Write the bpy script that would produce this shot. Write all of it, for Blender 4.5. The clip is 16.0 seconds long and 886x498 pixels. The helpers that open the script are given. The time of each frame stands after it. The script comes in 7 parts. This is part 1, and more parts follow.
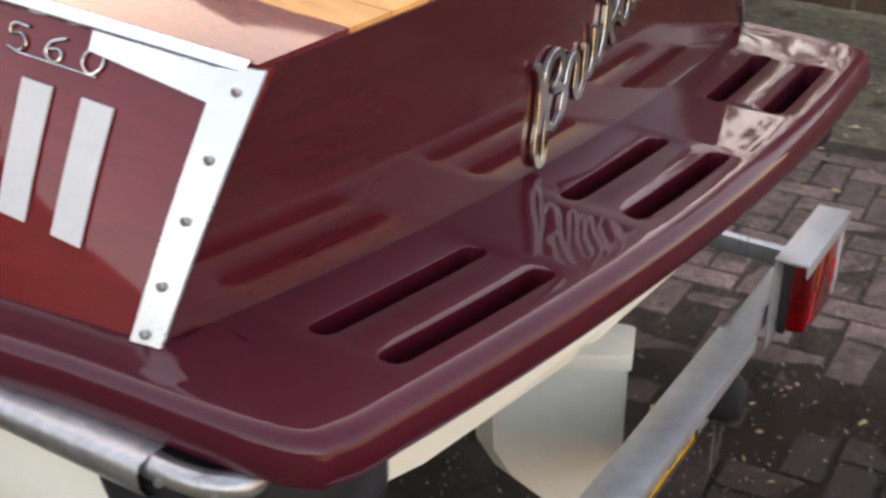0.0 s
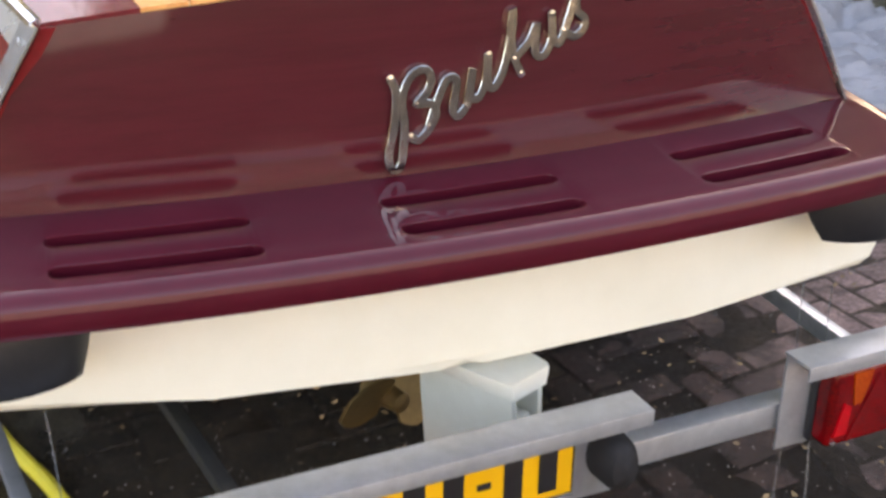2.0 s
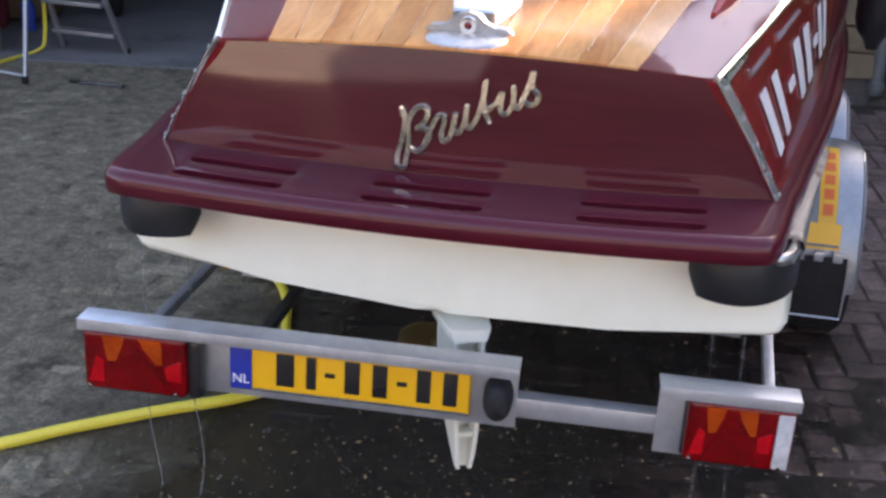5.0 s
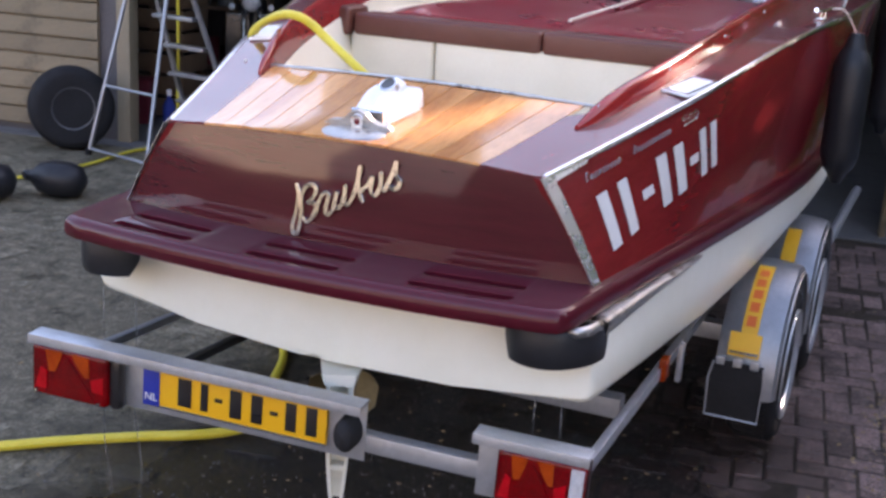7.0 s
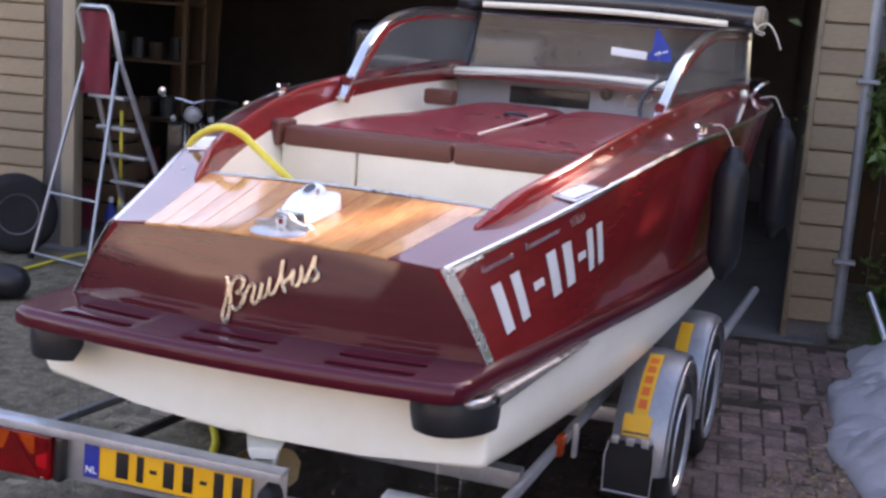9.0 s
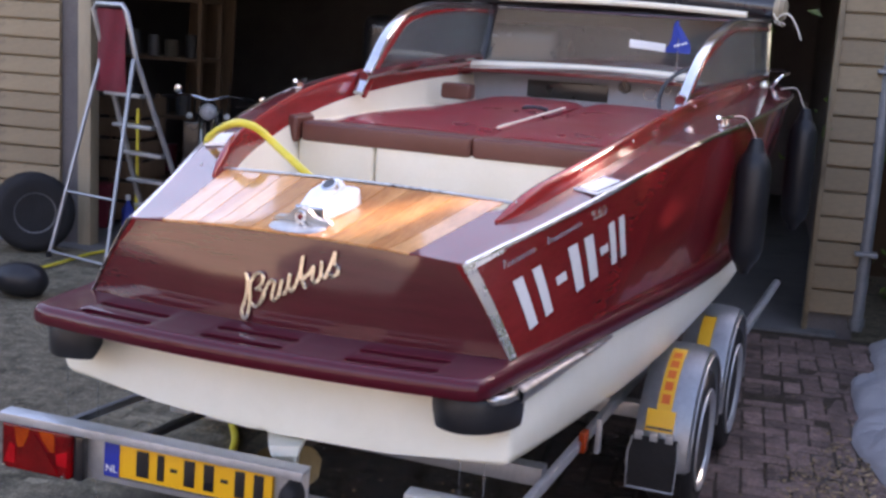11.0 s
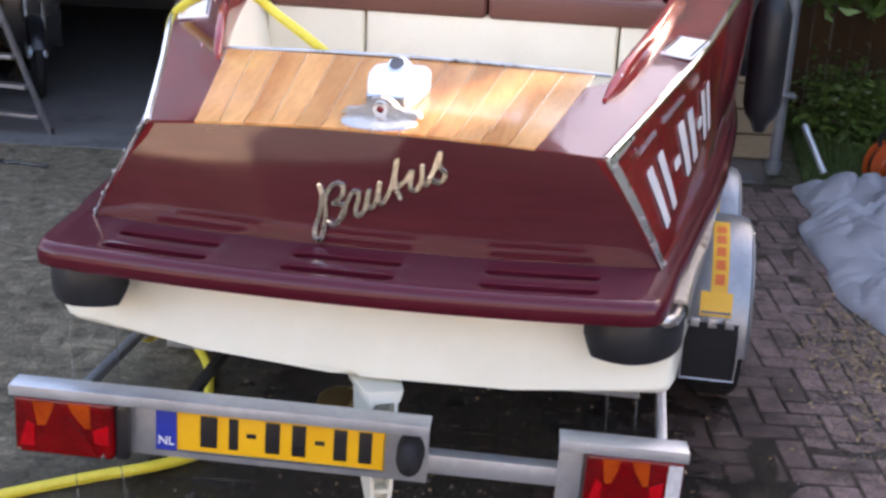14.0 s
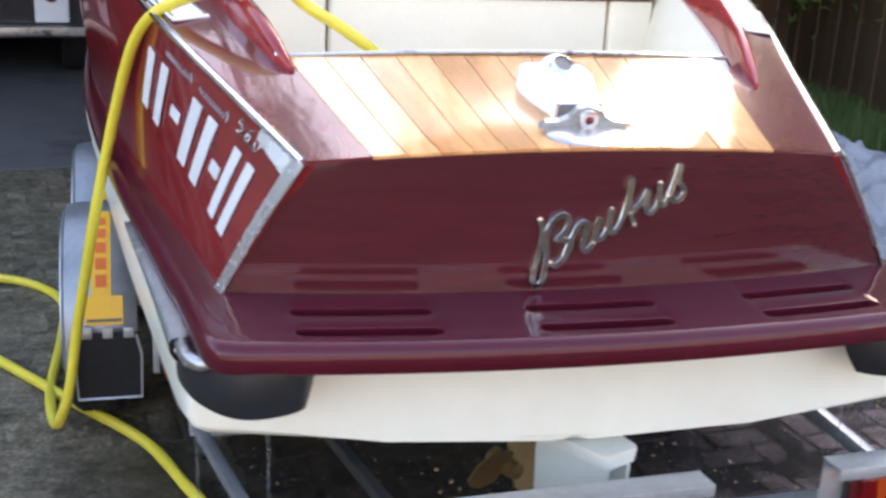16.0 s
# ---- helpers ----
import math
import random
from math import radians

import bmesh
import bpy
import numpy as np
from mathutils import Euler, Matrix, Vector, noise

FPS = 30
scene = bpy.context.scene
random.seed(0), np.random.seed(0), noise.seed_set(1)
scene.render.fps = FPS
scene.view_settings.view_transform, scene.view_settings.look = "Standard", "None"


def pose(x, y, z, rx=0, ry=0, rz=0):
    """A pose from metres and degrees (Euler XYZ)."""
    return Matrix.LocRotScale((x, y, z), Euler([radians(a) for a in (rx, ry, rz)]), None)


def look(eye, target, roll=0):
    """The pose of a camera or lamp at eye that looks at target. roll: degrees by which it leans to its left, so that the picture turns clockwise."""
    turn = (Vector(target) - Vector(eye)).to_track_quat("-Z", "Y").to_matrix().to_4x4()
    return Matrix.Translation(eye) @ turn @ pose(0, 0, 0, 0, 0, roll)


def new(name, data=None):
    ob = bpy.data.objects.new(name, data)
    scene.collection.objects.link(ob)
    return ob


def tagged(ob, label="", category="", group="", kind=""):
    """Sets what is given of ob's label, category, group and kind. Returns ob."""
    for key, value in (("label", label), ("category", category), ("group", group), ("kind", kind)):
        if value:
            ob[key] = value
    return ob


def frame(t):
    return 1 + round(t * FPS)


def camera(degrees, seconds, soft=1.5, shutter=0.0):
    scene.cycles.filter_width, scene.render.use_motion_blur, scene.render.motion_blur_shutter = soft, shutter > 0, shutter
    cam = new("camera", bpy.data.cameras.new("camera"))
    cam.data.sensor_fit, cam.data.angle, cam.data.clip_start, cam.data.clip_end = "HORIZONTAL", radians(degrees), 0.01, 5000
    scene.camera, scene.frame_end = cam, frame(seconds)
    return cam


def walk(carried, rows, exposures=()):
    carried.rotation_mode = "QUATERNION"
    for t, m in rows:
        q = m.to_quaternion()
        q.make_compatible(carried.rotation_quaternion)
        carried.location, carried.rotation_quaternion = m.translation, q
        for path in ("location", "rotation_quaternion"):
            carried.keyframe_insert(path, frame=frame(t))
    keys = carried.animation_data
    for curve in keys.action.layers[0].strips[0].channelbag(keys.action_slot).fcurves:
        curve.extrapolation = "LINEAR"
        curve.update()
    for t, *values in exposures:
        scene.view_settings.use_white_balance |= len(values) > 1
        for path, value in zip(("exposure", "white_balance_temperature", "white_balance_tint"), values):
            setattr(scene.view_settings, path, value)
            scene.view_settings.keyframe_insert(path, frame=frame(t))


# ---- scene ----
cam = camera(40.5, 16.0, soft=2.8, shutter=0.4)
METRES, EYE, TILT, LEAN, TURN = 8.0, 1.5, 0.0, 0.0, 0.0
PATH = [
    (0, (-1.288, -0.571, 1.506), (0.127, 0.518, 0.604), -0.1),
    (0.3, (-1.166, -0.71, 1.499), (0.128, 0.524, 0.601), -0.9),
    (0.5, (-1.098, -0.791, 1.511), (0.111, 0.504, 0.583), -0.9),
    (1, (-0.901, -0.993, 1.535), (0.042, 0.478, 0.561), -2.0),
    (1.5, (-0.723, -1.094, 1.528), (0.069, 0.499, 0.615), -0.7),
    (2, (-0.506, -1.271, 1.519), (0.06, 0.443, 0.657), -0.8),
    (2.5, (-0.368, -1.485, 1.555), (-0.006, 0.264, 0.655), 0.3),
    (3, (-0.179, -1.718, 1.605), (-0.036, 0.079, 0.738), 0.7),
    (5.5, (0.857, -2.158, 1.716), (0.269, -0.387, 0.996), 1.6),
    (6, (1.144, -2.181, 1.731), (0.426, -0.446, 1.044), 1.8),
    (6.5, (1.312, -2.261, 1.749), (0.555, -0.52, 1.118), 2.8),
    (7, (1.457, -2.357, 1.757), (0.681, -0.6, 1.198), 3.6),
    (7.5, (1.563, -2.495, 1.765), (0.805, -0.711, 1.274), 4.0),
    (8, (1.653, -2.628, 1.785), (0.918, -0.82, 1.348), 3.9),
    (8.5, (1.687, -2.683, 1.801), (0.97, -0.859, 1.404), 4.1),
    (8.8, (1.692, -2.685, 1.794), (0.977, -0.856, 1.416), 3.9),
    (9, (1.696, -2.69, 1.806), (0.981, -0.861, 1.43), 4.1),
    (11.5, (1.641, -2.635, 1.789), (0.901, -0.819, 1.395), 3.4),
    (12, (1.569, -2.589, 1.784), (0.849, -0.773, 1.355), 3.6),
    (12.5, (1.431, -2.538, 1.781), (0.762, -0.713, 1.309), 3.8),
    (13, (1.278, -2.472, 1.784), (0.671, -0.642, 1.254), 3.3),
    (13.5, (0.951, -2.4, 1.765), (0.485, -0.545, 1.182), 3.2),
    (14, (0.655, -2.321, 1.749), (0.318, -0.448, 1.132), 2.6),
    (14.5, (0.251, -2.223, 1.762), (0.137, -0.337, 1.105), 3.1),
    (15, (-0.081, -2.106, 1.688), (-0.016, -0.209, 1.061), 2.9),
    (15.5, (-0.436, -1.955, 1.628), (-0.143, -0.068, 1.036), 3.5),
    (16, (-0.758, -1.806, 1.692), (-0.311, 0.034, 1.047), 2.8),
]
LIGHTNESS = [(0, 2.7, 10600, 24), (1.5, 3.04, 9900, 23), (3, 3.16, 8800, 24), (5.5, 2.59, 7500, 25), (9, 2.56, 7700, 31), (12.5, 2.55, 7500, 29), (13.5, 2.64, 7500, 26), (14.5, 3.07, 8400, 25), (16, 2.97, 7700, 21)]
walk(cam, [(t, look(eye, target, roll)) for t, eye, target, roll in PATH], LIGHTNESS)

# ---- light ----
SUN_UP, SUN_TURN = radians(24), radians(32)
world = bpy.data.worlds.new("World")
scene.world = world
world.use_nodes = True
wn = world.node_tree.nodes
sky = wn.new("ShaderNodeTexSky")
sky.sky_type, sky.sun_disc = "NISHITA", False
sky.sun_elevation, sky.sun_rotation = SUN_UP, SUN_TURN
sky.air_density, sky.dust_density, sky.ozone_density = 1.0, 1.2, 1.0
world.node_tree.links.new(sky.outputs[0], wn["Background"].inputs[0])
wn["Background"].inputs[1].default_value = 0.15
sun_data = bpy.data.lights.new("sun", "SUN")
sun_data.energy, sun_data.angle, sun_data.color = 5.0, radians(0.6), (1.0, 0.94, 0.85)
sun = new("sun", sun_data)
sun.matrix_world = look((math.sin(SUN_TURN) * 20, math.cos(SUN_TURN) * 20, math.tan(SUN_UP) * 20), (0, 0, 0))


# ---- materials ----
def nodes_of(name):
    m = bpy.data.materials.new(name)
    m.use_nodes = True
    t = m.node_tree
    return m, t, t.nodes["Principled BSDF"]


def add(t, kind, **sockets):
    n = t.nodes.new(kind)
    for k, v in sockets.items():
        n.inputs[k.replace("_", " ")].default_value = v
    return n


def surface(name, a, b, rough=0.5, metal=0.0, coat=0.0, grain=(1, 1, 1), scale=6.0, fine=60.0, bump=0.05, depth=0.01, stain=None, stain_at=0.62, rough_var=0.12, per_piece=0.0, spec=0.5, wet=False):
    """Two-scale mottled surface: base colours a to b, optional stains, fine relief."""
    m, t, p = nodes_of(name)
    link = t.links.new
    co = t.nodes.new("ShaderNodeTexCoord")
    mp = t.nodes.new("ShaderNodeMapping")
    mp.inputs["Scale"].default_value = grain
    if wet:
        # Laid pieces share one pattern of dirt across the yard.
        where = t.nodes.new("ShaderNodeNewGeometry").outputs["Position"]
    else:
        where = co.outputs["Object"]
    link(where, mp.inputs["Vector"])
    big = add(t, "ShaderNodeTexNoise", Scale=scale, Detail=6.0, Roughness=0.6)
    small = add(t, "ShaderNodeTexNoise", Scale=fine, Detail=4.0, Roughness=0.65)
    link(mp.outputs[0], big.inputs["Vector"])
    link(mp.outputs[0], small.inputs["Vector"])
    mixf = t.nodes.new("ShaderNodeMath")
    mixf.operation = "MULTIPLY_ADD"
    mixf.inputs[1].default_value = 0.6
    link(big.outputs["Fac"], mixf.inputs[0])
    half = t.nodes.new("ShaderNodeMath")
    half.operation = "MULTIPLY"
    half.inputs[1].default_value = 0.4
    link(small.outputs["Fac"], half.inputs[0])
    link(half.outputs[0], mixf.inputs[2])
    ramp = t.nodes.new("ShaderNodeValToRGB")
    ramp.color_ramp.elements[0].position, ramp.color_ramp.elements[1].position = 0.33, 0.67
    ramp.color_ramp.elements[0].color, ramp.color_ramp.elements[1].color = (*a, 1), (*b, 1)
    link(mixf.outputs[0], ramp.inputs[0])
    colour = ramp.outputs[0]
    if per_piece:
        info = t.nodes.new("ShaderNodeObjectInfo")
        isl = t.nodes.new("ShaderNodeNewGeometry")
        addn = t.nodes.new("ShaderNodeMath")
        addn.operation = "ADD"
        link(info.outputs["Random"], addn.inputs[0])
        link(isl.outputs["Random Per Island"], addn.inputs[1])
        fr = t.nodes.new("ShaderNodeMath")
        fr.operation = "FRACT"
        link(addn.outputs[0], fr.inputs[0])
        mr = t.nodes.new("ShaderNodeMapRange")
        mr.inputs["To Min"].default_value, mr.inputs["To Max"].default_value = 1 - per_piece, 1 + per_piece
        link(fr.outputs[0], mr.inputs["Value"])
        hsv = t.nodes.new("ShaderNodeHueSaturation")
        link(mr.outputs[0], hsv.inputs["Value"])
        link(colour, hsv.inputs["Color"])
        colour = hsv.outputs[0]
    if stain:
        sn = add(t, "ShaderNodeTexNoise", Scale=scale * 0.45, Detail=8.0, Roughness=0.7)
        link(where, sn.inputs["Vector"])
        sr = t.nodes.new("ShaderNodeValToRGB")
        sr.color_ramp.elements[0].position, sr.color_ramp.elements[1].position = stain_at - 0.06, stain_at + 0.06
        link(sn.outputs["Fac"], sr.inputs[0])
        mx = t.nodes.new("ShaderNodeMix")
        mx.data_type = "RGBA"
        link(sr.outputs[0], mx.inputs["Factor"])
        link(colour, mx.inputs[6])
        mx.inputs[7].default_value = (*stain, 1)
        colour = mx.outputs[2]
    wet_shade = None
    if wet:
        # Sand grains and crumbs of moss, each its own shade.
        for size, low, high in ((85.0, 0.74, 1.26), (260.0, 0.76, 1.26)):
            cell = add(t, "ShaderNodeTexVoronoi", Scale=size)
            link(where, cell.inputs["Vector"])
            sep = t.nodes.new("ShaderNodeSeparateColor")
            link(cell.outputs["Color"], sep.inputs[0])
            shade = t.nodes.new("ShaderNodeMapRange")
            shade.inputs["To Min"].default_value, shade.inputs["To Max"].default_value = low, high
            link(sep.outputs[0], shade.inputs["Value"])
            speck = t.nodes.new("ShaderNodeHueSaturation")
            link(shade.outputs[0], speck.inputs["Value"])
            link(colour, speck.inputs["Color"])
            colour = speck.outputs[0]
        # Hosed-down wet patch and painted hull shade round the trailer, yard coordinates, ragged edge.
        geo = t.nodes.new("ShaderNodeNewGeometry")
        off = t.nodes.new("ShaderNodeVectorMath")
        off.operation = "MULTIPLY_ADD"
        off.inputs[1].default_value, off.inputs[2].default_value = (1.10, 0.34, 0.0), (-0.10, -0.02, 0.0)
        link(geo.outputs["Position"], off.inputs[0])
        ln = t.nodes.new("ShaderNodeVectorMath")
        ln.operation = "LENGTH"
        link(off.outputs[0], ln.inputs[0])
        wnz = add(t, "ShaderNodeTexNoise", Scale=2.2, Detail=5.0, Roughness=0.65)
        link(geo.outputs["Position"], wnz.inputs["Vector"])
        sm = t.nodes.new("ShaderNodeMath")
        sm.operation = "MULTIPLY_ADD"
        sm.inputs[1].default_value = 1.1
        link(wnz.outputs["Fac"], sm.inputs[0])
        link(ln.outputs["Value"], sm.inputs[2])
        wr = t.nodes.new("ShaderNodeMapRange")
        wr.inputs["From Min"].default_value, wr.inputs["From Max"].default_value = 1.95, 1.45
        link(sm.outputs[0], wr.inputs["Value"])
        # Unseen yard behind the stern, darkened so the transom mirrors dark ground.
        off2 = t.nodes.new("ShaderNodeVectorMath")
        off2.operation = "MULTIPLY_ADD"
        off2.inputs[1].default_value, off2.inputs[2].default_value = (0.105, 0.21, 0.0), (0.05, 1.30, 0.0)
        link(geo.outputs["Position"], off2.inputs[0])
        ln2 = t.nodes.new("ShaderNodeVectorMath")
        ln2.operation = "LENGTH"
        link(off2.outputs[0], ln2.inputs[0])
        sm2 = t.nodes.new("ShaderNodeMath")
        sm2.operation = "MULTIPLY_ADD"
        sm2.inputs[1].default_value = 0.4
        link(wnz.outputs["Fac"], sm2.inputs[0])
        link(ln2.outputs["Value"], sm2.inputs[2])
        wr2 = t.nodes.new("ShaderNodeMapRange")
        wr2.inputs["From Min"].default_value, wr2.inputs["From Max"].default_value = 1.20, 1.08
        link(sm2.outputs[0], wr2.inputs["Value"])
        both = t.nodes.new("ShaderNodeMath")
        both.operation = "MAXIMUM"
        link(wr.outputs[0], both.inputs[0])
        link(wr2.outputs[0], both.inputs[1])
        wet_shade = both.outputs[0]
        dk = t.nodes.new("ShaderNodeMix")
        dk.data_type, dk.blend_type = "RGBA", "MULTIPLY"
        link(wet_shade, dk.inputs["Factor"])
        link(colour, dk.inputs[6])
        # Darker than wet paving alone; also paints the shade under the boat.
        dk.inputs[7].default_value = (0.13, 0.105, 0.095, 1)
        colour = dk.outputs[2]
    link(colour, p.inputs["Base Color"])
    rr = t.nodes.new("ShaderNodeMapRange")
    rr.inputs["To Min"].default_value, rr.inputs["To Max"].default_value = max(0.02, rough - rough_var), min(1.0, rough + rough_var)
    link(big.outputs["Fac"], rr.inputs["Value"])
    if wet_shade:
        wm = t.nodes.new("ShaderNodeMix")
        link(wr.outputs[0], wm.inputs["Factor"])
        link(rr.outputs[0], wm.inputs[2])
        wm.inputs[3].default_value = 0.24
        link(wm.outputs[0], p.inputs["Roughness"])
    else:
        link(rr.outputs[0], p.inputs["Roughness"])
    p.inputs["Metallic"].default_value = metal
    p.inputs["Coat Weight"].default_value = coat
    p.inputs["Coat Roughness"].default_value = 0.04
    p.inputs["Specular IOR Level"].default_value = spec
    if bump:
        bn = add(t, "ShaderNodeBump", Strength=bump, Distance=depth)
        link(small.outputs["Fac"], bn.inputs["Height"])
        link(bn.outputs[0], p.inputs["Normal"])
    return m


def wood(name, dark, light, along="Y", rough=0.25, coat=1.0, rings=9.0, per_piece=0.0, coat_rough=0.03, under=0.15, contrast=0.55, coat_ior=1.5):
    """Varnished timber: stretched grain with fine dark pores."""
    m, t, p = nodes_of(name)
    link = t.links.new
    co = t.nodes.new("ShaderNodeTexCoord")
    mp = t.nodes.new("ShaderNodeMapping")
    s = [1.0, 1.0, 1.0]
    s["XYZ".index(along)] = 0.07
    mp.inputs["Scale"].default_value = s
    link(co.outputs["Object"], mp.inputs["Vector"])
    vec = mp.outputs[0]
    if per_piece:
        info = t.nodes.new("ShaderNodeObjectInfo")
        sh = t.nodes.new("ShaderNodeVectorMath")
        sh.operation = "MULTIPLY_ADD"
        sh.inputs[1].default_value = (17.0, 9.0, 13.0)
        link(info.outputs["Random"], sh.inputs[0])
        link(mp.outputs[0], sh.inputs[2])
        vec = sh.outputs[0]
    n1 = add(t, "ShaderNodeTexNoise", Scale=rings, Detail=7.0, Roughness=0.62, Distortion=0.6)
    n2 = add(t, "ShaderNodeTexNoise", Scale=rings * 14, Detail=3.0, Roughness=0.7)
    link(vec, n1.inputs["Vector"])
    link(vec, n2.inputs["Vector"])
    r1 = t.nodes.new("ShaderNodeValToRGB")
    r1.color_ramp.elements[0].position, r1.color_ramp.elements[1].position = 0.34, 0.68
    r1.color_ramp.elements[0].color, r1.color_ramp.elements[1].color = (*dark, 1), (*light, 1)
    link(n1.outputs["Fac"], r1.inputs[0])
    mx = t.nodes.new("ShaderNodeMix")
    mx.data_type, mx.blend_type = "RGBA", "MULTIPLY"
    mx.inputs["Factor"].default_value = contrast
    r2 = t.nodes.new("ShaderNodeValToRGB")
    r2.color_ramp.elements[0].position, r2.color_ramp.elements[1].position = 0.35, 0.6
    r2.color_ramp.elements[0].color = (0.45, 0.42, 0.4, 1)
    link(n2.outputs["Fac"], r2.inputs[0])
    link(r1.outputs[0], mx.inputs[6])
    link(r2.outputs[0], mx.inputs[7])
    colour = mx.outputs[2]
    if per_piece:
        mr = t.nodes.new("ShaderNodeMapRange")
        mr.inputs["To Min"].default_value, mr.inputs["To Max"].default_value = 1 - per_piece, 1 + per_piece
        link(info.outputs["Random"], mr.inputs["Value"])
        hsv = t.nodes.new("ShaderNodeHueSaturation")
        link(mr.outputs[0], hsv.inputs["Value"])
        link(colour, hsv.inputs["Color"])
        colour = hsv.outputs[0]
    link(colour, p.inputs["Base Color"])
    p.inputs["Roughness"].default_value = rough
    p.inputs["Specular IOR Level"].default_value = under
    p.inputs["Coat Weight"].default_value = coat
    p.inputs["Coat IOR"].default_value = coat_ior
    wav = add(t, "ShaderNodeTexNoise", Scale=3.0, Detail=2.0)
    link(co.outputs["Object"], wav.inputs["Vector"])
    cr = t.nodes.new("ShaderNodeMapRange")
    cr.inputs["To Min"].default_value, cr.inputs["To Max"].default_value = coat_rough * 0.5, coat_rough * 2.2
    link(wav.outputs["Fac"], cr.inputs["Value"])
    link(cr.outputs[0], p.inputs["Coat Roughness"])
    b2 = add(t, "ShaderNodeBump", Strength=0.07, Distance=0.01)
    link(wav.outputs["Fac"], b2.inputs["Height"])
    link(b2.outputs[0], p.inputs["Coat Normal"])
    return m


def glassy(name, tint=(0.9, 0.93, 0.95), ior=1.38, film=0.0):
    m, t, p = nodes_of(name)
    t.nodes.remove(p)
    tr = t.nodes.new("ShaderNodeBsdfTransparent")
    tr.inputs[0].default_value = (*tint, 1)
    gl = t.nodes.new("ShaderNodeBsdfGlossy")
    gl.inputs["Roughness"].default_value = 0.03
    fr = t.nodes.new("ShaderNodeFresnel")
    fr.inputs[0].default_value = ior
    mx = t.nodes.new("ShaderNodeMixShader")
    t.links.new(fr.outputs[0], mx.inputs[0])
    t.links.new(tr.outputs[0], mx.inputs[1])
    t.links.new(gl.outputs[0], mx.inputs[2])
    out = mx.outputs[0]
    if film:
        # Thin uneven pale film that adds a grey haze over the clear surface.
        co = t.nodes.new("ShaderNodeTexCoord")
        nz = add(t, "ShaderNodeTexNoise", Scale=2.4, Detail=5.0, Roughness=0.55)
        t.links.new(co.outputs["Object"], nz.inputs["Vector"])
        mr = t.nodes.new("ShaderNodeMapRange")
        mr.inputs["From Min"].default_value, mr.inputs["From Max"].default_value = 0.3, 0.7
        mr.inputs["To Min"].default_value, mr.inputs["To Max"].default_value = film * 0.5, film * 1.5
        t.links.new(nz.outputs["Fac"], mr.inputs["Value"])
        df = t.nodes.new("ShaderNodeBsdfDiffuse")
        df.inputs[0].default_value = (0.60, 0.60, 0.58, 1)
        haze = t.nodes.new("ShaderNodeMixShader")
        t.links.new(mr.outputs[0], haze.inputs[0])
        t.links.new(out, haze.inputs[1])
        t.links.new(df.outputs[0], haze.inputs[2])
        out = haze.outputs[0]
    t.links.new(out, t.nodes["Material Output"].inputs[0])
    return m


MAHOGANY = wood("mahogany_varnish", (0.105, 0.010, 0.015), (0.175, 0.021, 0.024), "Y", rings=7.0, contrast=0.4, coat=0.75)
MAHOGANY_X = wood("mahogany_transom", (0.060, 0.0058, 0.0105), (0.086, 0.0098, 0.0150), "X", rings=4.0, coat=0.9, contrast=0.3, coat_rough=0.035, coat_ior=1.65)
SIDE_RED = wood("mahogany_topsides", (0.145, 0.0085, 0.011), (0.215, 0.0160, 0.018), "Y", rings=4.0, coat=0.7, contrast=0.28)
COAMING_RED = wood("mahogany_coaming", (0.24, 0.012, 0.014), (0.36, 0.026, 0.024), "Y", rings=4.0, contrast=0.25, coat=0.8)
DECK_LIGHT = wood("honey_deck", (0.48, 0.170, 0.046), (0.78, 0.38, 0.14), "Y", rings=5.0, per_piece=0.12, contrast=0.35, coat=0.8, coat_rough=0.05, under=0.15)
SEAM = surface("deck_seam", (0.84, 0.62, 0.36), (0.88, 0.70, 0.44), rough=0.3, coat=1.0)
MAROON = surface("maroon_gelcoat", (0.062, 0.0046, 0.0112), (0.084, 0.0072, 0.0155), rough=0.45, coat=0.6, scale=3.0, fine=25.0, bump=0.02, rough_var=0.08, spec=0.06)
CREAM_HULL = surface("cream_gelcoat", (0.76, 0.755, 0.64), (0.82, 0.815, 0.71), rough=0.34, coat=0.3, scale=2.5, fine=18.0, bump=0.02, stain=(0.70, 0.68, 0.55), stain_at=0.66)
CREAM_VINYL = surface("cream_vinyl", (0.74, 0.66, 0.51), (0.82, 0.745, 0.60), rough=0.5, scale=4.0, fine=180.0, bump=0.12, depth=0.004)
BROWN_VINYL = surface("brown_vinyl", (0.105, 0.030, 0.020), (0.15, 0.046, 0.032), rough=0.42, scale=5.0, fine=150.0, bump=0.15, depth=0.004)
BURGUNDY_VINYL = surface("burgundy_vinyl", (0.25, 0.015, 0.025), (0.32, 0.023, 0.034), rough=0.30, coat=0.4, scale=3.0, fine=120.0, bump=0.03, depth=0.003)
CHROME = surface("chrome", (0.66, 0.67, 0.68), (0.80, 0.81, 0.82), rough=0.14, metal=1.0, scale=5.0, fine=40.0, bump=0.06, depth=0.004, rough_var=0.07)
OLD_CHROME = surface("pitted_chrome", (0.34, 0.335, 0.325), (0.52, 0.52, 0.51), rough=0.34, metal=0.85, scale=22.0, fine=90.0, bump=0.2, depth=0.004, stain=(0.10, 0.075, 0.065), stain_at=0.61)
GALV = surface("galvanised_steel", (0.42, 0.45, 0.48), (0.58, 0.61, 0.64), rough=0.42, metal=0.75, scale=14.0, fine=55.0, bump=0.08, depth=0.003)
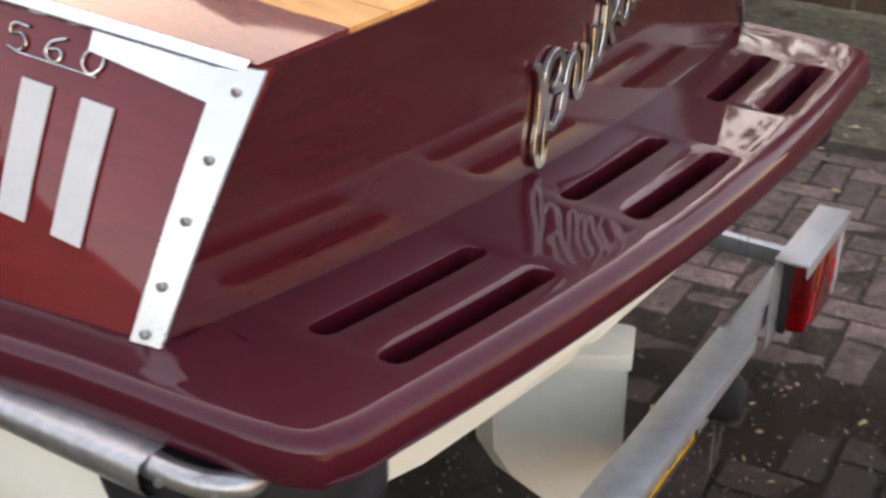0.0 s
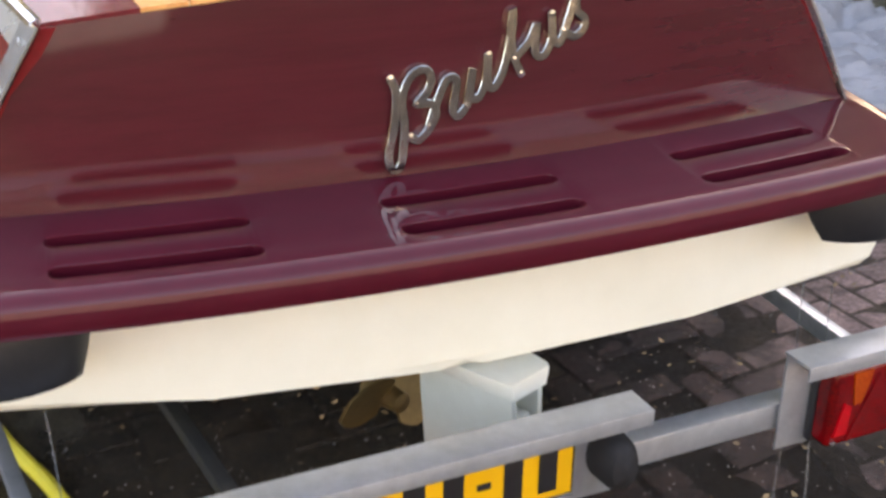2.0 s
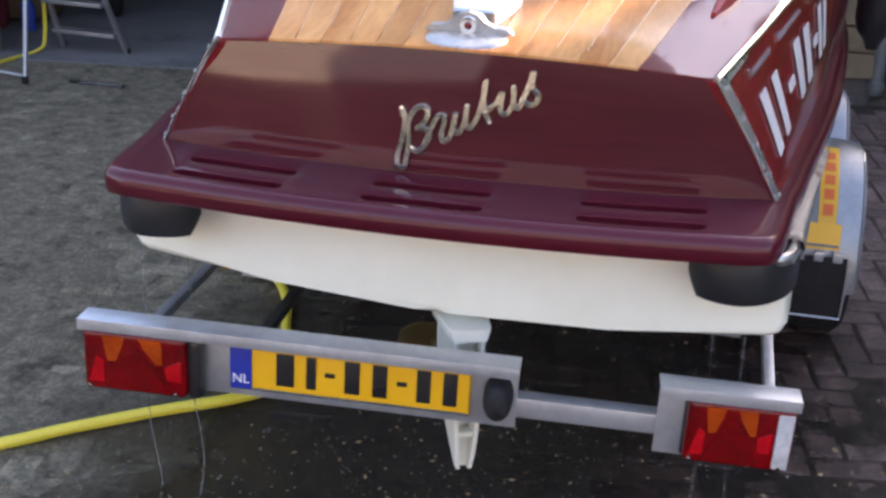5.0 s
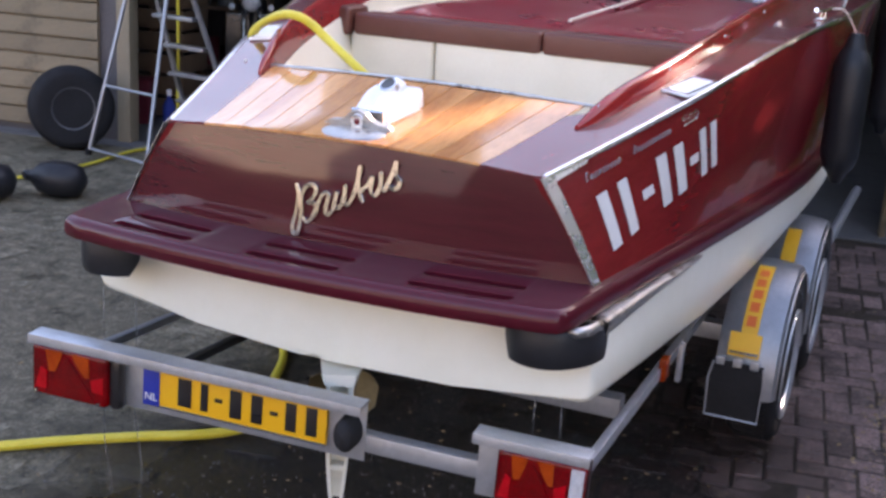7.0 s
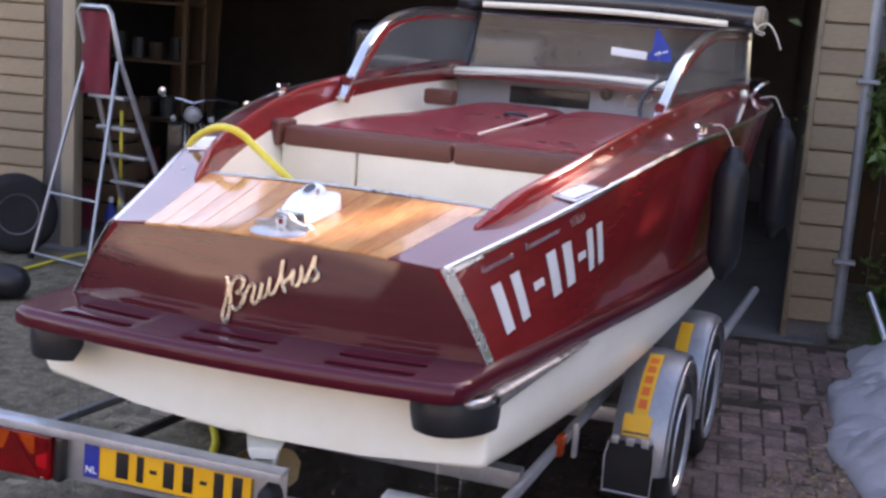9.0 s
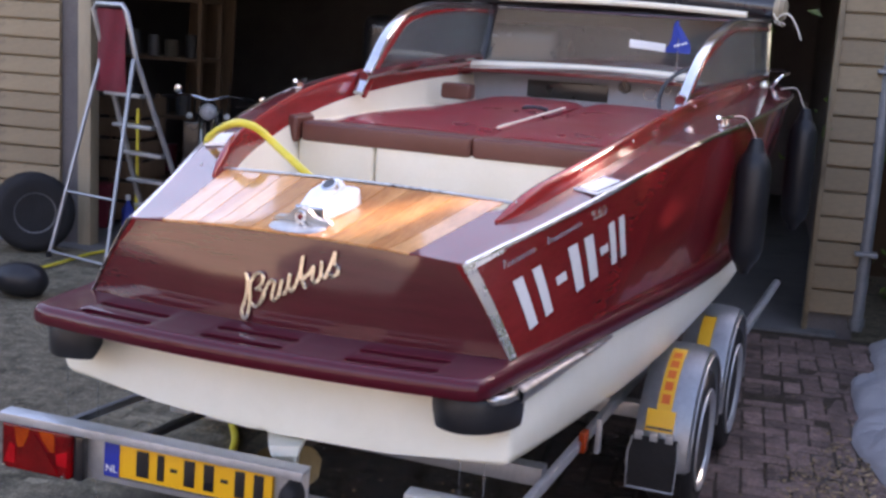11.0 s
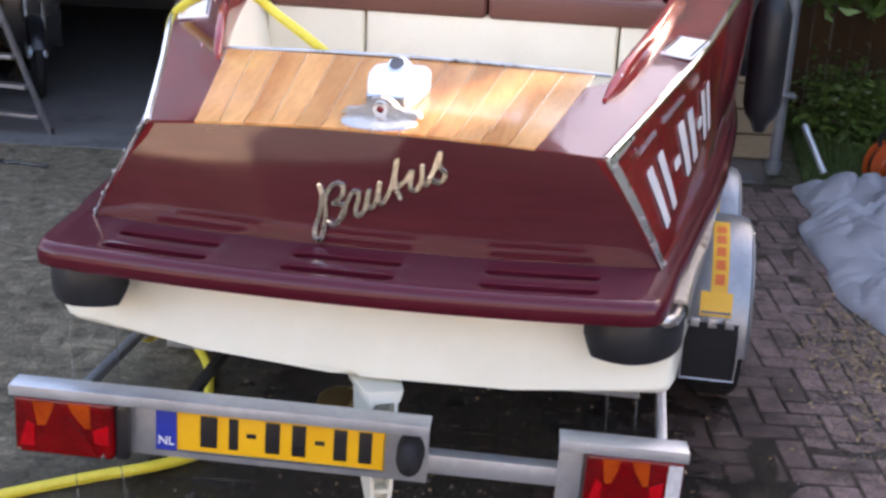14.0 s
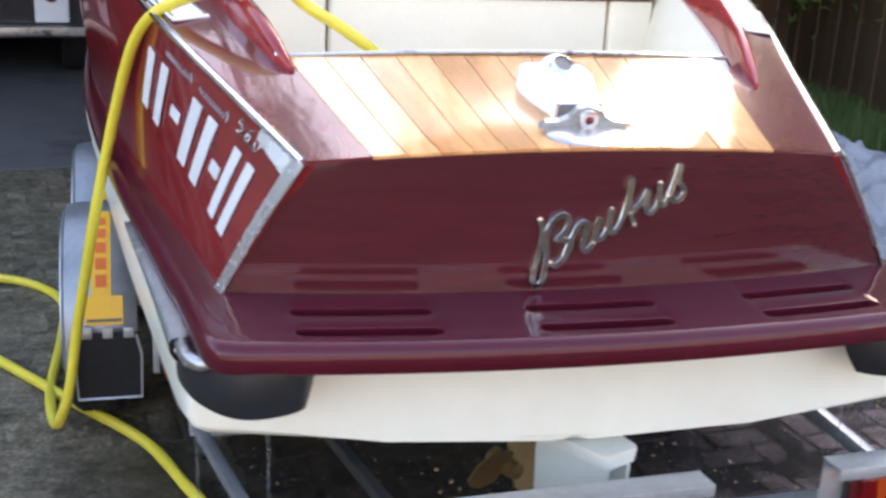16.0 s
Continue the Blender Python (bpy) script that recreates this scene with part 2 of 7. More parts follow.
ALU = surface("aluminium", (0.27, 0.28, 0.29), (0.38, 0.385, 0.40), rough=0.42, metal=0.9, scale=10.0, fine=60.0, bump=0.05, depth=0.003)
RUBBER = surface("black_rubber", (0.010, 0.010, 0.011), (0.022, 0.022, 0.024), rough=0.75, scale=8.0, fine=80.0, bump=0.15, depth=0.004, spec=0.25)
FENDER_BLACK = surface("black_pvc", (0.009, 0.010, 0.013), (0.018, 0.019, 0.022), rough=0.45, coat=0.1, scale=6.0, fine=60.0, bump=0.08, depth=0.004, spec=0.3)
BLACK = surface("black_paint", (0.010, 0.010, 0.012), (0.020, 0.020, 0.022), rough=0.3, coat=0.4)
DARK = surface("dark_iron", (0.018, 0.017, 0.017), (0.04, 0.037, 0.034), rough=0.6, scale=10.0)
YELLOW_HOSE = surface("yellow_hose", (0.62, 0.50, 0.035), (0.72, 0.60, 0.07), rough=0.4, scale=9.0, fine=60.0, bump=0.05, stain=(0.42, 0.35, 0.06), stain_at=0.66)
PLATE_YELLOW = surface("plate_yellow", (0.80, 0.40, 0.012), (0.84, 0.45, 0.018), rough=0.4, scale=8.0)
PLATE_BLUE = surface("plate_blue", (0.012, 0.03, 0.28), (0.018, 0.04, 0.33), rough=0.4)
WHITE = surface("white_paint", (0.74, 0.75, 0.75), (0.82, 0.82, 0.81), rough=0.4, scale=8.0)
LETTER_WHITE = surface("white_vinyl_bars", (0.50, 0.505, 0.50), (0.58, 0.58, 0.565), rough=0.4, scale=12.0)
# Strong dark-to-bright mottle paints the patchy glow of a red lens.
LAMP_RED = surface("red_lens", (0.050, 0.0003, 0.0010), (0.26, 0.0010, 0.003), rough=0.14, coat=0.3, scale=12.0, fine=220.0, bump=0.2, depth=0.004, spec=0.3)
LAMP_DARK = surface("dark_red_reflector", (0.10, 0.0003, 0.001), (0.20, 0.0005, 0.002), rough=0.15, coat=0.3, scale=22.0, fine=260.0, bump=0.3, depth=0.004, spec=0.3)
# Brighter red that paints the highlights of the tail lamp lens.
LAMP_HIGHLIGHT = surface("red_lens_highlight", (0.30, 0.0008, 0.003), (0.62, 0.004, 0.012), rough=0.12, coat=0.4, scale=18.0, fine=200.0, bump=0.2, depth=0.004, spec=0.3)
LAMP_AMBER = surface("amber_lens", (0.20, 0.014, 0.002), (0.50, 0.072, 0.006), rough=0.2, coat=0.2, scale=10.0, fine=220.0, bump=0.15, depth=0.004, spec=0.25)
LAMP_CLEAR = surface("clear_lens", (0.34, 0.34, 0.35), (0.62, 0.62, 0.63), rough=0.12, coat=0.8, scale=30.0, fine=90.0, bump=0.5, depth=0.006)
DECAL_AMBER = surface("amber_decal", (0.72, 0.36, 0.012), (0.80, 0.44, 0.03), rough=0.45, scale=9.0, stain=(0.5, 0.25, 0.02), stain_at=0.68)
DECAL_ORANGE = surface("orange_print", (0.62, 0.10, 0.008), (0.68, 0.13, 0.012), rough=0.45)
BRASS = surface("bronze_propeller", (0.20, 0.125, 0.05), (0.34, 0.22, 0.09), rough=0.42, metal=0.5, scale=8.0)
SIDING = surface("painted_siding", (0.182, 0.134, 0.080), (0.258, 0.192, 0.116), rough=0.62, grain=(0.35, 1, 1), scale=5.0, fine=70.0, bump=0.15, depth=0.006, per_piece=0.13, stain=(0.115, 0.083, 0.050), stain_at=0.60)
PALE_WOOD = surface("pale_board", (0.24, 0.19, 0.128), (0.32, 0.26, 0.18), rough=0.6, grain=(1, 1, 0.2), scale=6.0)
FENCE_WOOD = surface("brown_fence", (0.075, 0.042, 0.022), (0.15, 0.088, 0.048), rough=0.7, grain=(1, 1, 0.15), scale=7.0, per_piece=0.2)
CONCRETE = surface("concrete", (0.085, 0.085, 0.085), (0.14, 0.14, 0.138), rough=0.75, scale=3.0, fine=70.0, bump=0.15, stain=(0.06, 0.06, 0.058), stain_at=0.60)
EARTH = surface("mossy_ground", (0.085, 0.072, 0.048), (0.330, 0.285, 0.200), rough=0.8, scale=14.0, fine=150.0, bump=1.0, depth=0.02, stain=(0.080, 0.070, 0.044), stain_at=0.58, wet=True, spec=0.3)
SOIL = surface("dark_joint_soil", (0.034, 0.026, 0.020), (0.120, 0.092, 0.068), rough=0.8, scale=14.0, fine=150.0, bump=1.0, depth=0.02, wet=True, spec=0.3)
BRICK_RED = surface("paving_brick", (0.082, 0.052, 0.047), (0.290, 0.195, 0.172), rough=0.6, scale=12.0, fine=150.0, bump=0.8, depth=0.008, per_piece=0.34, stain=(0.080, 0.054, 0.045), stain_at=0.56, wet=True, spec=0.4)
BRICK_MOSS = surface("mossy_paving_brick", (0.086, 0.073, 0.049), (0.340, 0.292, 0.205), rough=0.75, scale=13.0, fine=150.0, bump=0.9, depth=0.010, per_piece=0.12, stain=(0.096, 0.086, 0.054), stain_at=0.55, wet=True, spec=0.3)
TARP = surface("grey_tarp", (0.25, 0.256, 0.275), (0.35, 0.354, 0.372), rough=0.5, scale=5.0, fine=90.0, bump=0.15, depth=0.004)
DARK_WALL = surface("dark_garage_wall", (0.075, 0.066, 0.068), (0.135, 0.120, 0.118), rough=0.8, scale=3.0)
ROOF_TILE = surface("roof_tile", (0.13, 0.06, 0.045), (0.2, 0.10, 0.07), rough=0.7, scale=6.0)
PLAIN_WALL = surface("plain_wall", (0.13, 0.122, 0.115), (0.19, 0.18, 0.17), rough=0.8, scale=2.0, bump=0.02)
LEAF = surface("leaf_green", (0.060, 0.115, 0.020), (0.120, 0.200, 0.042), rough=0.5, scale=3.0, per_piece=0.35, bump=0)
GRASS = surface("grass_green", (0.055, 0.105, 0.024), (0.12, 0.175, 0.05), rough=0.6, scale=3.0, per_piece=0.35, bump=0)
BARK = surface("bark", (0.055, 0.042, 0.030), (0.10, 0.078, 0.055), rough=0.85, grain=(1, 1, 0.3), scale=9.0, bump=0.4)
GLASS = glassy("windscreen_glass", (0.86, 0.89, 0.90), 1.42, film=0.055)
GREY_PANEL = surface("grey_dash", (0.38, 0.385, 0.43), (0.46, 0.465, 0.51), rough=0.4, scale=5.0)
BLUE_CLOTH = surface("blue_cloth", (0.012, 0.035, 0.26), (0.02, 0.055, 0.34), rough=0.7)
RED_CLOTH = surface("dark_red_cloth", (0.085, 0.004, 0.011), (0.16, 0.008, 0.019), rough=0.8, scale=6.0)
ROPE = surface("pale_rope", (0.55, 0.50, 0.40), (0.66, 0.62, 0.52), rough=0.7, fine=200.0, bump=0.3)
LEG_PAINT = surface("matt_cream_paint", (0.74, 0.72, 0.62), (0.80, 0.785, 0.69), rough=0.65, scale=5.0, fine=40.0, bump=0.04, spec=0.25)
NAME_METAL = surface("cast_script_metal", (0.42, 0.40, 0.375), (0.64, 0.62, 0.585), rough=0.12, metal=1.0, rough_var=0.05, scale=30.0, fine=120.0, bump=0.1, depth=0.004)
ZINC = surface("weathered_zinc", (0.17, 0.18, 0.195), (0.26, 0.27, 0.285), rough=0.5, metal=0.5, scale=9.0, fine=55.0, bump=0.08, depth=0.003)
PLATE_STEEL = surface("polished_steel_plate", (0.62, 0.62, 0.60), (0.76, 0.76, 0.74), rough=0.27, metal=0.85, scale=7.0, fine=10.0, bump=0.08, depth=0.008, rough_var=0.10)
WATER = glassy("running_water", (0.97, 0.98, 0.98), 1.33, film=0.14)
BOUNCE_GROUND = surface("pale_bounce_ground", (0.46, 0.37, 0.26), (0.66, 0.55, 0.41), rough=0.85, scale=1.2, fine=60.0, bump=0.4, depth=0.01)
SACKING = surface("beige_sacking", (0.36, 0.32, 0.25), (0.50, 0.455, 0.36), rough=0.75, scale=8.0, fine=140.0, bump=0.2, depth=0.005)
ORANGE = surface("orange_plastic", (0.42, 0.060, 0.012), (0.52, 0.085, 0.018), rough=0.4, scale=9.0)
RIM_GREY = surface("painted_rim", (0.055, 0.056, 0.060), (0.095, 0.096, 0.10), rough=0.45, scale=9.0)
GRIT = surface("pale_grit", (0.060, 0.056, 0.052), (0.19, 0.182, 0.172), rough=0.45, per_piece=0.5, bump=0)
DRY_LEAF = surface("dry_leaf", (0.19, 0.12, 0.055), (0.36, 0.26, 0.14), rough=0.7, per_piece=0.4, bump=0)


# ---- mesh helpers ----
def thing(name, label, category, m=None, group="", kind=""):
    ob = new(name)
    ob.empty_display_size = 0.1
    if m is not None:
        ob.matrix_world = m
    return tagged(ob, label, category, group, kind)


def finish(bm, name, material, smooth=True, angle=35):
    bmesh.ops.recalc_face_normals(bm, faces=bm.faces)
    me = bpy.data.meshes.new(name)
    for f in bm.faces:
        f.smooth = smooth
    if smooth:
        for e in bm.edges:
            if len(e.link_faces) == 2 and e.calc_face_angle(0) > radians(angle):
                e.smooth = False
    bm.to_mesh(me)
    bm.free()
    me.materials.append(material)
    return me


def part(name, bm, material, parent, label="", m=None, smooth=True, angle=35, kind=""):
    ob = new(name, finish(bm, name, material, smooth, angle))
    ob.parent = parent
    if m is not None:
        ob.matrix_local = m
    return tagged(ob, label, kind=kind)


def solo(name, bm, material, label, category, m=None, group="", kind="", smooth=True, angle=35):
    ob = new(name, finish(bm, name, material, smooth, angle))
    if m is not None:
        ob.matrix_world = m
    return tagged(ob, label, category, group, kind)


def box(x0, x1, y0, y1, z0, z1, bevel=0.0, bm=None, m=None, segs=2):
    own = bmesh.new()
    bmesh.ops.create_cube(own, size=1.0)
    for v in own.verts:
        v.co = Vector(((x0 + x1) / 2 + v.co.x * (x1 - x0), (y0 + y1) / 2 + v.co.y * (y1 - y0), (z0 + z1) / 2 + v.co.z * (z1 - z0)))
    if bevel:
        bmesh.ops.bevel(own, geom=own.edges[:], offset=bevel, segments=segs, affect="EDGES", profile=0.6)
    if m is not None:
        own.transform(m)
    return join(bm, own)


def join(bm, own):
    if bm is None:
        return own
    me = bpy.data.meshes.new("tmp")
    own.to_mesh(me)
    own.free()
    bm.from_mesh(me)
    bpy.data.meshes.remove(me)
    return bm


def smooth_line(points, steps=6, closed=False):
    """Catmull-Rom through the points."""
    pts = [Vector(p) for p in points]
    out, n = [], len(pts)
    for i in range(n if closed else n - 1):
        if closed:
            a, b, c, d = (pts[(i + k) % n] for k in (-1, 0, 1, 2))
        else:
            a, b, c, d = pts[max(i - 1, 0)], pts[i], pts[i + 1], pts[min(i + 2, n - 1)]
        for k in range(steps):
            t = k / steps
            out.append(0.5 * ((2 * b) + (c - a) * t + (2 * a - 5 * b + 4 * c - d) * t * t + (3 * b - a - 3 * c + d) * t**3))
    if not closed:
        out.append(pts[-1])
    return out


def tube(points, r, sides=8, bm=None, closed=False, flat=1.0, caps=True, taper=None):
    """A round bar along points; r a radius, taper a list of factors."""
    own = bm or bmesh.new()
    pts = [Vector(p) for p in points]
    n = len(pts)
    rings, up = [], None
    for i, p in enumerate(pts):
        a, b = (pts[i - 1], pts[(i + 1) % n]) if closed else (pts[max(i - 1, 0)], pts[min(i + 1, n - 1)])
        d = (b - a).normalized()
        if up is None:
            up = d.cross(Vector((0, 0, 1)) if abs(d.z) < 0.9 else Vector((1, 0, 0))).normalized()
        up = (up - d * up.dot(d)).normalized()
        side = d.cross(up)
        rr = r * (taper[i] if taper else 1.0)
        rings.append([own.verts.new(p + (math.cos(2 * math.pi * k / sides) * up + flat * math.sin(2 * math.pi * k / sides) * side) * rr) for k in range(sides)])
    for i in range(n if closed else n - 1):
        for k in range(sides):
            own.faces.new((rings[i][k], rings[i][(k + 1) % sides], rings[(i + 1) % n][(k + 1) % sides], rings[(i + 1) % n][k]))
    if caps and not closed:
        own.faces.new(rings[0][::-1])
        own.faces.new(rings[-1])
    return own


def grid(rows, bm=None, wrap=False):
    """A sheet through rows of points."""
    own = bm or bmesh.new()
    vs = [[own.verts.new(p) for p in row] for row in rows]
    w = len(rows[0])
    for i in range(len(rows) - 1):
        for j in range(w if wrap else w - 1):
            q = [vs[i][j], vs[i][(j + 1) % w], vs[i + 1][(j + 1) % w], vs[i + 1][j]]
            q = [v for n, v in enumerate(q) if v.co not in [u.co for u in q[:n]]]
            if len(q) > 2:
                own.faces.new(q)
    return own


def slab(rows, thick, bm=None):
    """A sheet with a thickness downwards along z (or a vector)."""
    d = Vector(thick) if not isinstance(thick, (int, float)) else Vector((0, 0, -thick))
    own = bm or bmesh.new()
    top = [[own.verts.new(p) for p in row] for row in rows]
    low = [[own.verts.new(Vector(p) + d) for p in row] for row in rows]
    n, w = len(rows), len(rows[0])
    for i in range(n - 1):
        for j in range(w - 1):
            own.faces.new((top[i][j], top[i][j + 1], top[i + 1][j + 1], top[i + 1][j]))
            own.faces.new((low[i][j], low[i + 1][j], low[i + 1][j + 1], low[i][j + 1]))
    for i in range(n - 1):
        own.faces.new((top[i][0], top[i + 1][0], low[i + 1][0], low[i][0]))
        own.faces.new((top[i][-1], low[i][-1], low[i + 1][-1], top[i + 1][-1]))
    for j in range(w - 1):
        own.faces.new((top[0][j], low[0][j], low[0][j + 1], top[0][j + 1]))
        own.faces.new((top[-1][j], top[-1][j + 1], low[-1][j + 1], low[-1][j]))
    return own


def lathe(profile, sides=24, axis="Z", bm=None, m=None):
    """Turned shape: profile of (radius, height)."""
    own = bmesh.new()
    rows = []
    for r, h in profile:
        ring = []
        for k in range(sides):
            c, s = math.cos(2 * math.pi * k / sides) * r, math.sin(2 * math.pi * k / sides) * r
            ring.append(own.verts.new((c, s, h) if axis == "Z" else (h, c, s) if axis == "X" else (s, h, c)))
        rows.append(ring)
    for i in range(len(rows) - 1):
        for k in range(sides):
            own.faces.new((rows[i][k], rows[i][(k + 1) % sides], rows[i + 1][(k + 1) % sides], rows[i + 1][k]))
    if profile[0][0] > 1e-6:
        own.faces.new(rows[0][::-1])
    if profile[-1][0] > 1e-6:
        own.faces.new(rows[-1])
    if m is not None:
        own.transform(m)
    return join(bm, own)


def curve_at(table, y):
    """Smooth interpolation of rows (y, value)."""
    if y <= table[0][0]:
        return table[0][1]
    for i in range(len(table) - 1):
        (y0, a), (y1, b) = table[i], table[i + 1]
        if y <= y1:
            s0 = (b - table[i - 1][1]) / (y1 - table[i - 1][0]) if i > 0 else (b - a) / (y1 - y0)
            s1 = (table[i + 2][1] - a) / (table[i + 2][0] - y0) if i + 2 < len(table) else (b - a) / (y1 - y0)
            h, t = y1 - y0, (y - y0) / (y1 - y0)
            return (2 * t**3 - 3 * t**2 + 1) * a + (t**3 - 2 * t**2 + t) * h * s0 + (3 * t**2 - 2 * t**3) * b + (t**3 - t**2) * h * s1
    return table[-1][1]


def span(a, b, n):
    return [a + (b - a) * i / (n - 1) for i in range(n)]


# ---- the boat: lines in its own frame (x to starboard, y to the bow) ----
BOAT = pose(0, 0, 0, 0, 0, 1.0)
SHEER_X = [(0.26, 0.528), (0.65, 0.645), (1.02, 0.756), (1.65, 0.888), (2.2, 0.985), (3.0, 1.035), (3.8, 0.99), (4.5, 0.79), (5.1, 0.46), (5.55, 0.02)]
SHEER_Z = [(0.26, 1.138), (0.65, 1.210), (1.02, 1.284), (1.65, 1.385), (2.2, 1.438), (3.0, 1.478), (4.0, 1.50), (5.55, 1.54)]
FOOT_X = [(0.26, 0.673), (1.0, 0.803), (1.6, 0.88), (2.2, 0.938), (3.0, 0.945), (3.8, 0.84), (4.5, 0.60), (5.1, 0.29), (5.5, 0.015)]
FOOT_Z = [(0.26, 0.895), (1.0, 0.905), (2.0, 0.895), (3.0, 0.92), (4.0, 1.0), (5.5, 1.25)]
RAIL_X = [(0.10, 0.722), (0.5, 0.776), (1.0, 0.856), (1.6, 0.925), (2.2, 0.970), (3.0, 0.965), (3.8, 0.85), (4.5, 0.605), (5.1, 0.292), (5.5, 0.016)]
CHINE_X = [(0.16, 0.720), (0.8, 0.790), (1.2, 0.838), (1.8, 0.908), (2.57, 0.978), (3.3, 0.89), (4.2, 0.62), (5.0, 0.26), (5.45, 0.01)]
CHINE_Z = [(0.16, 0.648), (0.8, 0.600), (1.2, 0.600), (1.8, 0.655), (2.57, 0.768), (3.3, 0.86), (4.2, 1.0), (5.0, 1.13), (5.45, 1.24)]
KEEL_Z = [(0.16, 0.597), (1.0, 0.545), (2.0, 0.53), (3.5, 0.56), (4.5, 0.74), (5.2, 1.05), (5.45, 1.23)]
COAM_X = [(0.56, 0.505), (0.8, 0.575), (1.06, 0.635), (1.5, 0.705), (2.0, 0.755), (2.5, 0.778), (3.2, 0.80), (4.1, 0.80)]


def coam(side, y):
    """Half width of the cockpit coaming, the port one a little narrower."""
    return curve_at(COAM_X, y) - (0.035 if side < 0 else 0.0)


def stern_y(x):
    return 0.205 + 0.135 * x * x


def sway(y):
    """Sideways offset of the upper works, most at the stern."""
    k = min(1.0, max(0.0, (y - 0.26) / 1.3))
    return 0.016 * (1 - k * k * (3 - 2 * k))


def foot_x(side, y):
    return curve_at(FOOT_X, y) + side * sway(y)


def sheer_x(side, y):
    return curve_at(SHEER_X, y) + side * sway(y)


def deck_z(x, y):
    w = max(curve_at(SHEER_X, y), 0.05)
    return curve_at(SHEER_Z, y) + 0.028 * (1 - min(1.0, abs(x) / w) ** 2)


boat = thing("motorboat", "varnished mahogany runabout with cream hull on a trailer", "boat", BOAT)

# Bottom and cream sides.
ys = span(0.16, 5.45, 40)
rows = []
for y in ys:
    cx, cz, kz = curve_at(CHINE_X, y), curve_at(CHINE_Z, y), curve_at(KEEL_Z, y)
    rx, rz = curve_at(RAIL_X, y) - 0.022, curve_at(FOOT_Z, y) - 0.045
    tuck = max(0.0, 1 - (y - 0.16) / 0.7)
    half = [(rx, rz), (rx * 0.5 + cx * 0.5 + 0.004, (rz + cz) / 2), (cx + 0.002, cz + 0.028), (cx - 0.012, cz + 0.006), (cx - 0.035, cz - 0.004), (cx * 0.5, (cz * 0.49 + kz * 0.51)), (0.03, kz + 0.004)]
    low = lambda z: max(0.0, min(1.0, (rz - z) / (rz - cz)))
    port = [(-x - 0.008 * tuck * low(z), y, z) for x, z in half]
    starboard = [(x + 0.024 * tuck * low(z) * min(1.0, x / 0.4), y, z - 0.016 * tuck * low(z) * min(1.0, x / 0.4)) for x, z in half]
    rows.append(port + [(0, y, kz)] + starboard[::-1])
bm = grid(rows)
stern = [v for v in bm.verts if abs(v.co.y - 0.16) < 1e-5]
for v in stern:
    v.co.y = 0.165 + (0.05 if v.co.x < 0 else 0.02) * abs(v.co.x / 0.72) ** 3
stern.sort(key=lambda v: (v.co.x))
first = rows[0]
ring = [min(stern, key=lambda v: abs(v.co.x - x) + abs(v.co.z - z)) for x, _, z in first]
bm.faces.new(ring)
rim = [e for e in bm.edges if len(e.link_faces) == 2 and all(v in ring for v in e.verts)]
bmesh.ops.bevel(bm, geom=rim, offset=0.016, segments=3, affect="EDGES", profile=0.5)
part("hull_bottom", bm, CREAM_HULL, boat, "cream gelcoat lower hull", angle=50)

# Mahogany topsides, one a side.
for side in (-1, 1):
    rows = []
    for y in span(0.0, 1.0, 44):
        row = []
        for k in span(0, 1, 9):
            yy0 = stern_y(curve_at(FOOT_X, 0.26) * (1 - k) + curve_at(SHEER_X, 0.26) * k) + 0.008
            yy = yy0 + (5.5 - yy0) * y
            fx, sx = foot_x(side, yy), sheer_x(side, yy)
            x = fx + (sx - fx) * k + 0.005 * math.sin(math.pi * k)
            row.append((side * x, yy, curve_at(FOOT_Z, yy) + (curve_at(SHEER_Z, yy) - curve_at(FOOT_Z, yy)) * k))
        rows.append(row)
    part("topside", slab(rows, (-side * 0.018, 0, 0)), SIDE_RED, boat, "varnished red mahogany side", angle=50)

# Transom.
rows = []
for k in span(0, 1, 9):
    row = []
    for u in span(-1, 1, 25):
        w = 0.673 + (0.528 - 0.673) * k
        x = u * w
        z = 0.893 + (1.138 - 0.893) * k + 0.026 * k * (1 - u * u)
        row.append((x + sway(0.26), stern_y(x) + 0.012 * k, z))
    rows.append(row)
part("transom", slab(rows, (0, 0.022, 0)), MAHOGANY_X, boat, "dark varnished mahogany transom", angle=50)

# Swim platform with six slots, running on as a rub rail along both sides.
def platform_edge(x):
    return -0.030 + 0.115 * x * x


SLOT_X = (-0.424, 0.0, 0.435)


def slot_y(x):
    return 0.040 + 0.12 * x * x


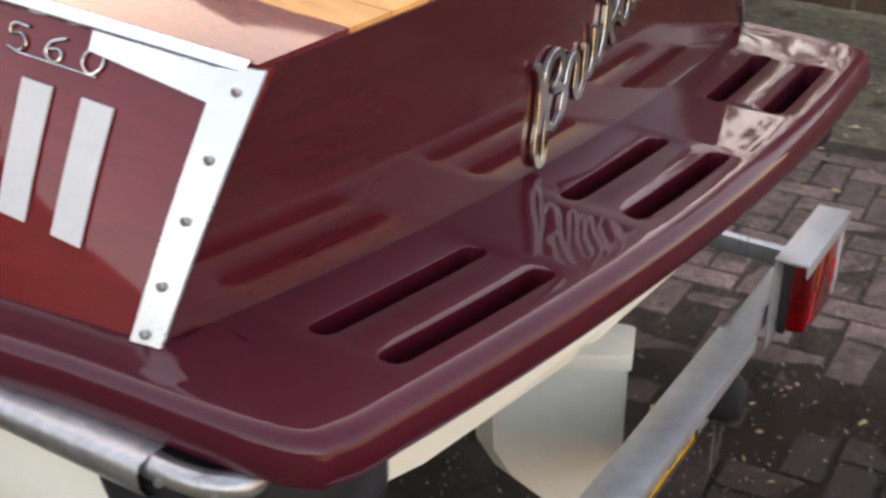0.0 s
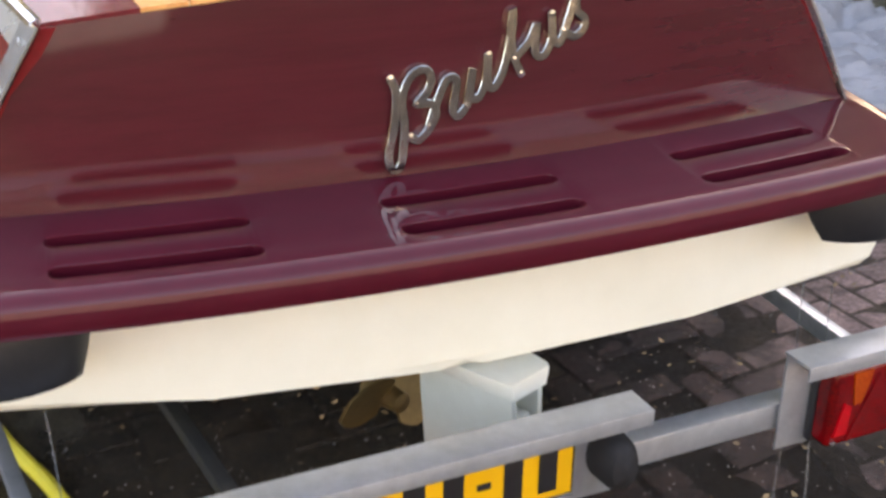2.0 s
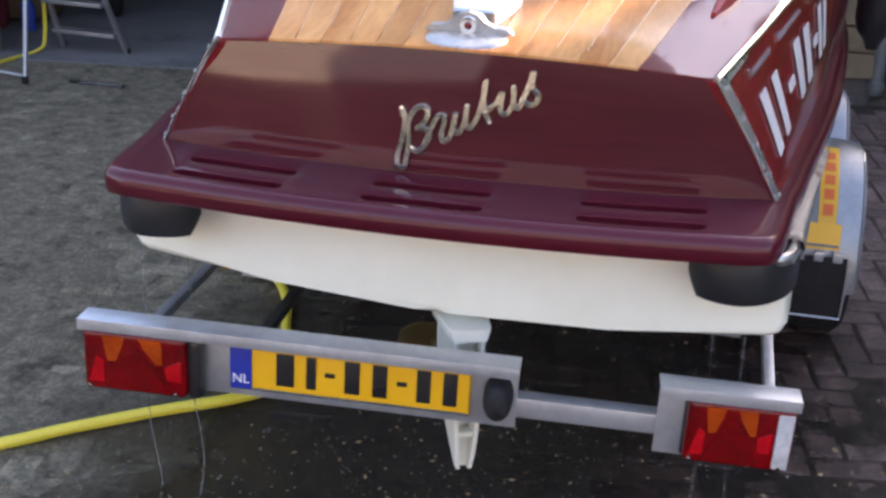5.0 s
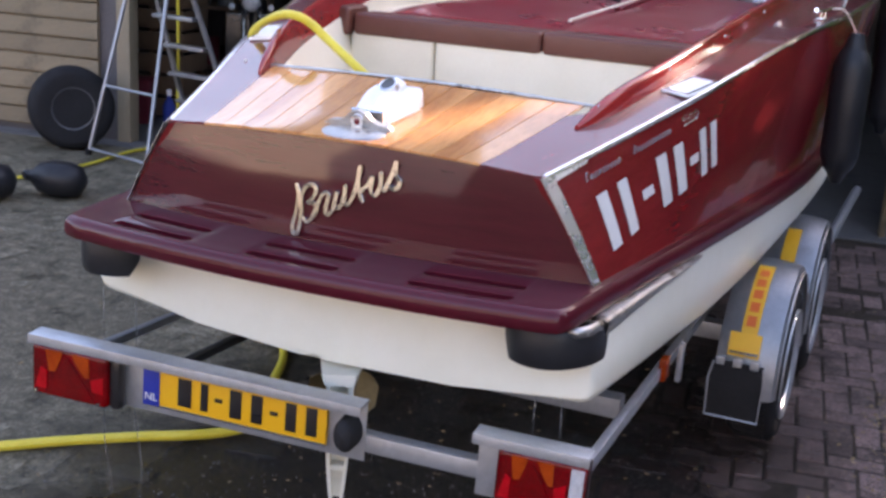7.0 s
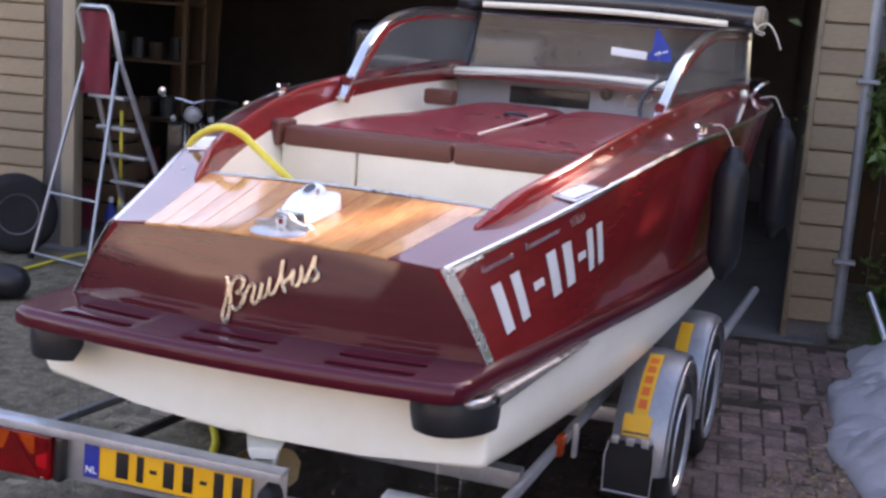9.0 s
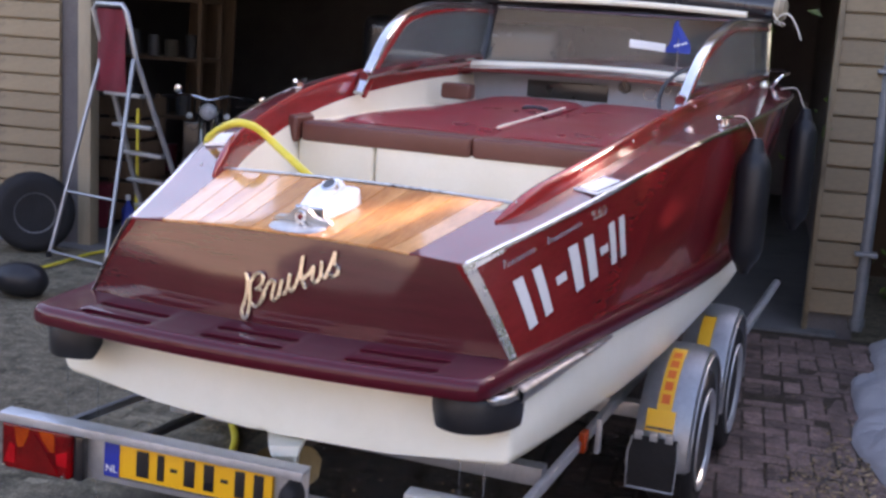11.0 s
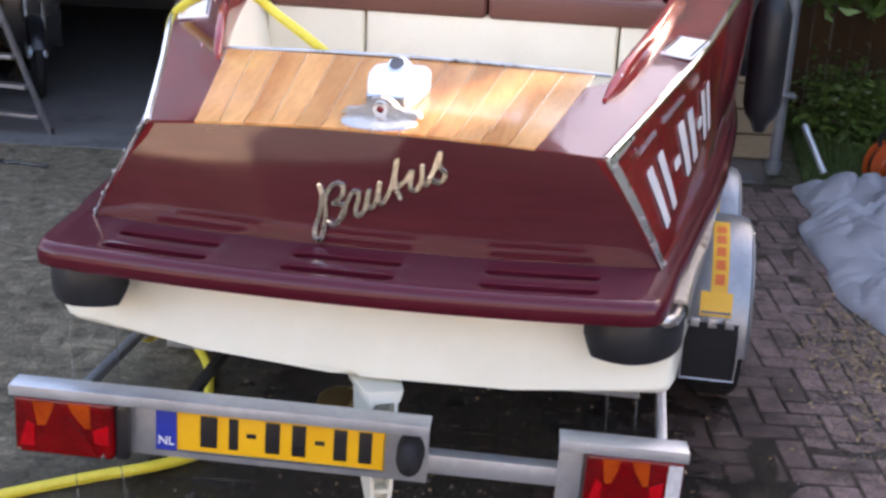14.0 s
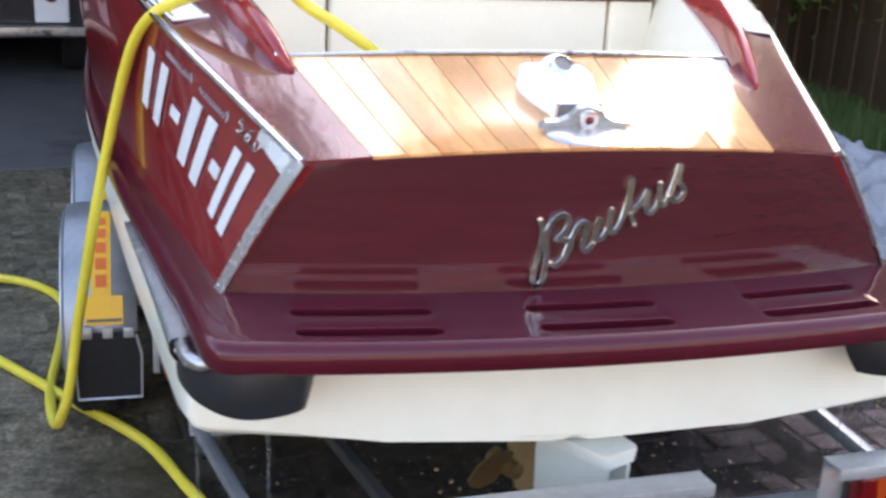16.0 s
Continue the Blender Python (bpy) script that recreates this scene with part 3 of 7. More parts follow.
def platform_mesh():
    """Stations from the port bow round the stern to the starboard bow: six points across the top, a rounded nose, the underside."""
    own = bmesh.new()
    stations = []
    xs = set(round(v, 4) for v in span(-0.60, 0.60, 41))
    for cx in SLOT_X:
        xs = {x for x in xs if abs(abs(x - cx) - 0.119) > 0.013}
        xs |= {round(cx + d, 4) for d in (-0.125, -0.121, -0.112, 0.112, 0.121, 0.125)}
    for x in sorted(xs):
        near = min(SLOT_X, key=lambda c: abs(c - x))
        b = slot_y(x)
        h = 0.0155 * (0.35 if abs(abs(x - near) - 0.125) < 1e-3 else 0.78 if abs(abs(x - near) - 0.121) < 1e-3 else 1.0)
        lo, hi = platform_edge(x) + 0.025, stern_y(x) + 0.004
        yy = [lo, b - h, b + h, b + 0.090 - h, b + 0.090 + h, hi]
        stations.append(((0.0, -1.0), [(x, y) for y in yy], 0.895, near if abs(x - near) < 0.1255 else None, x))
    corner_in = smooth_line([(0.60, stern_y(0.60) + 0.004, 0), (0.662, 0.262, 0), (0.682, 0.32, 0)], 7)[1:]
    edge0 = platform_edge(0.60)
    corner_out = smooth_line([(0.60, edge0, 0), (0.665, edge0 + 0.012, 0), (0.712, edge0 + 0.062, 0), (0.745, 0.32, 0)], 5)[1:]
    side = []
    n = min(len(corner_in), len(corner_out))
    for i in range(n):
        pi, po = corner_in[int(i * (len(corner_in) - 1) / (n - 1))], corner_out[int(i * (len(corner_out) - 1) / (n - 1))]
        a = corner_out[max(int(i * (len(corner_out) - 1) / (n - 1)) - 1, 0)]
        b = corner_out[min(int(i * (len(corner_out) - 1) / (n - 1)) + 1, len(corner_out) - 1)]
        d = (b - a).normalized()
        side.append((pi.x, pi.y, po.x, po.y, d.y, -d.x, 0.895))
    for y in span(0.40, 4.9, 38):
        fx, rx = curve_at(FOOT_X, y) - 0.004, curve_at(RAIL_X, y)
        side.append((fx, y, max(rx, fx + 0.012), y, 1.0, -0.12, curve_at(FOOT_Z, y)))
    for sgn in (1, -1):
        made = []
        for ix, iy, ox, oy, nx, ny, z in side:
            ix = min(ix + (sgn * sway(iy) - 0.003) * min(1.0, max(0.0, (ix - 0.61) / 0.06)), ox - 0.012)
            inset = min(0.025, 0.55 * math.hypot(ox - ix, oy - iy))
            tx, ty = ox - nx * inset, oy - ny * inset
            made.append(((sgn * nx, ny), [(sgn * (tx + (ix - tx) * k), ty + (iy - ty) * k) for k in span(0, 1, 6)], z, None, sgn * 9.0))
        stations = stations + made if sgn > 0 else made[::-1] + stations
    prof = [(0.006, 0.0022), (0.013, -0.001), (0.019, -0.006), (0.023, -0.013), (0.025, -0.024), (0.025, -0.038), (0.019, -0.050)]
    top, low, rim = [], [], []
    for (nx, ny), pts, z, slot, _ in stations:
        t = [own.verts.new((px, py, z + (0.003 if j == 0 else 0.0) + (0.004 if j == 5 else 0))) for j, (px, py) in enumerate(pts)]
        under = (0.0, -0.004, 0.006, -0.004, 0.006, 0.0) if slot is not None else (0.0,) * 6
        lw = [own.verts.new((px, py + under[j], z - (0.053 if j == 0 else 0.032))) for j, (px, py) in enumerate(pts)]
        reach = 1.0 if abs(nx) < 0.5 else 0.8
        r = [own.verts.new((pts[0][0] + nx * o * reach, pts[0][1] + ny * o * reach, z + dz)) for o, dz in prof]
        top.append(t)
        low.append(lw)
        rim.append([t[0]] + r + [lw[0]])
    for i in range(len(stations) - 1):
        s0, s1 = stations[i], stations[i + 1]
        hole = s0[3] is not None and s0[3] == s1[3]
        for j in range(5):
            if hole and j in (1, 3):
                own.faces.new((top[i][j], top[i + 1][j], low[i + 1][j], low[i][j]))
                own.faces.new((top[i][j + 1], low[i][j + 1], low[i + 1][j + 1], top[i + 1][j + 1]))
                own.faces.new((low[i][j], low[i + 1][j], low[i + 1][j + 1], low[i][j + 1]))
                if abs(s0[4] - (s0[3] - 0.125)) < 1e-3:
                    own.faces.new((top[i][j], low[i][j], low[i][j + 1], top[i][j + 1]))
                if abs(s1[4] - (s1[3] + 0.125)) < 1e-3:
                    own.faces.new((top[i + 1][j], top[i + 1][j + 1], low[i + 1][j + 1], low[i + 1][j]))
                continue
            own.faces.new((top[i][j], top[i + 1][j], top[i + 1][j + 1], top[i][j + 1]))
            own.faces.new((low[i][j], low[i][j + 1], low[i + 1][j + 1], low[i + 1][j]))
        for j in range(len(prof) + 1):
            own.faces.new((rim[i][j], rim[i][j + 1], rim[i + 1][j + 1], rim[i + 1][j]))
    # Soft moulded lips round the slots.
    own.normal_update()
    lips = []
    for e in own.edges:
        if len(e.link_faces) == 2 and all(abs(v.co.x) < 0.58 and v.co.z > 0.89 for v in e.verts):
            a, b = (abs(f.normal.z) for f in e.link_faces)
            if max(a, b) > 0.9 and min(a, b) < 0.2:
                lips.append(e)
    bmesh.ops.bevel(own, geom=lips, offset=0.0025, segments=2, affect="EDGES", profile=0.5)
    return own


part("swim_platform", platform_mesh(), MAROON, boat, "glossy maroon slotted swim platform", angle=40)

# Dark covering boards beside the honey deck and along the cockpit.
def inner_x(y):
    return 0.390 + (0.490 - 0.390) * min(1.0, max(0.0, (y - 0.22) / 0.52))


for side in (-1, 1):
    rows = []
    for t in span(0, 1, 40):
        row = []
        for k in span(0, 1, 8):
            y = 0.22 + 3.3 * t
            xi = inner_x(y) if y < 0.72 else coam(side, y)
            x = xi + (sheer_x(side, y) - xi) * k
            yy = max(y, 0.0)
            if t == 0:
                yy = stern_y(x) + 0.016
            row.append((side * x, yy, deck_z(x, yy) + 0.004))
        rows.append(row)
    part("side_deck", slab(rows, 0.018), MAHOGANY, boat, "dark glossy mahogany covering board", angle=50)
rows = []
for y in span(3.52, 5.5, 24):
    w = curve_at(SHEER_X, y)
    rows.append([(w * u, y, deck_z(w * u, y) + 0.004 + 0.05 * (1 - u * u) * max(0, min(1, (y - 3.5) / 0.8))) for u in span(-1, 1, 13)])
part("foredeck", slab(rows, 0.018), MAHOGANY, boat, "dark glossy mahogany foredeck", angle=50)

# Honey-coloured after deck of narrow planks with pale seams.
rows = []
for t in span(0, 1, 10):
    rows.append([])
    for f in span(-1, 1, 21):
        y1 = 0.715 + 0.025 * f * f
        x0 = f * 0.390
        y = stern_y(x0) + 0.022 + (y1 - stern_y(x0) - 0.022) * t
        x = f * inner_x(y)
        rows[-1].append((x, y, deck_z(x, y) + 0.0015))
after = part("after_deck", slab(rows, 0.005), SEAM, boat, "varnished honey planked after deck with pale seams", angle=50)
for n in range(13):
    f0, f1 = -1 + 2 * n / 13 + 0.0035, -1 + 2 * (n + 1) / 13 - 0.0035
    rows = []
    for t in span(0, 1, 7):
        row = []
        for f in (f0, (f0 + f1) / 2, f1):
            y1 = 0.715 + 0.025 * f * f
            y = stern_y(f * 0.390) + 0.016 + (y1 - stern_y(f * 0.390) - 0.016) * t
            x = f * inner_x(y)
            row.append((x, y, deck_z(x, y) + 0.0042))
        rows.append(row)
    part("plank", slab(rows, 0.006), DECK_LIGHT, after, angle=50)

# Coamings: low walls with a rounded top, tapering out on the after deck.
for side in (-1, 1):
    rows = []
    start = 0.575 if side > 0 else 0.66
    for y in span(start, 3.9, 46):
        x = coam(side, y) + side * sway(y)
        h = (0.060 if side > 0 else 0.072) * min(1.0, max(0.0, (y - start + 0.015) / 0.20)) ** 0.6
        z = deck_z(x, y)
        w = 0.015 * min(1.0, 0.35 + (y - start) / 0.12)
        prof = [(-w, -0.050), (-w, h * 0.75), (-w * 0.7, h * 0.94), (0, h), (w * 0.7, h * 0.94), (w * 1.05, h * 0.7), (w * 1.3, -0.02)]
        rows.append([(side * (x + dx), y, z + dz) for dx, dz in prof])
    bm = grid(rows)
    bm.faces.new([v for v in bm.verts if abs(v.co.y - start) < 1e-5])
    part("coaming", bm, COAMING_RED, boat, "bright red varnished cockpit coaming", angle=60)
    screws = bmesh.new()
    for y in (0.64, 1.0, 1.4, 1.8, 2.15):
        x = coam(side, y)
        lathe([(0.0, 0.0), (0.006, 0.0), (0.005, 0.003), (0.0, 0.004)], 10, "X", screws, Matrix.Translation((side * (x + 0.028), y, deck_z(x, y) + 0.045)) @ Matrix.Scale(side, 4, (1, 0, 0)))
    part("coaming_screws", screws, CHROME, boat, kind="stuff")

# Cream lining, sole and after bulkhead of the cockpit.
bm = bmesh.new()
for side in (-1, 1):
    rows = []
    for y in span(0.73, 3.9, 30):
        x = coam(side, y) - 0.020
        rows.append([(side * x, y, deck_z(x, y) - 0.035), (side * (x - 0.04), y, 1.17), (side * (x - 0.10), y, 0.80)])
    slab(rows, (side * 0.012, 0, 0), bm)
part("cockpit_lining", bm, CREAM_VINYL, boat, "cream vinyl cockpit side lining", angle=60)
bm = box(-0.55, 0.55, 0.72, 3.9, 0.76, 0.80)
part("cockpit_sole", bm, CREAM_VINYL, boat, "cream cockpit floor")
rows = [[(u * 0.535, 0.712 + 0.034 * u * u, z) for u in span(-1, 1, 13)] for z in (0.80, 1.0, 1.205)]
part("after_bulkhead", slab(rows, (0, -0.02, 0)), CREAM_VINYL, boat, "cream panel under the after deck edge")
edge = [(u * 0.53, 0.712 + 0.036 * u * u, deck_z(u * 0.53, 0.73) + 0.006) for u in span(-1, 1, 17)]
part("deck_edge_strip", tube(edge, 0.0052, 8), OLD_CHROME, boat, "thin chrome strip at the cockpit edge")

# Chrome strips along the sheer, corner plates and rub strip.
for side in (-1, 1):
    line = [(side * (sheer_x(side, y) + 0.004), y, curve_at(SHEER_Z, y) + 0.001) for y in span(0.262, 5.45, 60)]
    part("sheer_strip", tube(line, 0.0108, 8, flat=0.8), CHROME, boat, "chrome strip along the deck edge")
    # Corner plate: a polished angle up the stern corner and along the top edge.
    rows = []
    for k in span(0, 1, 8):
        fx, sx = foot_x(side, 0.26), sheer_x(side, 0.26)
        x = fx + (sx - fx) * k + 0.005 * math.sin(math.pi * k)
        z = 0.897 + (1.142 - 0.897) * k
        y0 = stern_y(0.673 - 0.145 * k) - 0.004
        wide = 0.036 + 0.012 * k
        dxdy = 0.2 + 0.1 * k
        rows.append([(side * (x + 0.003 + dxdy * d), y0 + d, z) for d in (0.0, wide * 0.5, wide)])
    bm = slab(rows, (side * 0.004, 0, 0))
    plate = part("corner_plate", bm, PLATE_STEEL, boat, "polished metal stern corner plate", angle=40)
    rows = []
    for y in span(0.262, 0.42, 6):
        x, z = sheer_x(side, y), curve_at(SHEER_Z, y)
        fx = foot_x(side, y)
        t = (fx - x) / 0.243
        d = (0.036 if side < 0 else 0.015) * (1 - 0.4 * (y - 0.262) / 0.158)
        rows.append([(side * (x + 0.007 + t * k), y, z - k) for k in (0.0, d * 0.5, d)])
    part("corner_plate", slab(rows, (side * 0.004, 0, 0)), PLATE_STEEL, boat, angle=40)
    screws = bmesh.new()
    for k in (0.04, 0.22, 0.46, 0.68, 0.92):
        x = foot_x(side, 0.26) - 0.145 * k + 0.005 * math.sin(math.pi * k)
        z = 0.897 + 0.245 * k
        lathe([(0.0, 0.0), (0.0055, 0.0), (0.0045, 0.0025), (0.0, 0.003)], 10, "X", screws, Matrix.Translation((side * (x + 0.014), stern_y(0.673 - 0.145 * k) + 0.017, z)) @ Matrix.Scale(side, 4, (1, 0, 0)))
    part("plate_screws", screws, OLD_CHROME, boat, kind="stuff")
    # Pitted rub strip under the rail at the quarter, ending in a rounded polished nose.
    rows = []
    for t in span(0, 1, 18):
        y = 0.20 + 0.66 * t
        rx, fz = curve_at(RAIL_X, max(y, 0.1)), curve_at(FOOT_Z, y)
        k = (1 - t) ** 0.7
        h, o = 0.006 + 0.044 * k, 0.002 + 0.020 * k
        z0 = fz - 0.050
        rows.append([(side * (rx + dx), y, z0 + dz) for dx, dz in ((-0.030, 0.0), (o - 0.014, -0.002), (o - 0.004, -0.006), (o, -0.3 * h), (o - 0.001, -0.6 * h), (o - 0.007, -0.85 * h), (o - 0.018, -h), (-0.034, -h))])
    part("rub_strip", grid(rows), OLD_CHROME, boat, "pitted chrome rub strip", angle=60)
    nose = smooth_line([(side * 0.735, 0.205, 0.829), (side * 0.732, 0.170, 0.829), (side * 0.724, 0.138, 0.829), (side * 0.708, 0.114, 0.830), (side * 0.688, 0.104, 0.832)], 5)
    end = part("rub_strip_end", tube(nose, 0.0140, 14, taper=[1.0] * 16 + [0.96, 0.88, 0.76, 0.6, 0.4]), OLD_CHROME, boat, "dull chrome rounded strip end")
    screws = bmesh.new()
    for k in (3, 11):
        p = nose[k]
        d = Vector((side * (abs(p.x) - 0.60), p.y - 0.22, 0)).normalized()
        tube([p + d * 0.012 - Vector((0, 0, 0.004)), p + d * 0.0160 - Vector((0, 0, 0.004))], 0.0045, 8, screws)
    part("end_screws", screws, OLD_CHROME, end, kind="stuff")
    # Black rubber corner fender below the platform.
    rows = []
    if side > 0:
        path = smooth_line([(0.535, 0.118), (0.575, 0.085), (0.63, 0.070), (0.680, 0.090), (0.722, 0.14), (0.744, 0.20), (0.748, 0.24)], 5)
    else:
        path = smooth_line([(0.512, 0.122), (0.550, 0.084), (0.62, 0.068), (0.668, 0.090), (0.710, 0.15), (0.736, 0.23), (0.742, 0.28)], 5)
    n = len(path) - 1
    for i, p in enumerate(path):
        e = min(i, n - i) / n
        deep = 0.096 * min(1.0, 0.50 + e * 5.0)
        thick = 0.05 * min(1.0, 0.1 + e * 4.0)
        cxx, cyy = 0.62, 0.22
        d = Vector((p.x - cxx, p.y - cyy)).normalized()
        ring = []
        for k in range(12):
            a = 2 * math.pi * k / 12
            c, s = math.cos(a), math.sin(a)
            c, s = abs(c) ** 0.4 * (1 if c > 0 else -1), abs(s) ** 0.4 * (1 if s > 0 else -1)
            ring.append((side * (p.x + d.x * thick * 0.5 * (c - 0.6)), p.y + d.y * thick * 0.5 * (c - 0.6), 0.834 - deep / 2 + s * deep / 2))
        rows.append(ring)
    bm = grid(rows, wrap=True)
    part("corner_fender", bm, FENDER_BLACK, boat, "black rubber corner fender", angle=50)


# ---- lettering ----
def on_transom(u, v):
    x = -0.087 + (u - 10) * 0.0012
    z = 0.906 + v * 0.00132
    return (x, stern_y(x) + 0.012 * (z - 0.893) / 0.245 - 0.006, z)


def ribbon(points, w, h, face):
    """A flat-faced strip with bevelled edges, turned towards the direction face."""
    own = bmesh.new()
    n = Vector(face).normalized()
    rows = []
    for i, p in enumerate(points):
        d = points[min(i + 1, len(points) - 1)] - points[max(i - 1, 0)]
        side = d.cross(n).normalized()
        rows.append([own.verts.new(p + side * (w * a) + n * (h * b)) for a, b in ((-1.0, -0.6), (-1.0, 0.78), (-0.86, 1.0), (0.0, 1.0), (0.86, 1.0), (1.0, 0.78), (1.0, -0.6))])
    for r, q in zip(rows, rows[1:]):
        for k in range(7):
            own.faces.new((r[k], r[(k + 1) % 7], q[(k + 1) % 7], q[k]))
    own.faces.new(rows[0][::-1])
    own.faces.new(rows[-1])
    bmesh.ops.recalc_face_normals(own, faces=own.faces[:])
    return own


INITIAL = [
    [(11, 100), (17, 83), (13, 50), (5, 20), (9, 4), (19, 9), (25, 46), (23, 73), (28, 91), (38, 103), (51, 106), (58, 98), (54, 84), (40, 71)],
    [(40, 71), (56, 70), (63, 60), (55, 45), (41, 33), (32, 37)],
    [(54, 47), (74, 90), (88, 91), (83, 61), (89, 53), (100, 63)],
]
ENDING = [
    [(100, 63), (108, 101), (104, 74), (114, 70), (123, 86), (127, 113)],
    [(127, 113), (126, 84), (134, 79), (146, 98), (155, 130), (158, 157), (155, 132), (159, 107), (167, 90)],
    [(159, 106), (178, 123), (187, 139), (185, 110), (196, 106), (206, 123), (206, 148)],
    [(206, 148), (208, 123), (216, 117), (226, 138), (233, 157), (238, 175), (238, 150), (248, 139), (246, 128), (234, 122), (221, 129)],
]
name_sign = thing("boat_name_script", "polished metal script letters fixed to the transom", "lettering", BOAT)
for letter in INITIAL + ENDING:
    part("letter", ribbon(smooth_line([on_transom(u, v) for u, v in letter], 5), 0.0060, 0.0045, (0.0, -1.0, 0.02)), NAME_METAL, name_sign, angle=35)
studs = bmesh.new()
for letter in INITIAL + ENDING:
    for u, v in (letter[0], letter[-1]):
        p = on_transom(u, v)
        lathe([(0.0, -0.005), (0.006, -0.004), (0.006, 0.0)], 10, "Y", studs, Matrix.Translation(p))
part("studs", studs, CHROME, name_sign, kind="stuff")


def side_point(side, s, z):
    """A point on the topside, s from the stern, at the height z."""
    z0, z1 = curve_at(FOOT_Z, s), curve_at(SHEER_Z, s)
    h = (z - z0) / (z1 - z0)
    x = foot_x(side, s) + (sheer_x(side, s) - foot_x(side, s)) * h + 0.005 * math.sin(math.pi * h)
    return Vector((side * (x + 0.004), s, z))


def side_bar(side, s0, s1, up0, up1):
    """A bar between two distances and two heights over the rising base line."""
    rows = []
    for t in span(0, 1, 4):
        rows.append([side_point(side, s0 + (s1 - s0) * k, 0.948 + 0.19 * (s0 + (s1 - s0) * k - 0.40) + up0 + (up1 - up0) * t) for k in (0, 0.5, 1)])
    return slab(rows, (side * 0.002, 0, 0))


for side in (1, -1):
    marks = thing("registration_bars", "white vinyl registration marks on the red topside", "lettering", BOAT, group="registration marks")
    # Character cells as plain bars: two, a dash, two, a dash, two.
    cells = [(0.398, 0.470, 0), (0.500, 0.565, 0), (0.612, 0.668, 1), (0.695, 0.770, 0), (0.788, 0.860, 0), (0.882, 0.930, 1), (0.940, 0.992, 0), (1.008, 1.062, 0)]
    for a, b, dash in cells:
        if side < 0:
            a, b = 1.435 - b, 1.435 - a
        up0, up1 = (0.052, 0.074) if dash else (0.0, 0.128)
        if side < 0:
            up0, up1 = up0 + 0.022, up1 + 0.022
        trim = 0.0 if dash else 0.17 * (b - a)
        part("bar", side_bar(side, a + trim, b - trim, up0, up1), LETTER_WHITE, marks)
    badge = thing("maker_script_bars", "small pale metal script bars below the deck edge", "lettering", BOAT, group="maker scripts")
    words = ((0.40, 0.56), (0.62, 0.80)) if side > 0 else ((0.56, 0.72), (0.76, 0.92))
    for a, b in words:
        line = lambda q: curve_at(SHEER_Z, q) - 0.050
        pts = []
        count = int((b - a) / 0.0085)
        for i in range(count + 1):
            q = a + (b - a) * i / count
            tall = 0.020 if i < 3 else 0.011
            pts.append(side_point(side, q, line(q) + (tall if i % 2 else 0.001)))
        part("script_bar", tube(smooth_line(pts, 4), 0.0013, 6), NAME_METAL, badge)
    # The three figures of the type number, joined by a base line.
    figures = (
        [(9, 12), (2, 12), (1, 7), (6, 8), (9, 4), (6, 0), (1, 1)],
        [(9, 12), (3, 9), (1, 4), (4, 0), (8, 2), (7, 6), (2, 5)],
        [(5, 12), (1, 8), (1, 3), (5, 0), (9, 4), (9, 9), (5, 12)],
    )
    start, step = (0.862, 0.030) if side > 0 else (0.405, 0.042)
    for n, fig in enumerate(figures):
        pts = []
        for u, w in fig:
            q = start + (n * step + u * 0.0024 if side > 0 else (2 - n) * step + 0.024 - u * 0.0024)
            pts.append(side_point(side, q, curve_at(SHEER_Z, q) - (0.052 if side > 0 else 0.044) + w * 0.0020))
        part("figure", tube(smooth_line(pts, 4), 0.0010 if side > 0 else 0.0018, 6), NAME_METAL, badge)
    a, b = start + 0.004, start + 2 * step + 0.012
    under = 0.053 if side > 0 else 0.045
    part("base_line", tube([side_point(side, a, curve_at(SHEER_Z, a) - under), side_point(side, b, curve_at(SHEER_Z, b) - under)], 0.0013, 6), NAME_METAL, badge)


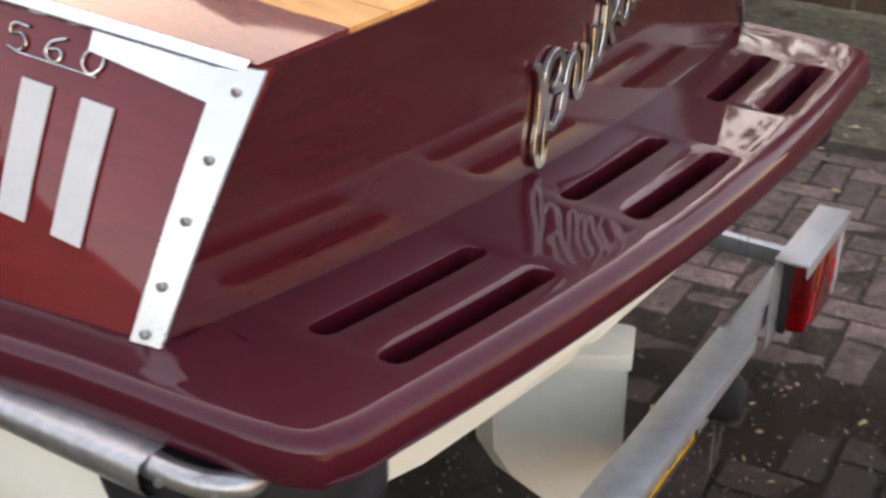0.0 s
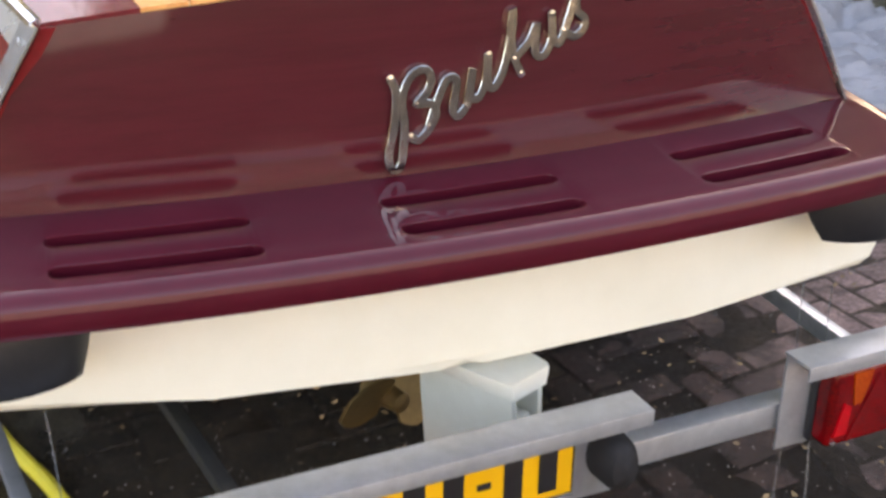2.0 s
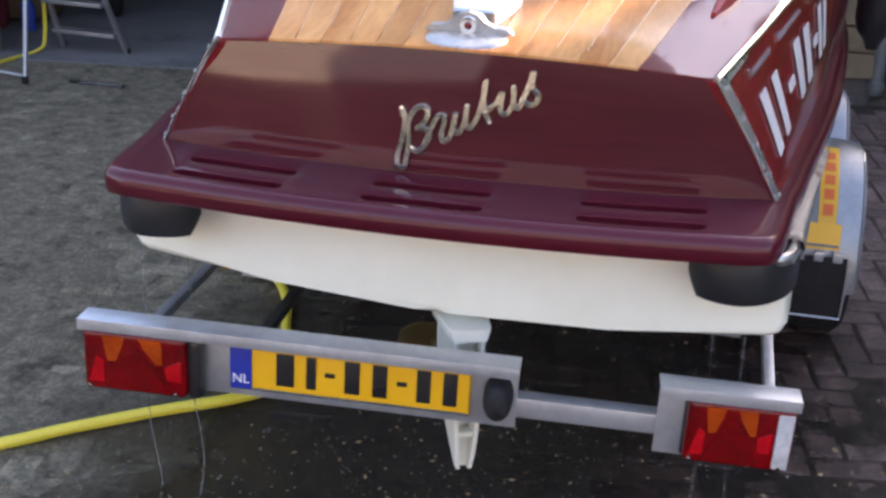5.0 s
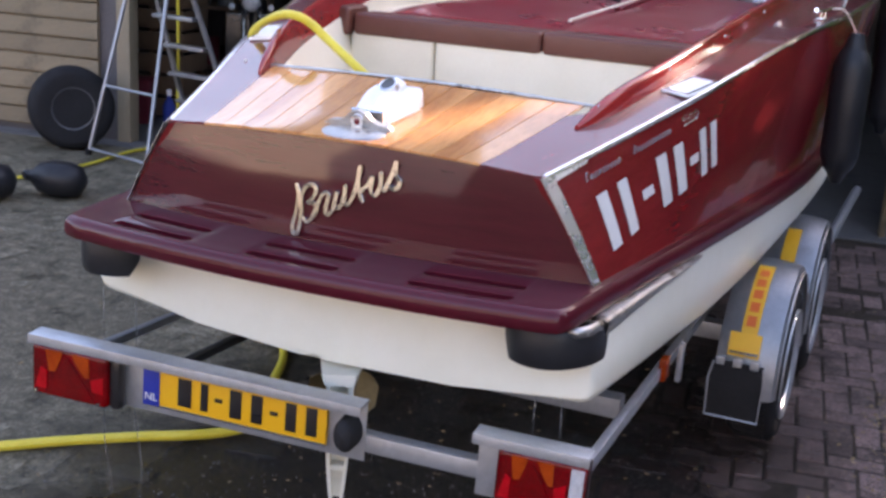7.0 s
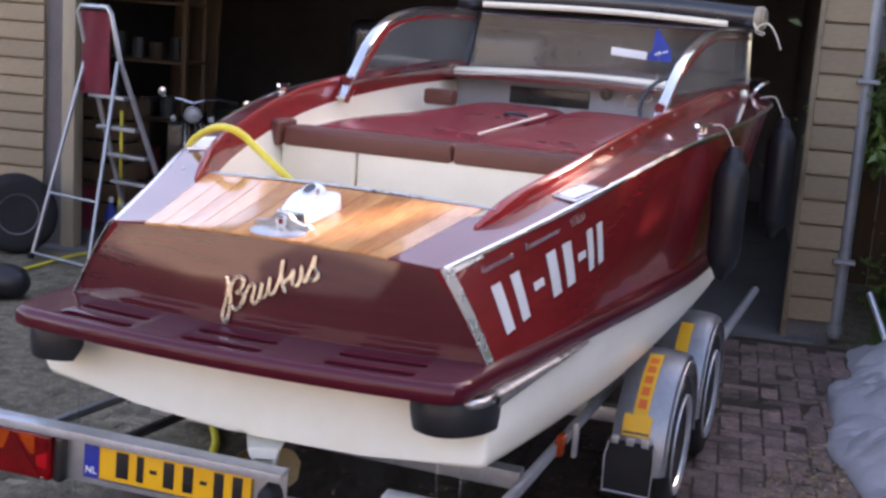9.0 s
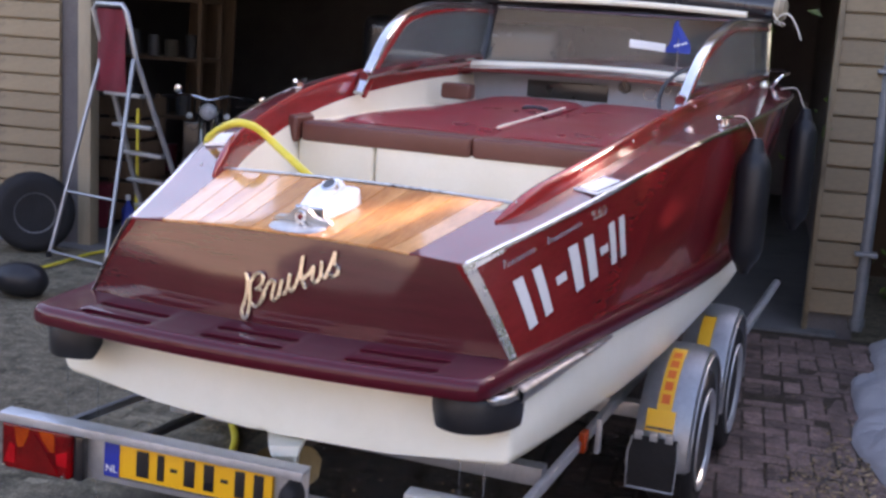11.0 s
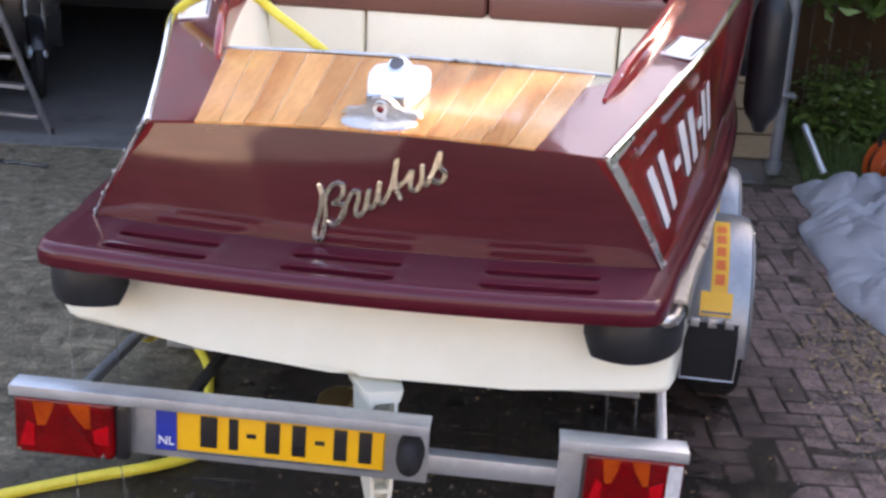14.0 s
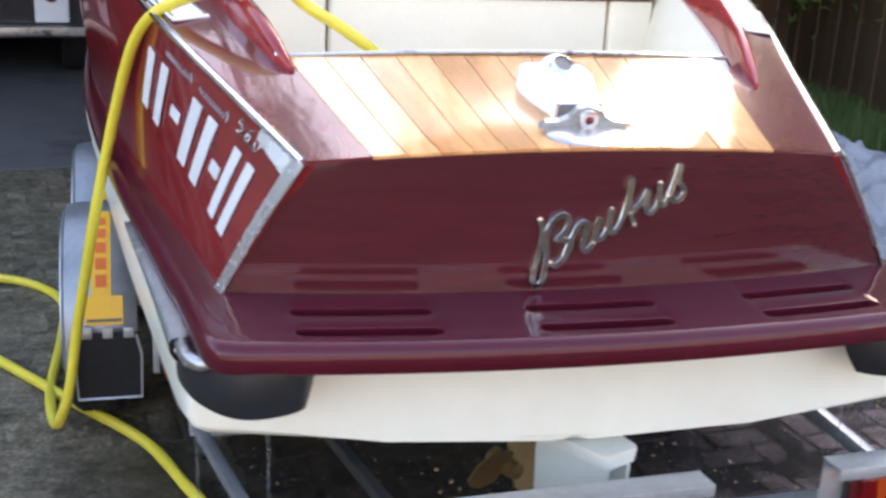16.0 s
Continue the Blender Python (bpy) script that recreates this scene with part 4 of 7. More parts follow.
# ---- fittings on the deck ----
def air_vent():
    v = thing("deck_vent_fitting", "white enamelled deck vent with chrome fairlead and base", "boat fitting", BOAT @ pose(0.030, 0.440, deck_z(0, 0.44) + 0.003, 10) @ Matrix.Diagonal((0.86, 1.25, 0.88, 1)))
    # Housing: a flat-topped wedge, wide forward with square shoulders.
    rows = []
    for y, w, h in ((-0.060, 0.050, 0.010), (-0.058, 0.053, 0.040), (-0.03, 0.062, 0.043), (0.01, 0.078, 0.047), (0.05, 0.088, 0.052), (0.082, 0.084, 0.054), (0.098, 0.072, 0.050), (0.105, 0.058, 0.030), (0.107, 0.055, 0.004)):
        ring = []
        for k in span(0, math.pi, 15):
            c, q = math.cos(k), math.sin(k)
            ring.append((w * abs(c) ** 0.22 * (1 if c > 0 else -1) if abs(c) > 1e-6 else 0.0, y, h * abs(q) ** 0.22 if q > 1e-6 else 0.0))
        rows.append(ring)
    bm = grid(rows)
    bm.faces.new([q for q in bm.verts if abs(q.co.y + 0.06) < 1e-5])
    part("housing", bm, WHITE, v, "white enamel housing", angle=40)
    part("ridge", tube(smooth_line([(0, 0.075, 0.050), (0, 0.04, 0.050), (0, 0.0, 0.044), (0, -0.035, 0.040)], 4), 0.034, 12, taper=[1.0, 1.0, 1.0, 0.98, 0.95, 0.9, 0.82, 0.72, 0.6, 0.48, 0.36, 0.24, 0.12]), WHITE, v, "white teardrop ridge")
    neck = lathe([(0.036, 0.04), (0.030, 0.062), (0.027, 0.078), (0.027, 0.088), (0.021, 0.090), (0.019, 0.070), (0.0, 0.069)], 20, "Z", None, pose(0.0, 0.062, 0, 20))
    part("socket", neck, CHROME, v, "chrome socket with a black disc painting its dark hole", angle=40)
    # Black disc inside the socket paints the shade of its hole.
    part("hole", lathe([(0.0, 0.0), (0.0205, 0.0), (0.0205, 0.004), (0.0, 0.004)], 16, "Z", None, pose(0, 0.062, 0, 20) @ Matrix.Translation((0, 0, 0.083))), BLACK, v)
    part("end_frame", tube([(-0.052, -0.064, 0.004), (0.052, -0.064, 0.004), (0.052, -0.064, 0.041), (-0.052, -0.064, 0.041)], 0.0045, 6, closed=True), CHROME, v, "chrome frame on the end")
    part("end_panel", box(-0.048, 0.048, -0.0635, -0.0605, 0.006, 0.039), OLD_CHROME, v, "dull panel in the frame")
    # Winged fairlead: an upright plate with a raised middle.
    outline = [(-0.112, 0.010), (-0.098, 0.022), (-0.066, 0.024), (-0.044, 0.034), (-0.026, 0.052), (0.0, 0.060), (0.026, 0.052), (0.044, 0.034), (0.066, 0.024), (0.098, 0.022), (0.112, 0.010), (0.072, 0.006), (0.034, 0.002), (-0.034, 0.002), (-0.072, 0.006)]
    bm = bmesh.new()
    a = [bm.verts.new((px, -0.108, pz)) for px, pz in outline]
    b = [bm.verts.new((px * 0.96, -0.092, pz)) for px, pz in outline]
    bm.faces.new(a)
    bm.faces.new(b[::-1])
    for i in range(len(outline)):
        bm.faces.new((a[i], b[i], b[(i + 1) % len(outline)], a[(i + 1) % len(outline)]))
    part("wing_plate", bm, OLD_CHROME, v, "winged chrome fairlead", smooth=False)
    part("lens_ring", lathe([(0.014, -0.004), (0.021, -0.004), (0.023, 0.0), (0.023, 0.004), (0.014, 0.004)], 20, "Y", None, Matrix.Translation((0, -0.110, 0.030))), CHROME, v)
    part("red_lens", lathe([(0.0, -0.005), (0.009, -0.003), (0.013, 0.001), (0.013, 0.006)], 16, "Y", None, Matrix.Translation((0, -0.112, 0.030))), LAMP_RED, v, "small red lens")
    base = lathe([(0.0, 0.0), (0.100, 0.0), (0.102, 0.005), (0.094, 0.010), (0.055, 0.013), (0.0, 0.014)], 28, "Z")
    base.transform(Matrix.Translation((0, -0.125, 0)) @ Matrix.Diagonal((1.0, 0.5, 1.0, 1)))
    part("base", base, OLD_CHROME, v, "oval dull chrome base")


air_vent()

for side in (-1, 1):
    x, y = (0.715, 1.005) if side > 0 else (-0.70, 1.05)
    rz = -side * 17
    cap = thing("deck_plate", "bright white rectangular deck plate with chrome rim", "boat fitting", BOAT @ pose(x, y, deck_z(abs(x), y) + 0.0045, 9, side * 4, rz), group="deck plates")
    part("plate", box(-0.044, 0.044, -0.088, 0.088, 0.0, 0.006, 0.003), WHITE, cap)
    part("rim", tube([(-0.037, -0.078, 0.007), (0.037, -0.078, 0.007), (0.037, 0.078, 0.007), (-0.037, 0.078, 0.007)], 0.003, 6, closed=True), CHROME, cap)
    cl = thing("deck_cleat", "small chrome mooring cleat on the side deck", "cleat", BOAT @ pose(side * 0.93, 2.05, deck_z(0.93, 2.05) + 0.004, 0, 0, -side * 12), group="deck cleats")
    part("base", box(-0.014, 0.014, -0.035, 0.035, 0, 0.006, 0.002), CHROME, cl)
    part("horns", tube(smooth_line([(0, -0.075, 0.036), (0, -0.03, 0.03), (0, 0.03, 0.03), (0, 0.075, 0.036)], 4), 0.008, 8), CHROME, cl)
    for yy in (-0.022, 0.022):
        part("post", tube([(0, yy, 0.0), (0, yy, 0.03)], 0.007, 8), CHROME, cl)

# ---- cockpit upholstery ----
seat = thing("rear_sunpad", "burgundy vinyl sun pad with brown bolsters and cream backrest", "boat seat", BOAT)
for x0, x1 in ((-0.62, -0.293), (-0.287, 0.52), (0.526, 0.66)):
    bm = box(x0, x1, 1.475, 1.56, 0.82, 1.285, 0.018, segs=3)
    part("backrest_panel", bm, CREAM_VINYL, seat, "cream vinyl backrest panel")
for x0, x1 in ((-0.605, 0.103), (0.108, 0.66)):
    bm = box(x0, x1, 1.462, 1.60, 1.275, 1.352, 0.02, segs=3)
    part("bolster", bm, BROWN_VINYL, seat, "brown vinyl bolster")
bm = box(-0.69, -0.612, 1.44, 1.60, 1.27, 1.372, 0.02, segs=3)
part("side_bolster", bm, BROWN_VINYL, seat)
for x0, x1, x2, x3 in ((-0.59, 0.10, -0.40, 0.07), (0.108, 0.65, 0.078, 0.62)):
    rows = []
    for t in span(0, 1, 9):
        a, b = x0 + (x2 - x0) * t, x1 + (x3 - x1) * t
        edge_t = min(t, 1 - t)
        rows.append([])
        for k in span(0, 1, 9):
            e = min(k, 1 - k)
            drop = 0.02 * max(0, 1 - e / 0.09) ** 2 + 0.012 * max(0, 1 - edge_t / 0.06) ** 2
            rows[-1].append((a + (b - a) * k, 1.60 + 1.62 * t, 1.362 + 0.045 * t - drop + 0.006 * math.sin(7 * t + 3 * k)))
    part("pad", slab(rows, 0.06), BURGUNDY_VINYL, seat, "burgundy vinyl pad")
part("seam_strip", tube([(0.106, 1.75, 1.371), (0.088, 2.75, 1.397)], 0.006, 6), CREAM_VINYL, seat, "pale piping between the pads")
part("handle", tube(smooth_line([(-0.05, 2.55, 1.395), (-0.02, 2.52, 1.405), (0.05, 2.5, 1.405), (0.08, 2.5, 1.398)], 4), 0.009, 6), BLACK, seat, "small black strap handle")
bm = box(-0.60, 0.60, 1.58, 3.2, 0.84, 1.315, 0.01)
part("base", bm, CREAM_VINYL, seat, "cream seat base")
solo("headrest_cushion", box(-0.66, -0.50, 3.05, 3.14, 1.37, 1.45, 0.02, segs=3), BROWN_VINYL, "dark burgundy loose headrest cushion", "cushion", BOAT)
solo("side_cushion", box(-0.78, -0.615, 1.62, 3.2, 1.20, 1.335, 0.025, segs=3, m=pose(0, 0, 0, 0, 0, 0)), CREAM_VINYL, "cream vinyl side cushion under the coaming", "cushion", BOAT)

# ---- dashboard, wheel and windscreen ----
dash = thing("dashboard", "grey dashboard with round gauges under a cream roll", "dashboard", BOAT)
part("panel", box(-0.78, 0.78, 3.76, 3.80, 1.20, 1.515, 0.008), GREY_PANEL, dash, "grey painted panel")
rows = []
for t in span(-1, 1, 17):
    ring = []
    for k in range(12):
        a = 2 * math.pi * k / 12
        ring.append((t * 0.79, 3.86 - 0.10 * t * t + 0.06 * math.cos(a), 1.540 - 0.02 * t * t + 0.024 * math.sin(a)))
    rows.append(ring)
part("cream_roll", grid(rows, wrap=True), CREAM_VINYL, dash, "padded cream dash roll")
# No real recess: a black slab paints the opening's shade.
part("glove_opening_shade", box(-0.42, 0.04, 3.752, 3.762, 1.37, 1.465, 0.004), BLACK, dash, "black slab painting the dark of the glovebox opening")
for x, z, r in ((0.13, 1.462, 0.034), (0.27, 1.435, 0.036), (0.36, 1.465, 0.024), (0.45, 1.435, 0.036), (0.57, 1.445, 0.030)):
    g = part("gauge", lathe([(0.0, 0.0), (r, 0.0), (r, -0.008), (r * 0.88, -0.010), (r * 0.86, -0.004), (0.0, -0.004)], 20, "Y", None, Matrix.Translation((x, 3.76, z))), BLACK if x < 0.2 else CHROME, dash, "round gauge")
    if x > 0.2:
        part("dial", lathe([(0.0, 0.0), (r * 0.8, 0.0), (r * 0.8, 0.002), (0.0, 0.002)], 16, "Y", None, Matrix.Translation((x, 3.7535, z))), GREY_PANEL, g)
wheel = thing("steering_wheel", "thin dark steering wheel with metal spokes", "steering wheel", BOAT @ pose(0.575, 3.42, 1.44, 62))
ring = [(0.185 * math.cos(2 * math.pi * k / 36), 0.185 * math.sin(2 * math.pi * k / 36), 0) for k in range(36)]
part("rim", tube(ring, 0.011, 8, closed=True), BLACK, wheel)
for a in (90, 210, 330):
    part("spoke", tube([(0, 0, -0.02), (0.18 * math.cos(radians(a)), 0.18 * math.sin(radians(a)), 0)], 0.007, 6), CHROME, wheel)
part("hub", lathe([(0.0, 0.02), (0.03, 0.012), (0.035, -0.02), (0.02, -0.05), (0.015, -0.26), (0.0, -0.26)], 16), CHROME, wheel)

screen = thing("windscreen", "wraparound windscreen in a chrome and mahogany frame", "windscreen", BOAT)
for side in (-1, 1):
    if side > 0:
        line = [(0.700, 2.25, 1.43), (0.715, 2.50, 1.625), (0.725, 2.78, 1.745), (0.742, 3.2, 1.832), (0.775, 3.65, 1.852), (0.805, 4.12, 1.855)]
        foot, shrink = (0.825, 4.14, 1.49), 0.040
    else:
        line = [(0.676, 2.11, 1.430), (0.684, 2.26, 1.555), (0.690, 2.40, 1.675), (0.697, 2.63, 1.783), (0.712, 3.0, 1.840), (0.738, 3.55, 1.862), (0.775, 4.12, 1.862)]
        foot, shrink = (0.770, 3.93, 1.50), 0.042
    top = [(side * p.x, p.y, p.z) for p in smooth_line(line, 6)]
    part("side_frame", tube(top, 0.024, 10, flat=0.45), CHROME, screen, "curved chrome frame")
    inn = [(side * (p[0] + 0.002), p[1] + shrink * (1.6 if p[2] < line[2][2] + 0.03 else 0.8), p[2] - shrink * (0.4 if p[2] < line[2][2] else 1.0)) for p in line]
    part("inner_frame", tube(smooth_line(inn, 6), 0.013, 8), COAMING_RED, screen, "mahogany inner frame")
    part("corner_post", tube([(side * foot[0], foot[1], foot[2]), (side * line[-1][0], 4.14, 1.862)], 0.017 if side > 0 else 0.020, 8), CHROME if side > 0 else BLACK, screen, "corner post of the windscreen")
    y0 = line[0][1] + 0.05
    base = lambda y: side * (line[0][0] + (foot[0] - line[0][0]) * (y - y0) / (foot[1] - y0))
    low = lambda y: deck_z(0.75, y) + (0.045 if side > 0 else 0.055)
    part("sill", tube([(base(y), y, low(y)) for y in span(y0, foot[1] - 0.02, 12)], 0.022, 8), MAHOGANY, screen, "mahogany sill")
    studs = bmesh.new()
    for k in (2, 5, 8, 12):
        lathe([(0.0, 0.0), (0.007, 0.0), (0.005, 0.005), (0.0, 0.006)], 8, "X", studs, Matrix.Translation((top[k][0] - side * 0.012, top[k][1], top[k][2])) @ Matrix.Scale(-side, 4, (1, 0, 0)))
    part("frame_studs", studs, CHROME, screen, kind="stuff")
    rows = []
    for t in span(0, 1, 14):
        p = top[int(t * (len(top) - 1))]
        rows.append([(base(min(p[1], foot[1])), p[1], min(low(p[1]) - 0.005, p[2] - 0.002)), p])
    pane = part("side_pane", slab(rows, (side * 0.004, 0, 0)), GLASS, screen, "clear side pane")
    pane.visible_shadow = False
rows = []
for z in (1.51, 1.68, 1.855):
    rows.append([(u * 0.81, 4.14 + 0.16 * (1 - u * u), z) for u in span(-1, 1, 17)])
pane = part("front_pane", slab(rows, (0, 0.005, 0)), GLASS, screen, "clear curved front pane")
pane.visible_shadow = False
part("top_frame", tube([(u * 0.81, 4.14 + 0.16 * (1 - u * u), 1.858) for u in span(-1, 1, 17)], 0.014, 8), CHROME, screen)
part("bottom_frame", tube([(u * 0.82, 4.14 + 0.16 * (1 - u * u), 1.505) for u in span(-1, 1, 17)], 0.016, 8), MAHOGANY, screen)

hood = thing("rolled_hood", "rolled black canvas hood with cream edge resting on the windscreen", "boat hood", BOAT)
part("canvas_roll", tube(smooth_line([(-0.86, 4.02, 1.93), (-0.4, 4.12, 1.955), (0.1, 4.14, 1.96), (0.5, 4.12, 1.95), (0.87, 4.05, 1.925)], 6), 0.062, 14), BLACK, hood, "rolled black canvas")
part("cream_edge", tube(smooth_line([(-0.70, 3.99, 1.905), (-0.2, 4.055, 1.912), (0.2, 4.06, 1.908), (0.70, 4.01, 1.885)], 6), 0.017, 8), CREAM_VINYL, hood, "cream tube along the roll")
part("end_cap", lathe([(0.0, 0.0), (0.066, 0.0), (0.068, 0.03), (0.05, 0.05), (0.0, 0.05)], 14, "X", None, pose(0.845, 4.05, 1.925, 0, 0, -8)), PALE_WOOD, hood, "tan end of the roll")
part("tie", tube(smooth_line([(0.84, 3.99, 1.90), (0.87, 3.97, 1.86), (0.90, 4.0, 1.85), (0.88, 4.05, 1.84), (0.85, 4.0, 1.86), (0.90, 3.96, 1.90), (0.94, 3.94, 1.885), (0.975, 3.94, 1.83), (1.0, 3.94, 1.77)], 5), 0.0045, 6), ROPE, hood, "pale knotted cord")

pennant = thing("blue_pennant", "small blue pennant behind the windscreen", "pennant", BOAT)
rows = []
for t in span(0, 1, 6):
    w = 0.15 * (1 - 0.90 * t)
    rows.append([(0.36 + 0.015 * math.sin(5 * t) + k * w, 3.92 + 0.01 * math.cos(6 * k + 3 * t), 1.66 + 0.17 * t) for k in (-0.5, -0.2, 0.1, 0.5)])
part("cloth", slab(rows, (0, 0.003, 0)), BLUE_CLOTH, pennant)
for i, (x, w) in enumerate(((0.345, 0.012), (0.362, 0.016), (0.384, 0.012), (0.400, 0.014))):
    part("bar", box(x, x + w, 3.900, 3.904, 1.692 + 0.006 * i, 1.702 + 0.006 * i, 0.001), WHITE, pennant, "pale mark on the cloth")
part("staff", tube([(0.365, 3.93, 1.56), (0.36, 3.925, 1.84)], 0.004, 6), CHROME, pennant)
solo("white_card", box(-0.10, 0.10, 0, 0.003, -0.022, 0.022, 0.001), WHITE, "small white card standing behind the windscreen", "card", BOAT @ pose(0.20, 3.90, 1.690, 8, 4, 0))

rail = thing("bow_rail", "low chrome rail beside the windscreen", "handrail", BOAT)
part("tube", tube(smooth_line([(0.86, 4.02, 1.50), (0.91, 4.02, 1.57), (0.93, 4.2, 1.585), (0.86, 4.5, 1.59), (0.74, 4.62, 1.57), (0.72, 4.65, 1.51)], 6), 0.010, 8), CHROME, rail)


def hanging_fender(x, y, ztop, zlow, rad, rx=0, knot=None):
    f = thing("boat_fender", "long black inflatable fender hanging on a white cord", "boat fender", BOAT @ pose(x, y, 0, 0, 0, 0), group="fenders on the side")
    prof = [(0.0, ztop), (0.018, ztop), (0.020, ztop - 0.03), (0.035, ztop - 0.045), (rad * 0.80, ztop - 0.075), (rad, ztop - 0.115), (rad, zlow + 0.105), (rad * 0.82, zlow + 0.062), (0.035, zlow + 0.035), (0.02, zlow), (0.0, zlow)]
    bm = lathe(prof, 20)
    part("body", bm, FENDER_BLACK, f, angle=50)
    part("eye", lathe([(0.0, 0), (0.024, 0), (0.03, -0.02), (0.042, -0.06), (0.0, -0.06)], 14, "Z", None, Matrix.Translation((0, 0, ztop + 0.004))), FENDER_BLACK, f, "black rope eye")
    part("cord", tube(smooth_line([(0, 0, ztop - 0.01), (-0.02, 0.0, ztop + 0.03), (-0.06, -0.01, deck_z(0.95, y) + 0.03), (-0.13, -0.06, deck_z(0.9, y) + 0.02)], 5), 0.0030, 6), ROPE, f, "white cord")
    return f


hanging_fender(1.045, 2.16, 1.385, 0.845, 0.069)
hanging_fender(1.085, 3.72, 1.425, 0.80, 0.073)

# ---- stern drive under the hull ----
drive = thing("stern_drive", "white outboard leg with bronze propeller below the hull", "boat drive", BOAT @ pose(-0.010, 0.36, -0.022, 0, 0, 25) @ Matrix.Translation((0, -0.30, 0)))
rows = []
for z, y0, y1, w in ((0.596, 0.058, 0.29, 0.034), (0.50, 0.056, 0.29, 0.032), (0.40, 0.056, 0.285, 0.030), (0.35, 0.057, 0.255, 0.027), (0.29, 0.062, 0.17, 0.023), (0.245, 0.072, 0.11, 0.018)):
    d = min(0.055, (y1 - y0) * 0.4)
    rows.append([(-w, y1 - d * 0.6, z), (-w, y0, z), (-w + 0.009, y0, z), (-w + 0.009, y0 + d, z), (w - 0.009, y0 + d, z), (w - 0.009, y0, z), (w, y0, z), (w, y1 - d * 0.6, z), (0, y1, z)])
bm = grid(rows, wrap=True)
bm.faces.new([v for v in bm.verts if abs(v.co.z - 0.245) < 1e-5])
part("leg", bm, LEG_PAINT, drive, "white painted leg with a channel behind", smooth=False)
rows = []
for y, w in ((0.05, 0.040), (0.06, 0.046), (0.20, 0.062), (0.38, 0.050)):
    rows.append([(-w, y, 0.596), (-w, y, 0.604), (w, y, 0.604), (w, y, 0.596), (w * 0.86, y, 0.574), (-w * 0.86, y, 0.574)])
bm = grid(rows, wrap=True)
bm.faces.new([v for v in bm.verts if abs(v.co.y - 0.05) < 1e-5])
part("cavitation_plate", bm, LEG_PAINT, drive, "white wedge-shaped plate", angle=30)
part("neck", box(-0.03, 0.03, 0.15, 0.30, 0.59, 0.70, 0.008), LEG_PAINT, drive)
for z in (0.33, 0.43, 0.51):
    part("rung", box(-0.020, 0.020, 0.068, 0.10, z, z + 0.012, 0.002), LEG_PAINT, drive)
part("hub", lathe([(0.0, -0.035), (0.018, -0.03), (0.026, 0.05), (0.0, 0.06)], 16, "Y", None, Matrix.Translation((-0.005, 0.363, 0.43))), BRASS, drive, "bronze hub")
for a in (188, 8):
    rows = []
    for t in span(0, 1, 6):
        rr = 0.010 + 0.088 * t
        w = 0.056 * math.sin(math.pi * (0.20 + 0.74 * t)) ** 0.5
        rows.append([(rr, -w * 0.5, -w), (rr, 0.0, 0.0), (rr, w * 0.5, w)])
    b = slab(rows, (0, 0.006, 0))
    b.transform(Matrix.Translation((-0.005, 0.363, 0.43)) @ Matrix.Rotation(radians(a), 4, "Y"))
    part("blade", b, BRASS, drive, "bronze propeller blade")


# ---- boat trailer ----
def wheel_set(parent, side, y):
    m = Matrix.Translation((side * 0.940, y, 0.275))
    t = part("wheel", lathe([(0.165, -0.075), (0.215, -0.086), (0.255, -0.080), (0.272, -0.062), (0.276, -0.03), (0.276, 0.03), (0.272, 0.062), (0.255, 0.080), (0.215, 0.086), (0.165, 0.075)], 40, "X", None, m), RUBBER, parent, "black trailer tyre", angle=50)
    rim = lathe([(0.0, 0.050), (0.035, 0.050), (0.04, 0.03), (0.10, 0.025), (0.115, 0.045), (0.150, 0.060), (0.165, 0.084), (0.192, 0.092), (0.196, 0.086), (0.165, -0.07)], 32, "X", None, m @ Matrix.Scale(side, 4, (1, 0, 0)))
    part("rim", rim, GALV, t, "silver steel rim", angle=40)
    tread = bmesh.new()
    for k in range(48):
        a = 2 * math.pi * k / 48
        for dx in (-0.036, 0.0, 0.036):
            box(dx - 0.015, dx + 0.015, -0.013, 0.013, 0.272, 0.2795, 0.0, tread, m @ Matrix.Rotation(a + dx * 2, 4, "X"))
    part("tread", tread, RUBBER, t, smooth=False, kind="stuff")


